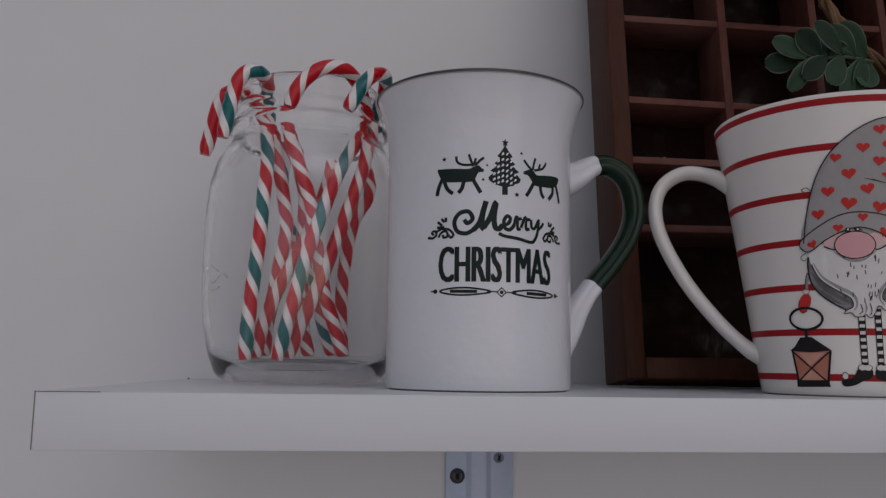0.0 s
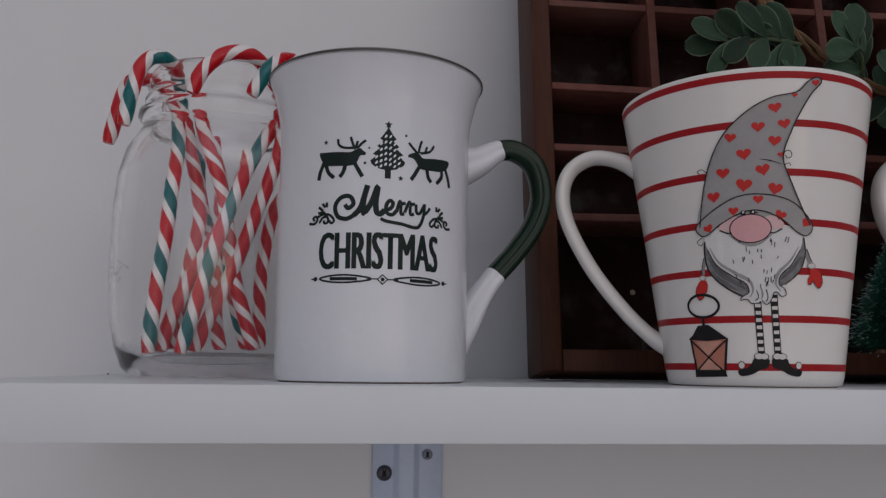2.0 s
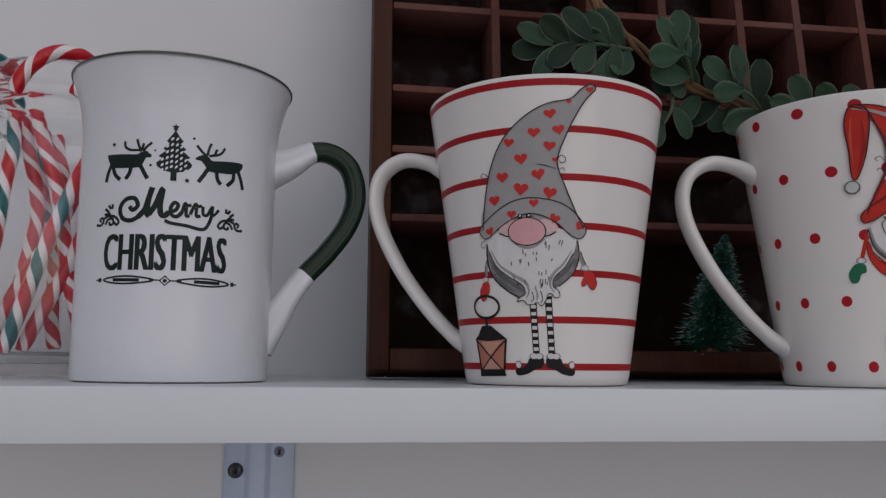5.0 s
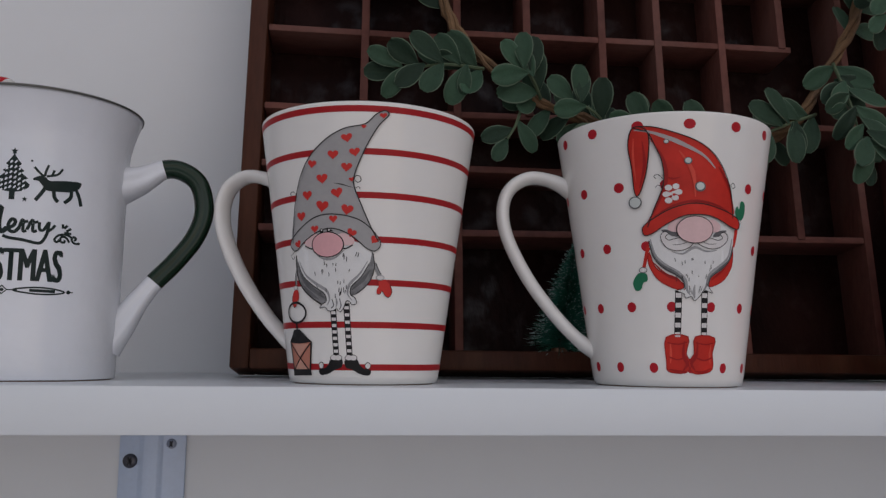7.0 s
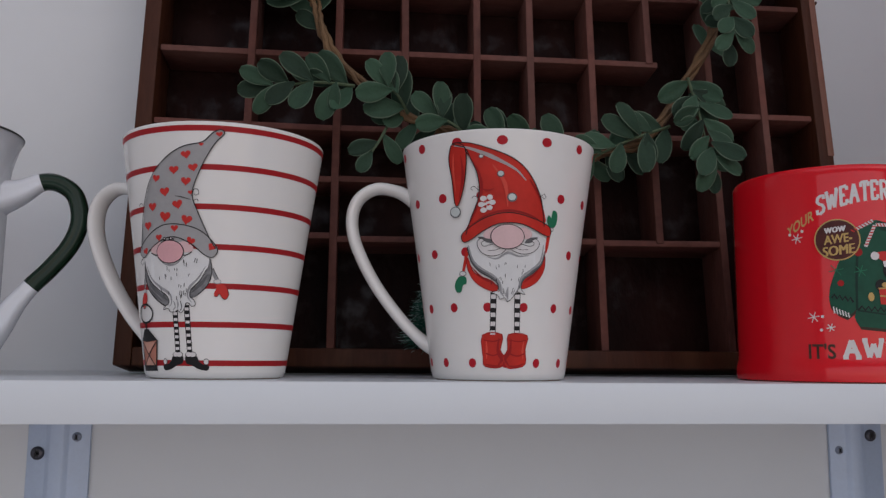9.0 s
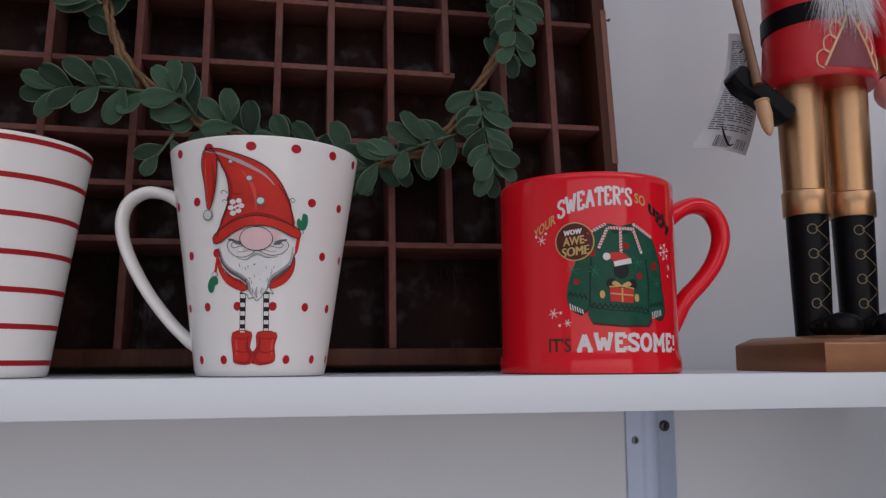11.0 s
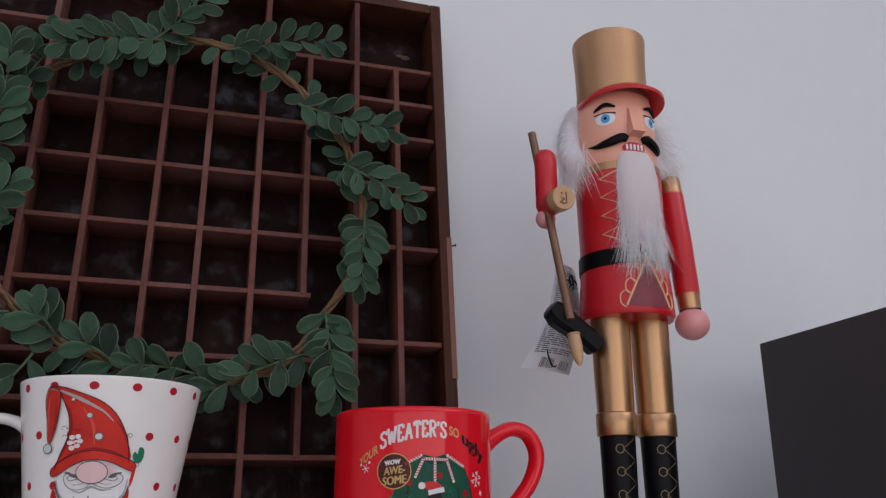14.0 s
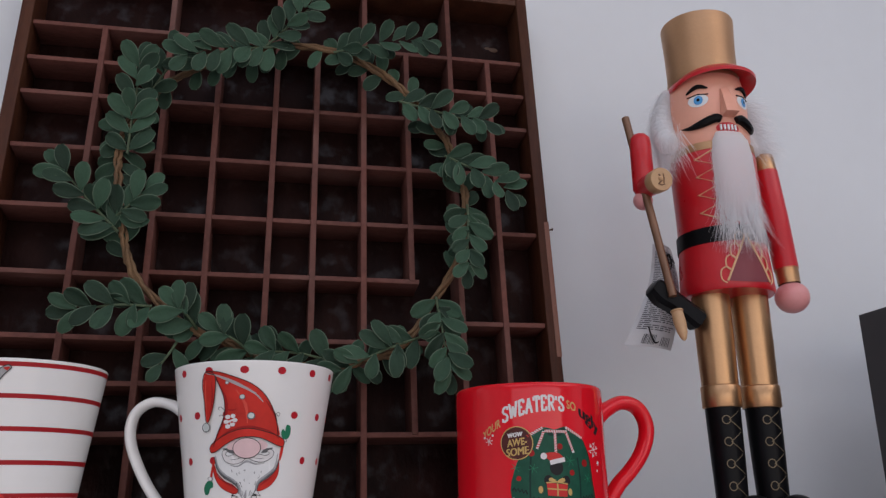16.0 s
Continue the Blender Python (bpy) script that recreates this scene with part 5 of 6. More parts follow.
beard2 = [(-16.9, 50.0), (-14.0, 53.0), (-9.7, 56.2), (-1, 58), (8.8, 56.6), (12.6, 52.0), (13.0, 47.6), (11.9, 43.7), (8.3, 40.4), (4.6, 37.7), (3.7, 34.6), (5.4, 32.3), (3.6, 32.8), (1.9, 33.2), (0.6, 31.3), (-1.5, 29.6), (-2.6, 31.0), (-4.6, 30.4), (-5.4, 31.9), (-7.8, 33.0), (-5.4, 33.8), (-5.7, 36.3), (-8.2, 38.4), (-12.6, 41.0), (-15.6, 44.6)]
sleeve_l = [(-16.8, 46.0), (-15.1, 41.2), (-11.4, 38.2), (-7.6, 36.7), (-5.0, 34.8), (-5.4, 33.2), (-9.5, 34.0), (-14.0, 36.6), (-16.7, 40.6), (-17.4, 44.0)]
sleeve_r = [(13.2, 47.0), (13.2, 41.8), (10.4, 37.3), (6.3, 34.9), (3.8, 34.6), (4.4, 37.4), (8.3, 40.2), (11.7, 43.8)]
for sleeve in (sleeve_l, sleeve_r):
    printed("sleeve_print", [poly(sleeve, 3)], M["redprint"], g2, B2, 3)
    printed("sleeve_outline", [stroke(sleeve, 0.3, True, 3)], M["deepred"], g2, B2, 4)
printed("sleeve_shading", [stroke([(-15.6, 42.6), (-11.6, 38.6), (-7.6, 36.8), (-5.4, 34.8)], 1.1, smooth=4, taper=True), stroke([(12.2, 43.6), (8.6, 39.8), (4.6, 36.6)], 1.0, smooth=4, taper=True), stroke([(-12.8, 36.4), (-11.0, 36.6)], 0.4, taper=True)], M["deepred"], g2, B2, 4)
for q, w in (([(-17.0, 48.6), (-18.1, 44.2), (-18.9, 41.0)], 1.2), ([(13.2, 48.4), (13.9, 51.5), (14.3, 55.8)], 1.4)):
    printed("arm_print", [stroke(q, w, smooth=4)], M["redprint"], g2, B2, 3)
printed("beard_print", [poly(beard2, 3)], M["beard"], g2, B2, 4)
printed("beard_shading", [stroke([(-16.3, 50.5), (-15.0, 45.2), (-11.9, 41.7), (-7.6, 38.9), (-4.9, 36.4), (-4.2, 33.2), (-3.0, 31.4)], 1.7, smooth=4, taper=True), stroke([(12.2, 51.0), (11.3, 45.0), (7.7, 41.3), (4.0, 38.4), (2.9, 34.9), (1.6, 32.6)], 1.5, smooth=4, taper=True), stroke([(-1.4, 35.0), (-1.8, 32.4), (-1.4, 30.4)], 1.2, smooth=3, taper=True), stroke([(-9.4, 46.2), (-5.8, 45.4), (-1.8, 47.6), (2.2, 46.4), (6.4, 46.8)], 1.0, smooth=4, taper=True)], M["softgrey"], g2, B2, 5)
hairs = [stroke([(x, z), (x + rng.uniform(-0.3, 0.3), z - rng.uniform(0.6, 1.3))], 0.2) for x, z in ((rng.uniform(-8.5, 5.5), rng.uniform(35.5, 44.5)) for _ in range(22))]
hairs += [stroke(q, 0.22, smooth=4) for q in ([(-16.9, 50.0), (-15.6, 44.6), (-12.6, 41.0), (-8.2, 38.4), (-5.7, 36.3), (-5.4, 33.8), (-7.8, 33.0), (-5.4, 31.9), (-4.6, 30.4), (-2.6, 31.0), (-1.5, 29.6), (0.6, 31.3), (1.9, 33.2), (3.6, 32.8), (5.4, 32.3), (3.7, 34.6), (4.6, 37.7), (8.3, 40.4), (11.9, 43.7), (13.0, 47.6)], [(-3.4, 34.6), (-3.2, 32.4)], [(0.6, 34.6), (0.0, 32.4)])]
printed("beard_hairs", hairs, M["line"], g2, B2, 6)
printed("beard_rim", [stroke([(-16.7, 50.0), (-15.5, 44.8), (-12.4, 41.2), (-8.0, 38.6), (-5.5, 36.3), (-5.0, 33.6)], 1.3, smooth=4, taper=True), stroke([(12.8, 48.6), (11.7, 43.9), (8.1, 40.6), (4.5, 37.9), (3.5, 34.6)], 1.2, smooth=4, taper=True), stroke([(-3.0, 34.0), (-2.4, 31.6)], 0.6, taper=True), stroke([(1.4, 34.4), (0.4, 32.0)], 0.6, taper=True)], M["shade"], g2, B2, 6)
mous = [[(-2.6, 50.4), (-4.6, 50.9), (-8.0, 50.6), (-10.4, 50.0), (-11.4, 51.2), (-10.4, 52.2), (-11.6, 52.9), (-12.9, 51.6), (-12.4, 49.2), (-10.6, 47.2), (-7.8, 46.4), (-4.6, 47.0), (-2.4, 48.8)], [(-1.2, 50.4), (1.6, 51.0), (4.4, 50.6), (6.8, 50.2), (8.2, 51.2), (7.2, 52.3), (8.8, 53.0), (10.3, 51.6), (9.6, 49.6), (7.4, 47.9), (4.4, 47.2), (1.4, 47.8), (-0.8, 49.0)]]
for q in mous:
    printed("moustache_print", [poly(q, 3)], M["printwhite"], g2, B2, 7)
printed("moustache_line", [stroke(q, 0.22, True, 4) for q in mous] + [stroke(q, 0.17, smooth=3) for q in ([(-3.4, 49.8), (-6.2, 48.6), (-9.0, 48.4)], [(0.2, 49.8), (3.0, 48.8), (5.8, 49.0)])], M["line"], g2, B2, 8)
printed("cheek_shading", [stroke([(-12.6, 53.4), (-9.0, 52.4), (-7.4, 51.2)], 2.2, smooth=3, taper=True), stroke([(9.6, 53.6), (6.4, 52.4), (4.6, 51.4)], 2.0, smooth=3, taper=True)], M["shade"], g2, B2, 6)
printed("hat_print", [poly(hat2, 3)], M["redprint"], g2, B2, 9)
printed("hat_flap_print", [poly(flap, 3)], M["redprint"], g2, B2, 10)
printed("hat_highlight", [stroke([(-19.6, 87.8), (-15.6, 86.9), (-10.4, 84.6), (-4.8, 81.6), (0.6, 78.2), (4.0, 74.4)], 1.5, smooth=4, taper=True)], M["hatlight"], g2, B2, 11)
printed("hat_sheen", [stroke([(-19.9, 85.0), (-20.3, 78.0), (-19.8, 70.0)], 0.8, smooth=4, taper=True), stroke([(-14.0, 55.8), (-6.0, 59.6), (2.5, 60.4), (10.0, 57.6)], 0.8, smooth=4, taper=True), stroke([(-7.0, 80.0), (-3.0, 73.0), (-2.0, 64.6)], 1.4, smooth=4, taper=True)], M["redlight"], g2, B2, 12)
printed("hat_shading", [stroke([(-15.4, 85), (-11.4, 77), (-10.9, 69.6), (-14.4, 60.5), (-17.0, 56.0)], 1.1, smooth=4, taper=True), stroke([(10.6, 64), (9.0, 69), (5.0, 75.0)], 1.0, smooth=4, taper=True), stroke([(-14.6, 58.2), (-8.6, 61.7), (-1.6, 63.2), (6.3, 61.6), (11.2, 58.8)], 0.9, smooth=4, taper=True), stroke([(-12.0, 72.0), (-9.0, 70.6), (-6.6, 71.2)], 0.7, smooth=3, taper=True), stroke([(-17.4, 84.0), (-17.0, 76.0), (-18.8, 68.0)], 1.0, smooth=4, taper=True)], M["deepred"], g2, B2, 12)
printed("hat_brim_print", [poly(brim2, 3)], M["redprint"], g2, B2, 13)
printed("outline_print", [stroke(hat2[:-1], 0.34, smooth=4), stroke(flap, 0.34, True, 4), stroke(brim2, 0.34, True, 4), stroke([(9.2, 68.4), (10.4, 69.8), (11.4, 68.8), (10.6, 68.0), (10.0, 68.8)], 0.2, smooth=3), stroke([(-11.7, 70.6), (-13.2, 72.2), (-14.4, 71.6), (-13.8, 70.8)], 0.2, smooth=3), stroke([(-12.0, 68.0), (-13.4, 68.6), (-14.0, 67.8)], 0.2, smooth=3)], M["line"], g2, B2, 14)
printed("hat_bead", [oval(-4.4, 76.6, 1.2), oval(-0.6, 68.0, 1.7), oval(-10.6, 83.2, 0.8)], M["shade"], g2, B2, 14)
printed("bead_light", [oval(-4.4, 76.7, 0.9), oval(-0.6, 68.1, 1.25), oval(-10.6, 83.2, 0.55)], M["bead"], g2, B2, 15)
printed("flower_print", [oval(-10.2, 67.6, 1.15, 1.0, 12), oval(-8.0, 68.0, 1.05, 1.0, 12), oval(-7.2, 66.1, 1.15, 0.95, 12), oval(-10.9, 65.4, 1.15, 0.95, 12), oval(-8.2, 64.2, 1.1, 0.95, 12), oval(-10.2, 63.3, 1.15, 1.0, 12), stroke([(-10.0, 67.0), (-8.4, 64.6)], 0.9), stroke([(-10.4, 65.2), (-7.6, 66.4)], 0.9)], M["printwhite"], g2, B2, 14)
printed("flower_heart", [oval(-9.6, 66.4, 0.42), oval(-8.6, 65.2, 0.42)], M["heart"], g2, B2, 15)
printed("pompom_print", [oval(-20.5, 63.1, 2.15, 2.15)], M["shade"], g2, B2, 11)
printed("pompom_light", [oval(-20.5, 63.2, 1.75, 1.75)], M["bead"], g2, B2, 12)
printed("ear_print", [poly([(-10.4, 53.4), (-9.8, 55.8), (-6.8, 57.2), (-5.4, 56.0), (-7.0, 52.8)], 3), poly([(3.2, 53.0), (2.2, 56.4), (4.6, 57.0), (7.0, 55.2), (6.4, 53.2)], 3)], M["palepink"], g2, B2, 9)
printed("nose_outline", [oval(-1.9, 53.5, 6.1, 4.7, 32)], M["line"], g2, B2, 15)
printed("nose_print", [oval(-1.9, 53.5, 5.8, 4.4, 32)], M["palepink"], g2, B2, 16)
for x0, x1 in ((-7.1, -7.6), (2.4, 2.7)):
    printed("leg_print", [stroke([(x0, 33.0), (x1, 17.0)], 2.5)], M["black"], g2, B2, 2)
    for t in (0.1, 0.31, 0.52, 0.73, 0.93):
        printed("leg_band", [stroke([(x0 + (x1 - x0) * t - 1.0, 33 - 16 * t), (x0 + (x1 - x0) * t + 1.0, 33 - 16 * t)], 1.6)], M["printwhite"], g2, B2, 3)
bl = [(-11.9, 17.2), (-3.6, 17.4), (-4.3, 11.6), (-2.0, 8.4), (-4.4, 5.2), (-11.2, 5.6), (-11.9, 9.0)]
br = [(-0.9, 17.4), (7.3, 17.1), (6.6, 12), (7.0, 6.5), (2.6, 5.0), (-1.6, 5.2), (-3.4, 8.6), (-1.2, 11.7)]
printed("boot_print", [poly(bl, 3)], M["redprint"], g2, B2, 3)
printed("boot_print", [poly(br, 3)], M["redprint"], g2, B2, 4)
printed("boot_shade", [stroke([(-5.0, 16.0), (-5.4, 11.4), (-3.8, 8.2), (-5.4, 6.0)], 1.7, smooth=4, taper=True), stroke([(0.2, 15.8), (-0.2, 11.4), (-2.2, 8.4), (-0.6, 6.0)], 1.7, smooth=4, taper=True), stroke([(-11.0, 6.4), (-7.0, 5.6), (-4.0, 5.8)], 1.0, smooth=3, taper=True), stroke([(-1.0, 5.8), (3.0, 5.5), (6.4, 6.8)], 1.0, smooth=3, taper=True)], M["deepred"], g2, B2, 5)
printed("boot_sheen", [stroke([(-10.4, 15.4), (-10.2, 11.6), (-10.4, 8.4)], 1.0, smooth=3, taper=True), stroke([(5.8, 15.2), (5.4, 11.4), (5.8, 8.2)], 1.0, smooth=3, taper=True)], M["redlight"], g2, B2, 5)
printed("boot_lines", [stroke(bl, 0.35, True, 3), stroke(br, 0.35, True, 3), stroke([(-10.6, 10.4), (-7.4, 9.6), (-4.6, 10.6)], 0.5, smooth=3), stroke([(6.4, 10.4), (3, 9.4), (-0.4, 10.4)], 0.5, smooth=3), stroke([(-11.4, 15.4), (-7.5, 14.8), (-4, 15.6)], 0.4, smooth=3), stroke([(-0.6, 15.4), (3.4, 14.8), (6.8, 15.4)], 0.4, smooth=3)], M["deepred"], g2, B2, 5)
printed("mitten_print", [poly([(-20.6, 39.2), (-18.1, 38.8), (-17.9, 36.4), (-19.4, 35.8), (-20.4, 33.4), (-22.4, 33.2), (-23.2, 35.7), (-22.2, 37.8)], 3)], M["mitt"], g2, B2, 4)
printed("mitten_print", [poly([(14.2, 57.8), (12.9, 60.4), (13.6, 62.4), (14.7, 61.4), (15.2, 64.2), (17.1, 63.6), (17.5, 60.6), (16.5, 58.0)], 3)], M["mitt"], g2, B2, 4)
for q in ((-19.2, 40.1, 1.5, 1.0), (14.6, 57.0, 1.5, 0.9)):
    printed("mitten_cuff", [oval(*q)], M["shade"], g2, B2, 5)
    printed("mitten_cuff_fill", [oval(q[0], q[1], q[2] - 0.25, q[3] - 0.25)], M["printwhite"], g2, B2, 6)

# red mug
RX, RY = 0.381, 0.043
rprof = [(0, 0.0404), (0.0008, 0.0409), (0.0060, 0.0409), (0.0085, 0.0400), (0.010, 0.0398), (0.084, 0.0398), (0.0856, 0.0397)]
rm = thing("red_mug", (RX, RY, 0), "glossy red ceramic mug printed with a green sweater and slogan", "mug", "mugs on the shelf")
mug_body(RX, RY, rprof, 0.0036, 0.006, M["redglaze"], rm, lip=0.0022)
handle([(RX + x, RY + (x - 0.037) * 0.05, z) for x, z in ((0.0365, 0.0690), (0.0442, 0.0750), (0.0541, 0.0795), (0.0630, 0.0777), (0.0682, 0.0706), (0.0688, 0.0622), (0.0648, 0.0520), (0.0575, 0.0428), (0.0495, 0.0352), (0.0435, 0.0270), (0.0375, 0.0180))], rm, M["redglaze"], 0.0056, 0.72, flare=0.3)
RB = Turned(RX, RY, rprof, 0.0397)
arch = lambda x: -0.0105 * (x + 2) ** 2
printed("gold_lettering", [letters("YOUR", -37.5, -27.0, 70.2, 74.6, 0.02, 0, arch)], M["gold"], rm, RB)
printed("gold_lettering", [letters("SO", 7.5, 13.0, 73.2, 77.6, 0.02, 0, lambda x: -0.012 * (x + 2) ** 2)], M["gold"], rm, RB)
SLAB = {}
SLAB["S"] = (0.8, [[(0.97, 0.74), (0.95, 0.95), (0.55, 1.0), (0.12, 0.93), (0.04, 0.74), (0.28, 0.58), (0.74, 0.44), (0.96, 0.26), (0.86, 0.06), (0.45, 0.0), (0.05, 0.06), (0.02, 0.28)]])
SLAB["W"] = (1.25, [[(0.05, 1), (0.27, 0), (0.5, 0.8), (0.73, 0), (0.95, 1)], [(-0.08, 1), (0.2, 1)], [(0.8, 1), (1.08, 1)]])
SLAB["E"] = (0.85, [[(0.16, 0), (0.16, 1)], [(0, 1), (0.95, 1), (0.95, 0.76)], [(0.16, 0.52), (0.7, 0.52)], [(0, 0), (0.95, 0), (0.95, 0.24)]])
SLAB["A"] = (1.05, [[(0.1, 0), (0.5, 1), (0.9, 0)], [(0.25, 0.36), (0.75, 0.36)], [(-0.06, 0), (0.28, 0)], [(0.72, 0), (1.06, 0)]])
SLAB["T"] = (0.9, [[(0.5, 0), (0.5, 1)], [(0.02, 0.74), (0.02, 1), (0.98, 1), (0.98, 0.74)], [(0.28, 0), (0.72, 0)]])
SLAB["R"] = (0.95, [[(0.16, 0), (0.16, 1)], [(0, 1), (0.72, 1), (0.95, 0.86), (0.95, 0.64), (0.72, 0.5), (0.16, 0.5)], [(0.5, 0.5), (0.9, 0), (1.08, 0)], [(0, 0), (0.34, 0)]])
SLAB["'"] = (0.3, [[(0.5, 1), (0.35, 0.7)]])
SLAB["!"] = (0.35, [[(0.5, 1), (0.5, 0.32)], [(0.5, 0.1), (0.5, 0)]])
SLAB["O"] = (0.95, [[(0.5 + 0.46 * math.cos(k * 0.3927), 0.5 + 0.5 * math.sin(k * 0.3927)) for k in range(17)]])
SLAB["M"] = (1.25, [[(0.12, 0), (0.12, 1), (0.5, 0.3), (0.88, 1), (0.88, 0)], [(-0.06, 0), (0.28, 0)], [(0.72, 0), (1.06, 0)], [(-0.06, 1), (0.14, 1)], [(0.86, 1), (1.06, 1)]])


def slab_word(text, x0, x1, z0, z1, bold, bend=lambda x: 0):
    """Slab-serif capitals drawn with a broad even stroke."""
    gap = 0.26
    unit = (x1 - x0) / (sum(SLAB[c][0] for c in text) + gap * (len(text) - 1))
    out, x = [], x0
    for c in text:
        w, lines = SLAB[c]
        for ln in lines:
            pts = [(x + px * w * unit, z0 + pz * (z1 - z0)) for px, pz in ln]
            pts = [(px, pz + bend(px)) for px, pz in pts]
            for seg in ([pts] if len(pts) > 6 else zip(pts, pts[1:])):
                out.append(stroke(list(seg), bold))
        x += (w + gap) * unit
    return out


printed("white_lettering", slab_word("SWEATER'S", -25.6, 5.8, 71.4, 78.4, 1.2, arch), M["printwhite"], rm, RB)
printed("black_lettering", fat("ugly", 14.6, 30.5, 70.0, 78.2, 0.9, lambda x: -0.0125 * (x + 2) ** 2), M["black"], rm, RB)
printed("black_lettering", [letters("IT'S", -31.2, -21.5, 9.2, 15.2, 0.02)], M["brown"], rm, RB)
printed("slogan_lettering", slab_word("AWESOME!", -18.8, 31.0, 10.0, 16.4, 1.75), M["printwhite"], rm, RB)
torso = [(-9.0, 61.0), (-4.7, 63.0), (0, 61.6), (5.4, 63.2), (10, 61.2), (15.4, 57.6), (19.5, 48), (20.6, 38), (22.4, 27), (18.5, 23.0), (13.0, 25.0), (12.0, 20.6), (-12.6, 21.6), (-13.6, 28.2), (-17.0, 25.2), (-22.4, 29.6), (-22.4, 37.0), (-18.6, 47.4), (-14.0, 57.8)]
printed("sweater_shadow", [poly([(x * 1.03 + 0.7, z - 1.1) for x, z in torso], 2)], M["brown"], rm, RB, 1)
printed("sweater_print", [poly(torso, 2)], M["sweater"], rm, RB, 2)
printed("sweater_folds", [stroke([(-13.4, 28), (-13.0, 40), (-12.2, 50)], 0.9, smooth=3), stroke([(12.6, 25), (13.0, 38), (12.0, 48)], 0.9, smooth=3), stroke([(-13.2, 27.8), (-4, 26.4), (6, 26.0), (12.6, 25.2)], 0.6), poly([(-4.4, 62.6), (0, 61.2), (5.0, 62.8), (3.6, 58.8), (-3.0, 58.8)], 2)], M["sweaterdk"], rm, RB, 3)
zig = lambda x0, x1, z, n, s=0.0: stroke([(x0 + (x1 - x0) * k / n, z + s * k / n + (0.8 if k % 2 else -0.8)) for k in range(n + 1)], 0.7)
printed("zigzag_knit", [zig(-12.8, 12.2, 28.8, 22, -2.0), zig(-22.0, -14.6, 33.6, 8, -1.8), zig(13.6, 21.2, 28.6, 8, 1.2)], M["black"], rm, RB, 4)
printed("cuff_ribs", [stroke([(x, 29.4 - (x + 21.6) * 0.5), (x + 0.4, 26.8 - (x + 21.6) * 0.35)], 0.45) for x in (-21.6, -20.6, -19.6, -18.6, -17.6, -16.6)] + [stroke([(x, 26.0 + (x - 15) * 0.2), (x + 0.3, 23.2 + (x - 15) * 0.3)], 0.45) for x in (14.6, 15.6, 16.6, 17.6, 18.6, 19.6)], M["printwhite"], rm, RB, 4)
for a, b in (((-14, 58.4), (-6, 62.6)), ((15.4, 57.6), (6, 62.8)), ((-5.4, 60.8), (-9.2, 52.4)), ((0.2, 60.2), (0.2, 49.4)), ((6.0, 60.6), (9.8, 50.4)), ((-5, 61), (6.6, 60.6))):
    printed("candy_trim", [stroke([a, b], 1.25)], M["printwhite"], rm, RB, 5)
    ln = math.hypot(b[0] - a[0], b[1] - a[1])
    ux, uz = (b[0] - a[0]) / ln, (b[1] - a[1]) / ln
    mid = [(a[0] + ux * (k + 0.5) * 1.25, a[1] + uz * (k + 0.5) * 1.25) for k in range(int(ln / 1.25))]
    printed("candy_stripe", [stroke([(x - uz * 0.62 - ux * 0.3, z + ux * 0.62 - uz * 0.3), (x + uz * 0.62 + ux * 0.3, z - ux * 0.62 + uz * 0.3)], 0.48) for x, z in mid], M["heart"], rm, RB, 6)
for q in ((-33.7, 56.8, 2.1), (-28.8, 25.4, 2.2), (-22.8, 21.3, 1.6), (24.2, 52.1, 4.0), (27.6, 45.6, 1.4)):
    printed("snow_print", flake(*q), M["printwhite"], rm, RB, 2)
for q in ((-36.4, 58.6), (-31.6, 59.6), (-26.2, 20.4), (-25.6, 25.6), (26.6, 41.8)):
    printed("snow_dot", [oval(*q, 0.6)], M["printwhite"], rm, RB, 2)
for k in range(6):
    printed("snow_dot", [oval(24.2 + 2.9 * math.cos(k * 1.047 + 0.5), 52.1 + 2.9 * math.sin(k * 1.047 + 0.5), 0.5, 0.5, 10)], M["printwhite"], rm, RB, 2)
for q in ((-20.0, 43.5, 2.6), (-11.4, 43.0, 2.4), (7.6, 46.5, 3.0), (18.0, 38.0, 2.4)):
    printed("knit_snowflake", flake(*q, 0.28), M["mitt"], rm, RB, 4)
for q in ((-12.0, 50.4, 1.6), (2.4, 53.4, 1.5), (16.4, 45.4, 1.8), (8.4, 40.8, 1.4), (-18.6, 38.4, 1.2)):
    printed("red_spot", [oval(*q)], M["deepred"], rm, RB, 4)
printed("badge_ring", [oval(-19.0, 55.4, 8.2, 8.2, 36)], M["gold"], rm, RB, 5)
printed("badge_print", [oval(-19.0, 55.4, 7.7, 7.7, 36)], M["maroon"], rm, RB, 6)
printed("badge_lettering", [letters("AWE-", -23.8, -13.8, 54.0, 57.6, 0.03, 0, lambda x: 0.12 * (x + 19))] + fat("SOME", -24.4, -13.0, 49.4, 53.2, 0.4, lambda x: 0.12 * (x + 19)), M["gold"], rm, RB, 7)
printed("badge_lettering", fat("wow", -23.6, -15.8, 58.4, 60.6, 0.34, lambda x: 0.12 * (x + 19)), M["printwhite"], rm, RB, 7)
printed("dark_motif", [oval(0.2, 43.2, 3.4, 3.6), oval(-4.2, 37.4, 2.2, 2.4), oval(4.8, 37.0, 2.2, 2.4)], M["black"], rm, RB, 5)
printed("cap_motif", [poly([(-5.6, 49.6), (-3.0, 50.6), (1.6, 50.2), (4.0, 47.2), (-2.6, 46.4)], 2)], M["heart"], rm, RB, 6)
printed("cap_trim", [stroke([(-3.0, 45.6), (0.4, 46.4), (4.6, 47.2)], 2.2), oval(-6.0, 48.8, 1.6)], M["printwhite"], rm, RB, 7)
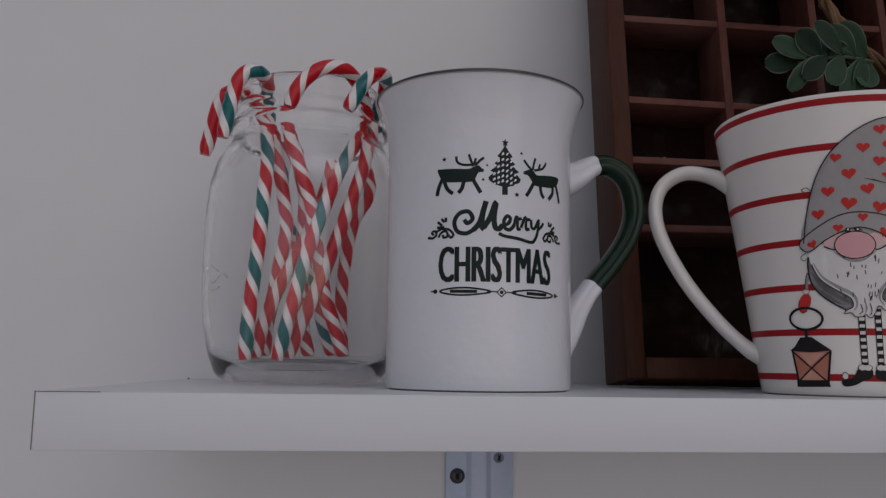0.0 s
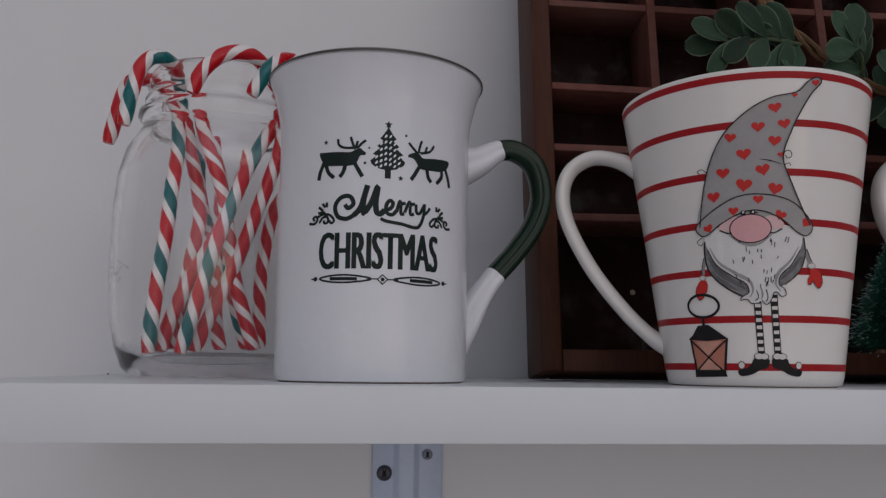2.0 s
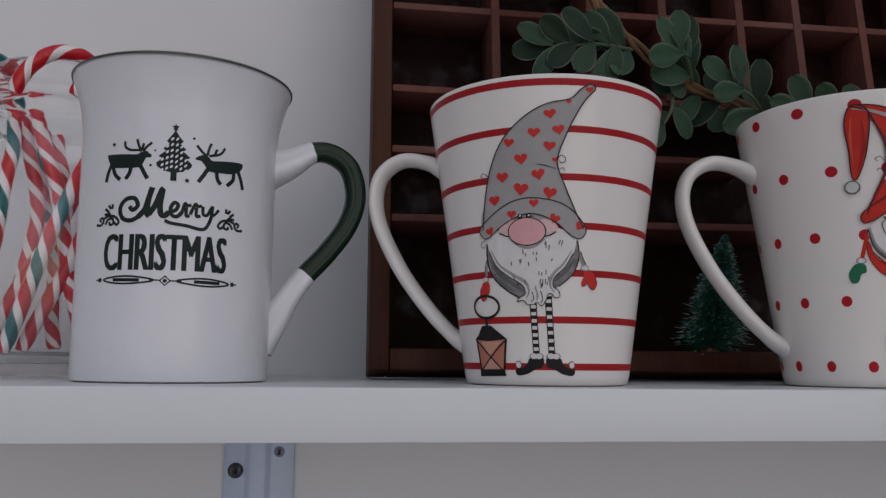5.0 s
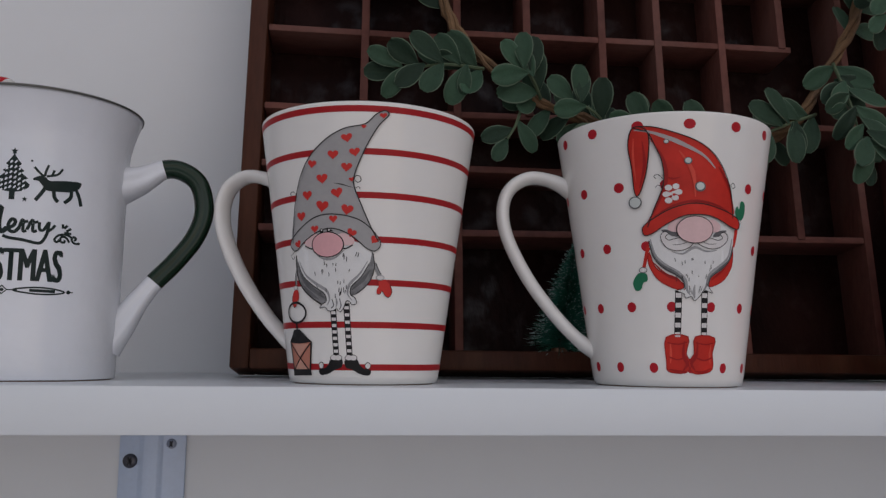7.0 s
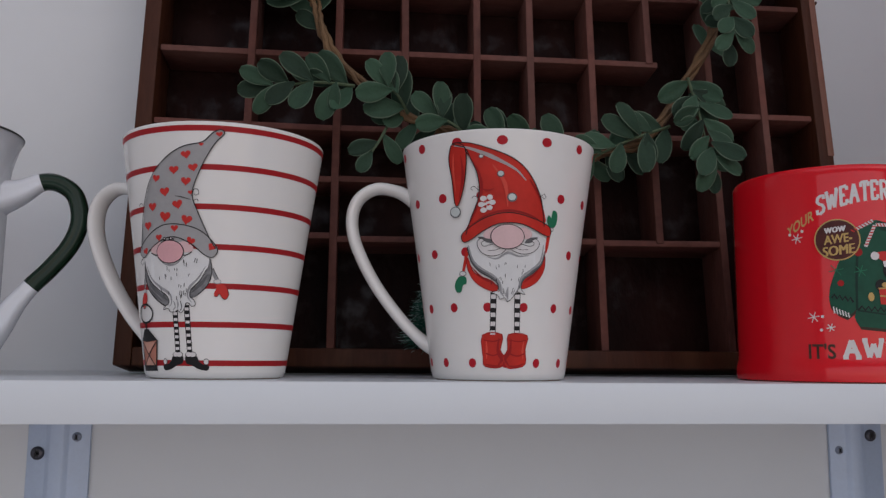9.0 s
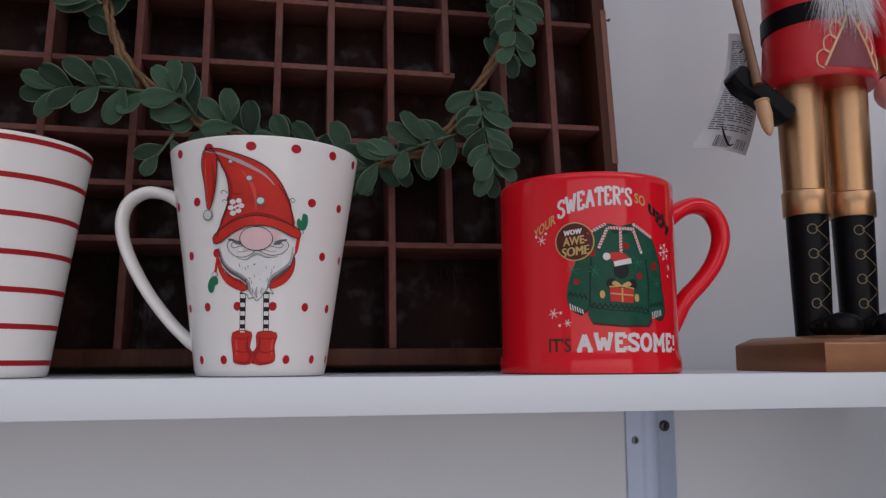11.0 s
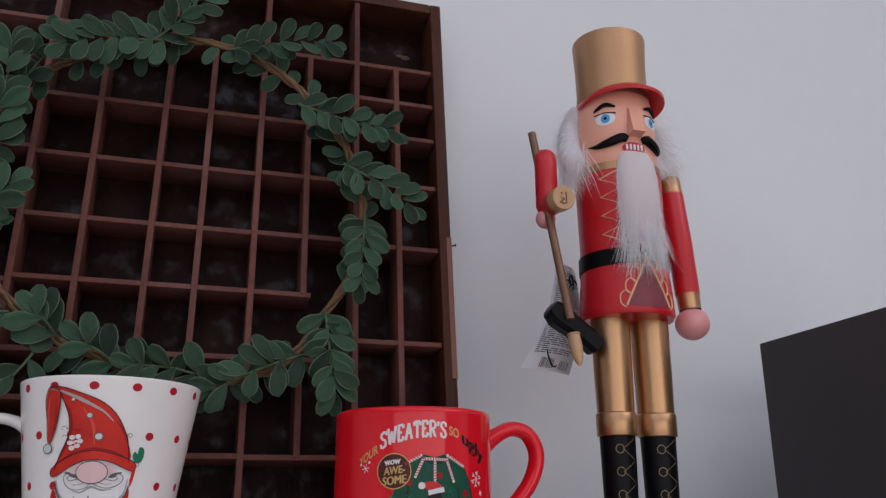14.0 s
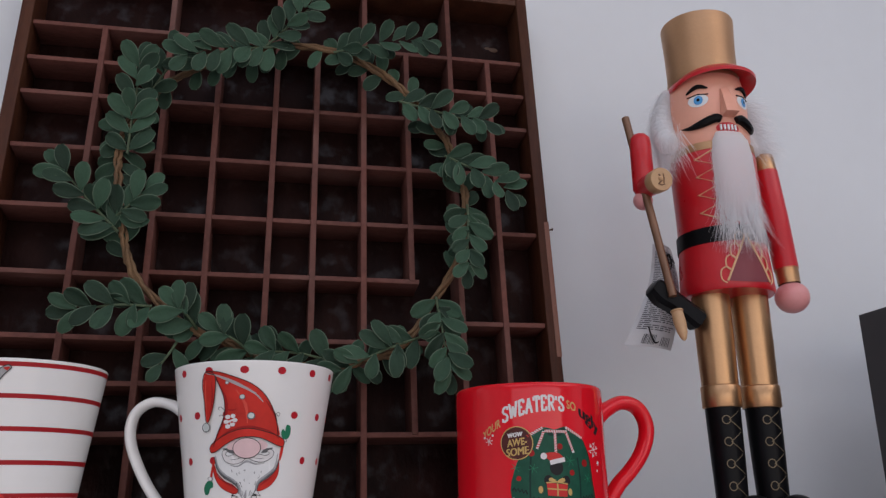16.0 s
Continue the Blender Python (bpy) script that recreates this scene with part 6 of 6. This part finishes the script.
printed("gift_motif", [poly([(-5.2, 36.2), (5.4, 35.2), (5.0, 29.4), (-4.8, 30.2)])], M["heart"], rm, RB, 6)
printed("gift_ribbon", [stroke([(0.2, 35.8), (0.1, 29.8)], 0.7), stroke([(-5.0, 33.4), (5.2, 32.6)], 0.6), poly([(0, 36.6), (-2.6, 38.6), (-4.0, 38.0), (-3.6, 36.8)], 2), poly([(0, 36.6), (2.8, 38.4), (4.2, 37.6), (3.6, 36.4)], 2), oval(-8.2, 33.0, 1.1, 1.7), oval(6.6, 31.6, 1.1, 1.7), stroke([(-5.4, 36.2), (0, 36.5), (5.6, 35.4)], 0.6)], M["gold"], rm, RB, 7)

# ---- toy soldier: one plain mesh ----
NX, NY = 0.5195, 0.0595
names = ["dgold", "hatgold", "dred", "dskin", "dpink", "dblack", "dwhite", "dblue", "dmaroon", "dcream", "fur", "dwood", "dlight", "dbase", "dlace"]
I = {n: k for k, n in enumerate(names)}
bm = bmesh.new()
# plinth with sloping shoulders
lo = [(0.4845, 0.019), (0.5675, 0.019), (0.5675, 0.096), (0.4845, 0.096)]
rings = []
for z, ins in ((0.0, 0.0004), (0.0006, 0.0), (0.0128, 0.0), (0.0136, 0.0006), (0.0168, 0.0060), (0.0170, 0.0068)):
    rings.append([bm.verts.new((x + (ins if x < NX else -ins), y + (ins if y < NY else -ins), z)) for x, y in lo])
for a, b in zip(rings, rings[1:]):
    for k in range(4):
        bm.faces.new((a[k], a[(k + 1) % 4], b[(k + 1) % 4], b[k])).material_index = I["dbase"]
bm.faces.new(rings[-1]).material_index = I["dbase"]
bm.faces.new(rings[0][::-1]).material_index = I["dbase"]
for sx in (-1, 1):
    lx = NX + 0.0012 + sx * 0.0132
    lathe(bm, [(0.0090, 0.0168), (0.0091, 0.024), (0.0098, 0.05), (0.0103, 0.0786)], lx, NY, 28, I["dblack"], cap0=True)
    ball(bm, (lx + 0.002, NY - 0.0200, 0.0220), 0.0080, 24, I["dblack"], (1.15, 1.1, 0.82))
    ball(bm, (lx + 0.001, NY - 0.010, 0.0215), 0.0086, 18, I["dblack"], (1, 1.2, 0.58))
    lathe(bm, [(0.0104, 0.0784), (0.0113, 0.0786), (0.0116, 0.0792), (0.0117, 0.0910), (0.0112, 0.0917), (0.0107, 0.0919)], lx, NY, 28, I["dgold"])
    lathe(bm, [(0.0108, 0.0915), (0.0113, 0.115), (0.0116, 0.150)], lx, NY, 28, I["dgold"])
    # laces
    for k in range(4):
        z = 0.071 - 0.0125 * k
        r = float(np.interp(z, [0.02, 0.08], [0.0090, 0.0104])) + 0.0002
        loop = []
        for i in range(14):
            a = 2 * math.pi * i / 14
            th = radians(-22 + 13 * math.cos(a))
            loop.append((lx + r * math.sin(th), NY - r * math.cos(th), z + 0.0024 * math.sin(a)))
        tube(bm, loop, 0.00030, 5, I["dlace"], closed=True)
        for th0, th1, dz in ((-14, 30, -0.006), (-14, 30, 0.0055)):
            tube(bm, [(lx + r * math.sin(radians(th0 + (th1 - th0) * t)), NY - r * math.cos(radians(th0 + (th1 - th0) * t)), z + dz * t) for t in (0, 0.35, 0.7, 1)], 0.00018, 5, I["dlace"])
# coat, belt, collar
lathe(bm, [(0.004, 0.1466), (0.0275, 0.1466), (0.0286, 0.1485), (0.0284, 0.152), (0.0277, 0.165), (0.0268, 0.176), (0.0264, 0.185), (0.0263, 0.196), (0.0268, 0.222), (0.0272, 0.234), (0.0262, 0.2385), (0.022, 0.2405)], NX, NY, 48, I["dred"], cap0=True)
lathe(bm, [(0.0264, 0.1762), (0.0275, 0.1764), (0.0275, 0.1862), (0.0263, 0.1864)], NX, NY, 48, I["dblack"])
lathe(bm, [(0.0250, 0.2365), (0.0268, 0.2372), (0.0267, 0.2422), (0.0245, 0.2430)], NX, NY, 48, I["dgold"])


TD, FD, VD = 0, -1.5, 14  # the ways that the coat's flap, the face and the visor look, in degrees


def on_coat(deg, z, lift=0.0005):
    r = float(np.interp(z, [0.1485, 0.165, 0.185, 0.222, 0.236], [0.0286, 0.0277, 0.0264, 0.0268, 0.0272])) + lift
    return (NX + r * math.sin(radians(deg)), NY - r * math.cos(radians(deg)), z)


tri = [[bm.verts.new(on_coat(TD + d * t, 0.1795 - 0.0285 * t - 0.0012 * t * math.cos(radians(d * 3)), 0.0005)) for d in range(-28, 29, 7)] for t in (0.02, 0.35, 0.68, 1.0)]
for a, b in zip(tri, tri[1:]):
    for k in range(8):
        bm.faces.new((a[k], a[k + 1], b[k + 1], b[k])).material_index = I["dmaroon"]
for sgn in (-1, 1):
    tube(bm, [on_coat(TD + sgn * d, z) for d, z in ((0, 0.1805), (9, 0.171), (19, 0.161), (28.5, 0.1508))], 0.0007, 6, I["dcream"])
    for k in range(4):
        d0, z0 = 1.5 + 7.0 * k, 0.1785 - 0.0073 * k
        tube(bm, smooth_path([on_coat(TD + sgn * (d0 + dd), z0 + dz) for dd, dz in ((0, 0.0005), (6.0, 0.0030), (12.5, 0.0008), (12.5, -0.0045), (7.0, -0.0070))], 4), 0.00045, 5, I["dcream"])
zz = [on_coat(-38 + (15 if k % 2 == 0 else -15), 0.2368 - 0.0059 * k) for k in range(9)]
tube(bm, zz, 0.0008, 6, I["dcream"])
# head
lathe(bm, [(0.018, 0.2400), (0.0242, 0.2430), (0.0252, 0.248), (0.0256, 0.268), (0.0252, 0.282), (0.0238, 0.2905)], NX, NY, 48, I["dskin"])


def on_face(deg, z, lift=0.0003):
    r = 0.0255 + lift
    return Vector((NX + r * math.sin(radians(deg + FD)), NY - r * math.cos(radians(deg + FD)), z))


def face_patch(pts, mi, lift):
    c = [on_face(sum(p[0] for p in pts) / len(pts), sum(p[1] for p in pts) / len(pts), lift + 0.0002)] + [on_face(d, z, lift) for d, z in pts]
    v = [bm.verts.new(p) for p in c]
    for k in range(1, len(v)):
        bm.faces.new((v[0], v[k], v[k % (len(v) - 1) + 1])).material_index = mi


for sgn in (-1, 1):
    e = -39 if sgn < 0 else 34
    face_patch([(e + 14.5 * math.cos(a), 0.2718 + (0.0050 if math.sin(a) < 0 else 0.0034) * math.sin(a)) for a in [k * math.pi / 10 for k in range(20)]], I["dwhite"], 0.0003)
    face_patch([(e + 0.5 + 6.4 * math.cos(a), 0.2713 + 0.0031 * math.sin(a)) for a in [k * math.pi / 8 for k in range(16)]], I["dblue"], 0.0006)
    face_patch([(e + 0.5 + 2.2 * math.cos(a), 0.2714 + 0.0011 * math.sin(a)) for a in [k * math.pi / 6 for k in range(12)]], I["dblack"], 0.0009)
    tube(bm, [on_face(e - 15, 0.2746, 0.0005), on_face(e, 0.2754, 0.0005), on_face(e + 15, 0.2746, 0.0005)], 0.0004, 5, I["dblack"])
    tube(bm, smooth_path([on_face(e - sgn * 15, 0.2790, 0.0004), on_face(e, 0.2808, 0.0006), on_face(e + sgn * 16, 0.2774, 0.0004)], 4), lambda s: 0.0004 + 0.0010 * math.sin(math.pi * s), 6, I["dblack"])
    tube(bm, smooth_path([on_face(sgn * 11.5, 0.2560, 0.001), on_face(sgn * 19, 0.2570, 0.0014), on_face(sgn * 36, 0.2545, 0.0012), on_face(sgn * 52, 0.2533, 0.0008), on_face(sgn * 68, 0.2548, 0.0004)], 5), lambda s: 0.0003 + 0.0027 * math.sin(math.pi * min(1, 0.26 + s * 0.76)) ** 1.1, 8, I["dblack"])
# nose
nv = [bm.verts.new(p) for p in (on_face(-7, 0.2785), on_face(7, 0.2785), on_face(-10, 0.2586), on_face(10, 0.2586), on_face(-7.5, 0.2594, 0.0078), on_face(7.5, 0.2594, 0.0078), on_face(-6, 0.276, 0.0014), on_face(6, 0.276, 0.0014))]
for q in ((0, 1, 7, 6), (6, 7, 5, 4), (4, 5, 3, 2), (0, 6, 4, 2), (1, 3, 5, 7)):
    bm.faces.new([nv[i] for i in q]).material_index = I["dskin"]
# mouth and teeth
face_patch([(17 * math.cos(a) - 2, 0.2506 + 0.0040 * math.sin(a)) for a in [k * math.pi / 8 for k in range(16)]], I["dred"], 0.0006)
for k in range(5):
    d = -12.5 + 5.25 * k
    tube(bm, [on_face(d, 0.2526, 0.0010), on_face(d, 0.2490, 0.0012)], 0.00075, 6, I["dwhite"])
# hat
lathe(bm, [(0.0232, 0.2885), (0.0236, 0.2900), (0.0228, 0.300), (0.0231, 0.318), (0.0241, 0.3362), (0.0239, 0.3371), (0.004, 0.3375)], NX, NY, 48, I["hatgold"], cap1=True)
n = 40
ringA, ringB, ringC, ringD = [], [], [], []
for k in range(n + 1):
    a = radians(-112 + 224 * k / n)
    c = max(0.0, math.cos(a * 0.80))
    ext, front = 0.0008 + 0.0112 * c ** 1.7, max(0.0, math.cos(a))
    za = 0.2895 + 0.0065 * front
    zo = za - 0.0022 - 0.0042 * c ** 1.4
    for ring, r, z in ((ringA, 0.0236, za + 0.0012), (ringB, 0.0240 + ext, zo), (ringC, 0.0238 + ext, zo - 0.0022), (ringD, 0.0236, za - 0.0022)):
        ring.append(bm.verts.new((NX + r * math.sin(a + radians(VD)), NY - r * math.cos(a + radians(VD)), z)))
mids = []
for k in range(n + 1):
    mids.append(bm.verts.new((ringA[k].co * 0.45 + ringB[k].co * 0.55) + Vector((0, 0, 0.0010 * max(0, math.cos(radians(-90 + 180 * k / n)))))))
for a, b in ((ringA, mids), (mids, ringB), (ringB, ringC), (ringC, ringD)):
    for k in range(n):
        bm.faces.new((a[k], a[k + 1], b[k + 1], b[k])).material_index = I["dred"]
# hanging arm with gold cuff and bead
arm = Matrix.Translation((NX + 0.0375, NY, 0.2440)) @ Matrix.Rotation(radians(-2.5), 4, "Y") @ Matrix.Rotation(radians(-3), 4, "X")
lathe(bm, [(0.0006, 0.0008), (0.0062, 0.0), (0.0069, -0.0015), (0.0072, -0.0115)], n=24, mi=I["dgold"], m=arm)
lathe(bm, [(0.0073, -0.0113), (0.0075, -0.0125), (0.0080, -0.045), (0.0076, -0.0790)], n=24, mi=I["dred"], m=arm)
lathe(bm, [(0.0077, -0.0785), (0.0072, -0.080), (0.0068, -0.0885)], n=24, mi=I["dgold"], m=arm)
ball(bm, (0, 0, -0.0972), 0.0106, 24, I["dpink"], (1, 1, 0.94), arm)
# bent arm: shoulder, sleeve, forearm to the front with a gold cuff
ax = NX - 0.0498
lathe(bm, [(0.0004, 0.2540), (0.0042, 0.2531), (0.0064, 0.2504), (0.0069, 0.2460), (0.0070, 0.2160), (0.0052, 0.2120), (0.0005, 0.2100)], ax, NY, 24, I["dred"])
fore = Matrix.Translation((ax + 0.0006, NY, 0.2168)) @ Matrix.Rotation(radians(97), 4, "X")
lathe(bm, [(0.0068, -0.002), (0.0069, 0.012), (0.0072, 0.0145)], n=24, mi=I["dred"], m=fore)
lathe(bm, [(0.0069, 0.0135), (0.0074, 0.0150), (0.0075, 0.0225), (0.0070, 0.0235), (0.0004, 0.0238)], n=24, mi=I["dlight"], m=fore)
for pts in (((-0.0022, 0.0030), (-0.0006, 0.0014), (0.0000, -0.0010), (-0.0018, -0.0024)), ((0.0008, 0.0034), (0.0014, 0.0006), (0.0012, -0.0026)), ((-0.0026, -0.0028), (-0.0004, -0.0038), (0.0018, -0.0030))):
    tube(bm, [fore @ Vector((x, y, 0.0238)) for x, y in pts], 0.00042, 6, I["dwood"])
ball(bm, fore @ Vector((-0.0010, 0.0004, 0.0238)), 0.0016, 12, I["dlight"], (1, 0.7, 1))
ball(bm, (ax - 0.0010, NY + 0.001, 0.2085), 0.0062, 16, I["dpink"], (1, 1, 1))
# rifle
top, low = Vector((0.4632, 0.0640, 0.2670)), Vector((0.4762, 0.0390, 0.1150))
tube(bm, [top, top.lerp(low, 0.5), top.lerp(low, 0.82)], 0.0025, 12, I["dwood"])
tube(bm, smooth_path([top.lerp(low, 0.875), top.lerp(low, 0.89), top.lerp(low, 0.92), top.lerp(low, 0.96), low], 5), lambda s: float(np.interp(s, [0, 0.06, 0.14, 0.2, 0.3, 0.55, 0.8, 0.93, 1], [0.0024, 0.0037, 0.0039, 0.0033, 0.0035, 0.0037, 0.0029, 0.0017, 0.0005])), 16, I["dlight"])
gm = Matrix.Translation((0.4792, 0.0510, 0.1392)) @ Matrix.Rotation(radians(36), 4, "Y")
gr = []
for x, h in ((-0.0182, 0.0042), (-0.0176, 0.0056), (-0.0120, 0.0080), (-0.0075, 0.0078), (-0.0030, 0.0068), (0.0050, 0.0066), (0.0105, 0.0068), (0.0162, 0.0072), (0.0178, 0.0058)):
    gr.append([bm.verts.new(gm @ Vector((x, y * 0.0058, z * h * 0.9))) for y, z in ((-1, -0.6), (-0.6, -1), (0.6, -1), (1, -0.6), (1, 0.6), (0.6, 1), (-0.6, 1), (-1, 0.6))])
for a, b in zip(gr, gr[1:]):
    for k in range(8):
        bm.faces.new((a[k], a[(k + 1) % 8], b[(k + 1) % 8], b[k])).material_index = I["dblack"]
bm.faces.new(gr[0][::-1]).material_index = I["dblack"]
bm.faces.new(gr[-1]).material_index = I["dblack"]
# fur beard and hair: soft core and many fine tufts
rng = random.Random(21)


def tuft(p, d, length, w, sag):
    d = d.normalized()
    side = d.cross(Vector((rng.uniform(-1, 1), rng.uniform(-1, 1), rng.uniform(-1, 1)))).normalized() * w
    up = d.cross(side).normalized() * w
    rings = []
    for t in (0, 0.5):
        c = p + d * length * t + Vector((0, 0, -sag * t * t))
        f = 1 - 0.45 * t
        rings.append([bm.verts.new(c + side * f), bm.verts.new(c - side * 0.5 * f + up * 0.8 * f), bm.verts.new(c - side * 0.5 * f - up * 0.8 * f)])
    tip = bm.verts.new(p + d * length + Vector((0, 0, -sag)))
    for k in range(3):
        j = (k + 1) % 3
        bm.faces.new((rings[0][k], rings[0][j], rings[1][j], rings[1][k])).material_index = I["fur"]
        bm.faces.new((rings[1][k], rings[1][j], tip)).material_index = I["fur"]


BX = NX - 0.0009
core = []
for z, hw, dep in ((0.2478, 0.009, 0.003), (0.242, 0.0120, 0.007), (0.230, 0.0136, 0.009), (0.214, 0.0136, 0.0095), (0.200, 0.0120, 0.0075), (0.188, 0.007, 0.004)):
    core.append([bm.verts.new((BX + hw * math.sin(radians(t)), NY - 0.0246 - dep * math.cos(radians(t)), z)) for t in range(-90, 91, 20)])
for a, b in zip(core, core[1:]):
    for k in range(len(a) - 1):
        bm.faces.new((a[k], a[k + 1], b[k + 1], b[k])).material_index = I["fur"]
for _ in range(1700):
    t, z = rng.uniform(-95, 95), 0.188 + 0.059 * rng.random() ** 1.7
    hw = float(np.interp(z, [0.188, 0.200, 0.214, 0.243, 0.2500], [0.009, 0.0125, 0.0128, 0.0112, 0.008]))
    dep = float(np.interp(z, [0.188, 0.214, 0.2500], [0.005, 0.0085, 0.003]))
    p = Vector((BX + hw * math.sin(radians(t)), NY - 0.0244 - dep * math.cos(radians(t)), z))
    wild = rng.random() < 0.12
    spread = 0.55 if wild else 0.2
    tuft(p, Vector((0.24 * math.sin(radians(t)) + rng.uniform(-spread, spread), -0.16 * math.cos(radians(t)) + rng.uniform(-0.15, 0.1), -1)), rng.uniform(0.006, 0.013) if z > 0.208 else rng.uniform(0.010, 0.028), rng.uniform(0.00005, 0.00012), 0.001)
for sgn, blobs in ((-1, ((98, 0.0262, 0.2850, 0.0046), (100, 0.0285, 0.2770, 0.0068), (100, 0.0303, 0.2665, 0.0086), (94, 0.0318, 0.2560, 0.0092), (82, 0.0326, 0.2470, 0.0080))),
                   (1, ((98, 0.0265, 0.2840, 0.0045), (102, 0.0285, 0.2750, 0.0064), (102, 0.0300, 0.2650, 0.0082), (98, 0.0308, 0.2555, 0.0080), (90, 0.0310, 0.2480, 0.0062)))):
    blobs = [tuple(float(np.interp(k / 3, range(len(blobs)), [q[i] for q in blobs])) for i in range(4)) for k in range(3 * len(blobs) - 2)]
    for a, r, z, rad in blobs:
        a = radians(sgn * a + FD)
        c = Vector((NX + r * math.sin(a), NY - r * math.cos(a), z))
        out = Vector((math.sin(a), -math.cos(a), 0))
        ball(bm, c, rad * 0.86, 18, I["fur"], (1, 1, 1.15))
        for _ in range(210):
            q = Vector((rng.gauss(0, 1), rng.gauss(0, 1), rng.gauss(0, 1))).normalized()
            if q.dot(out) < -0.45:
                continue
            p = c + Vector((q.x, q.y, q.z * 1.15)) * rad * 0.84
            down = Vector((0, 0, -1))
            lie = (down - q * down.dot(q) * 0.85)
            wild = rng.random()
            loose = 0.45 if wild < 0.75 else 1.1
            d = lie.normalized() + Vector([rng.uniform(-loose, loose) for _ in range(3)]) + q * 0.32
            ln = rng.uniform(0.005, 0.012)
            if sgn > 0:
                d += out * rng.uniform(0.1, 1.3) + Vector((0.35, -0.1, 0.1))
                ln *= rng.uniform(1.3, 2.6)
            if z < 0.262 and q.z < 0.1:
                d += Vector((0.25 if sgn < 0 else 0.3, -0.5, -0.6)) * rng.uniform(0, 1)
                ln = rng.uniform(0.008, 0.023)
            tuft(p, d, ln, rng.uniform(0.00005, 0.0001), 0.0012)
# long loose wisps from the hair over the shoulder, the bent arm and the coat
for _ in range(130):
    a = radians(rng.uniform(-118, -58) + FD)
    p = Vector((NX + 0.0345 * math.sin(a), NY - 0.0345 * math.cos(a), rng.uniform(0.239, 0.256)))
    tuft(p, Vector((rng.uniform(-0.45, 0.6), rng.uniform(-0.7, -0.1), -1)), rng.uniform(0.012, 0.028), rng.uniform(0.0001, 0.0002), 0.003)
for _ in range(260):
    a = radians(rng.uniform(60, 125) + FD)
    p = Vector((NX + 0.0315 * math.sin(a), NY - 0.0315 * math.cos(a), rng.uniform(0.243, 0.278)))
    tuft(p, Vector((rng.uniform(0.3, 1.3), rng.uniform(-0.5, 0.3), rng.uniform(-1, 0.25))), rng.uniform(0.010, 0.026), rng.uniform(0.00004, 0.00008), 0.003)
doll = part("toy_soldier", bm, [M[n] for n in names])
tagged(doll, "painted wooden toy soldier with gold hat, red coat and fur beard", "ornament")

# ---- price tag hanging behind the rifle ----
tag = thing("hang_tag", (0.487, 0.0875, 0.155), "curled glossy paper hang tag with small print and barcode", "tag")


def tag_at(u, v, lift=0.0):
    """u across and v up the tag, 0 to 1; the card bows backwards."""
    x = 0.4675 + 0.0320 * u + 0.0240 * v - 0.0190 * u * v - 0.0065 * max(0.0, 1 - 1.5 * v) ** 1.5
    z = 0.1212 + 0.0708 * v - 0.0032 * u
    y = 0.0860 + 0.007 * (v - 0.35) ** 2 * 4 - 0.004 * math.sin(math.pi * u)
    return Vector((x, y - lift, z))


def tag_sheet(u0, u1, v0, v1, lift, nu=6, nv=14, back=0.0):
    bm = bmesh.new()
    for L in ((lift, lift - back) if back else (lift,)):
        g = [[bm.verts.new(tag_at(u0 + (u1 - u0) * i / nu, v0 + (v1 - v0) * j / nv, L)) for i in range(nu + 1)] for j in range(nv + 1)]
        for j in range(nv):
            for i in range(nu):
                bm.faces.new((g[j][i], g[j][i + 1], g[j + 1][i + 1], g[j + 1][i]))
    return bm


part("card", tag_sheet(0, 1, 0, 1, 0, back=0.0003), M["paper"], tag)
rng = random.Random(9)
for k in range(44):
    v, u = 0.91 - k * 0.0178, 0.08
    while u < 0.86:
        w = rng.uniform(0.05, 0.22)
        part("print_bar", tag_sheet(u, min(u + w, 0.92), v, v + 0.0078, 0.0002, 2, 1), M["tagbar"], tag)
        u += w + 0.035
        if rng.random() < 0.06:
            break
for k in range(9):
    part("bar", tag_sheet(0.28 + k * 0.032, 0.28 + k * 0.032 + rng.uniform(0.012, 0.026), 0.02, 0.105, 0.0002, 1, 4), M["tagbar"], tag)
for k in range(6):
    u = 0.68 + k * 0.038
    part("bar", tag_sheet(u, u + rng.uniform(0.008, 0.02), 0.02, 0.095, 0.0002, 1, 4), M["tagbar"], tag)
def scribble(*pts):
    """A crayon stroke across the card."""
    bm = bmesh.new()
    tube(bm, smooth_path([tag_at(u, v, 0.0004) for u, v in pts], 6), lambda s: 0.0003 + 0.0003 * math.sin(math.pi * s), 6)
    part("crayon_mark", bm, M["black"], tag, "black crayon stroke")


scribble((0.30, 0.80), (0.45, 0.84), (0.62, 0.80), (0.80, 0.86), (0.95, 0.83))
scribble((0.45, 0.72), (0.56, 0.80), (0.52, 0.86), (0.66, 0.90), (0.72, 0.80), (0.64, 0.74))
scribble((0.52, 0.40), (0.62, 0.46), (0.58, 0.36), (0.72, 0.42), (0.82, 0.38))
scribble((0.30, 0.17), (0.42, 0.10), (0.56, 0.04), (0.64, 0.05))
part("eyelet", tag_sheet(0.44, 0.56, 0.945, 0.97, 0.0003, 2, 2), M["dwhite"], tag)
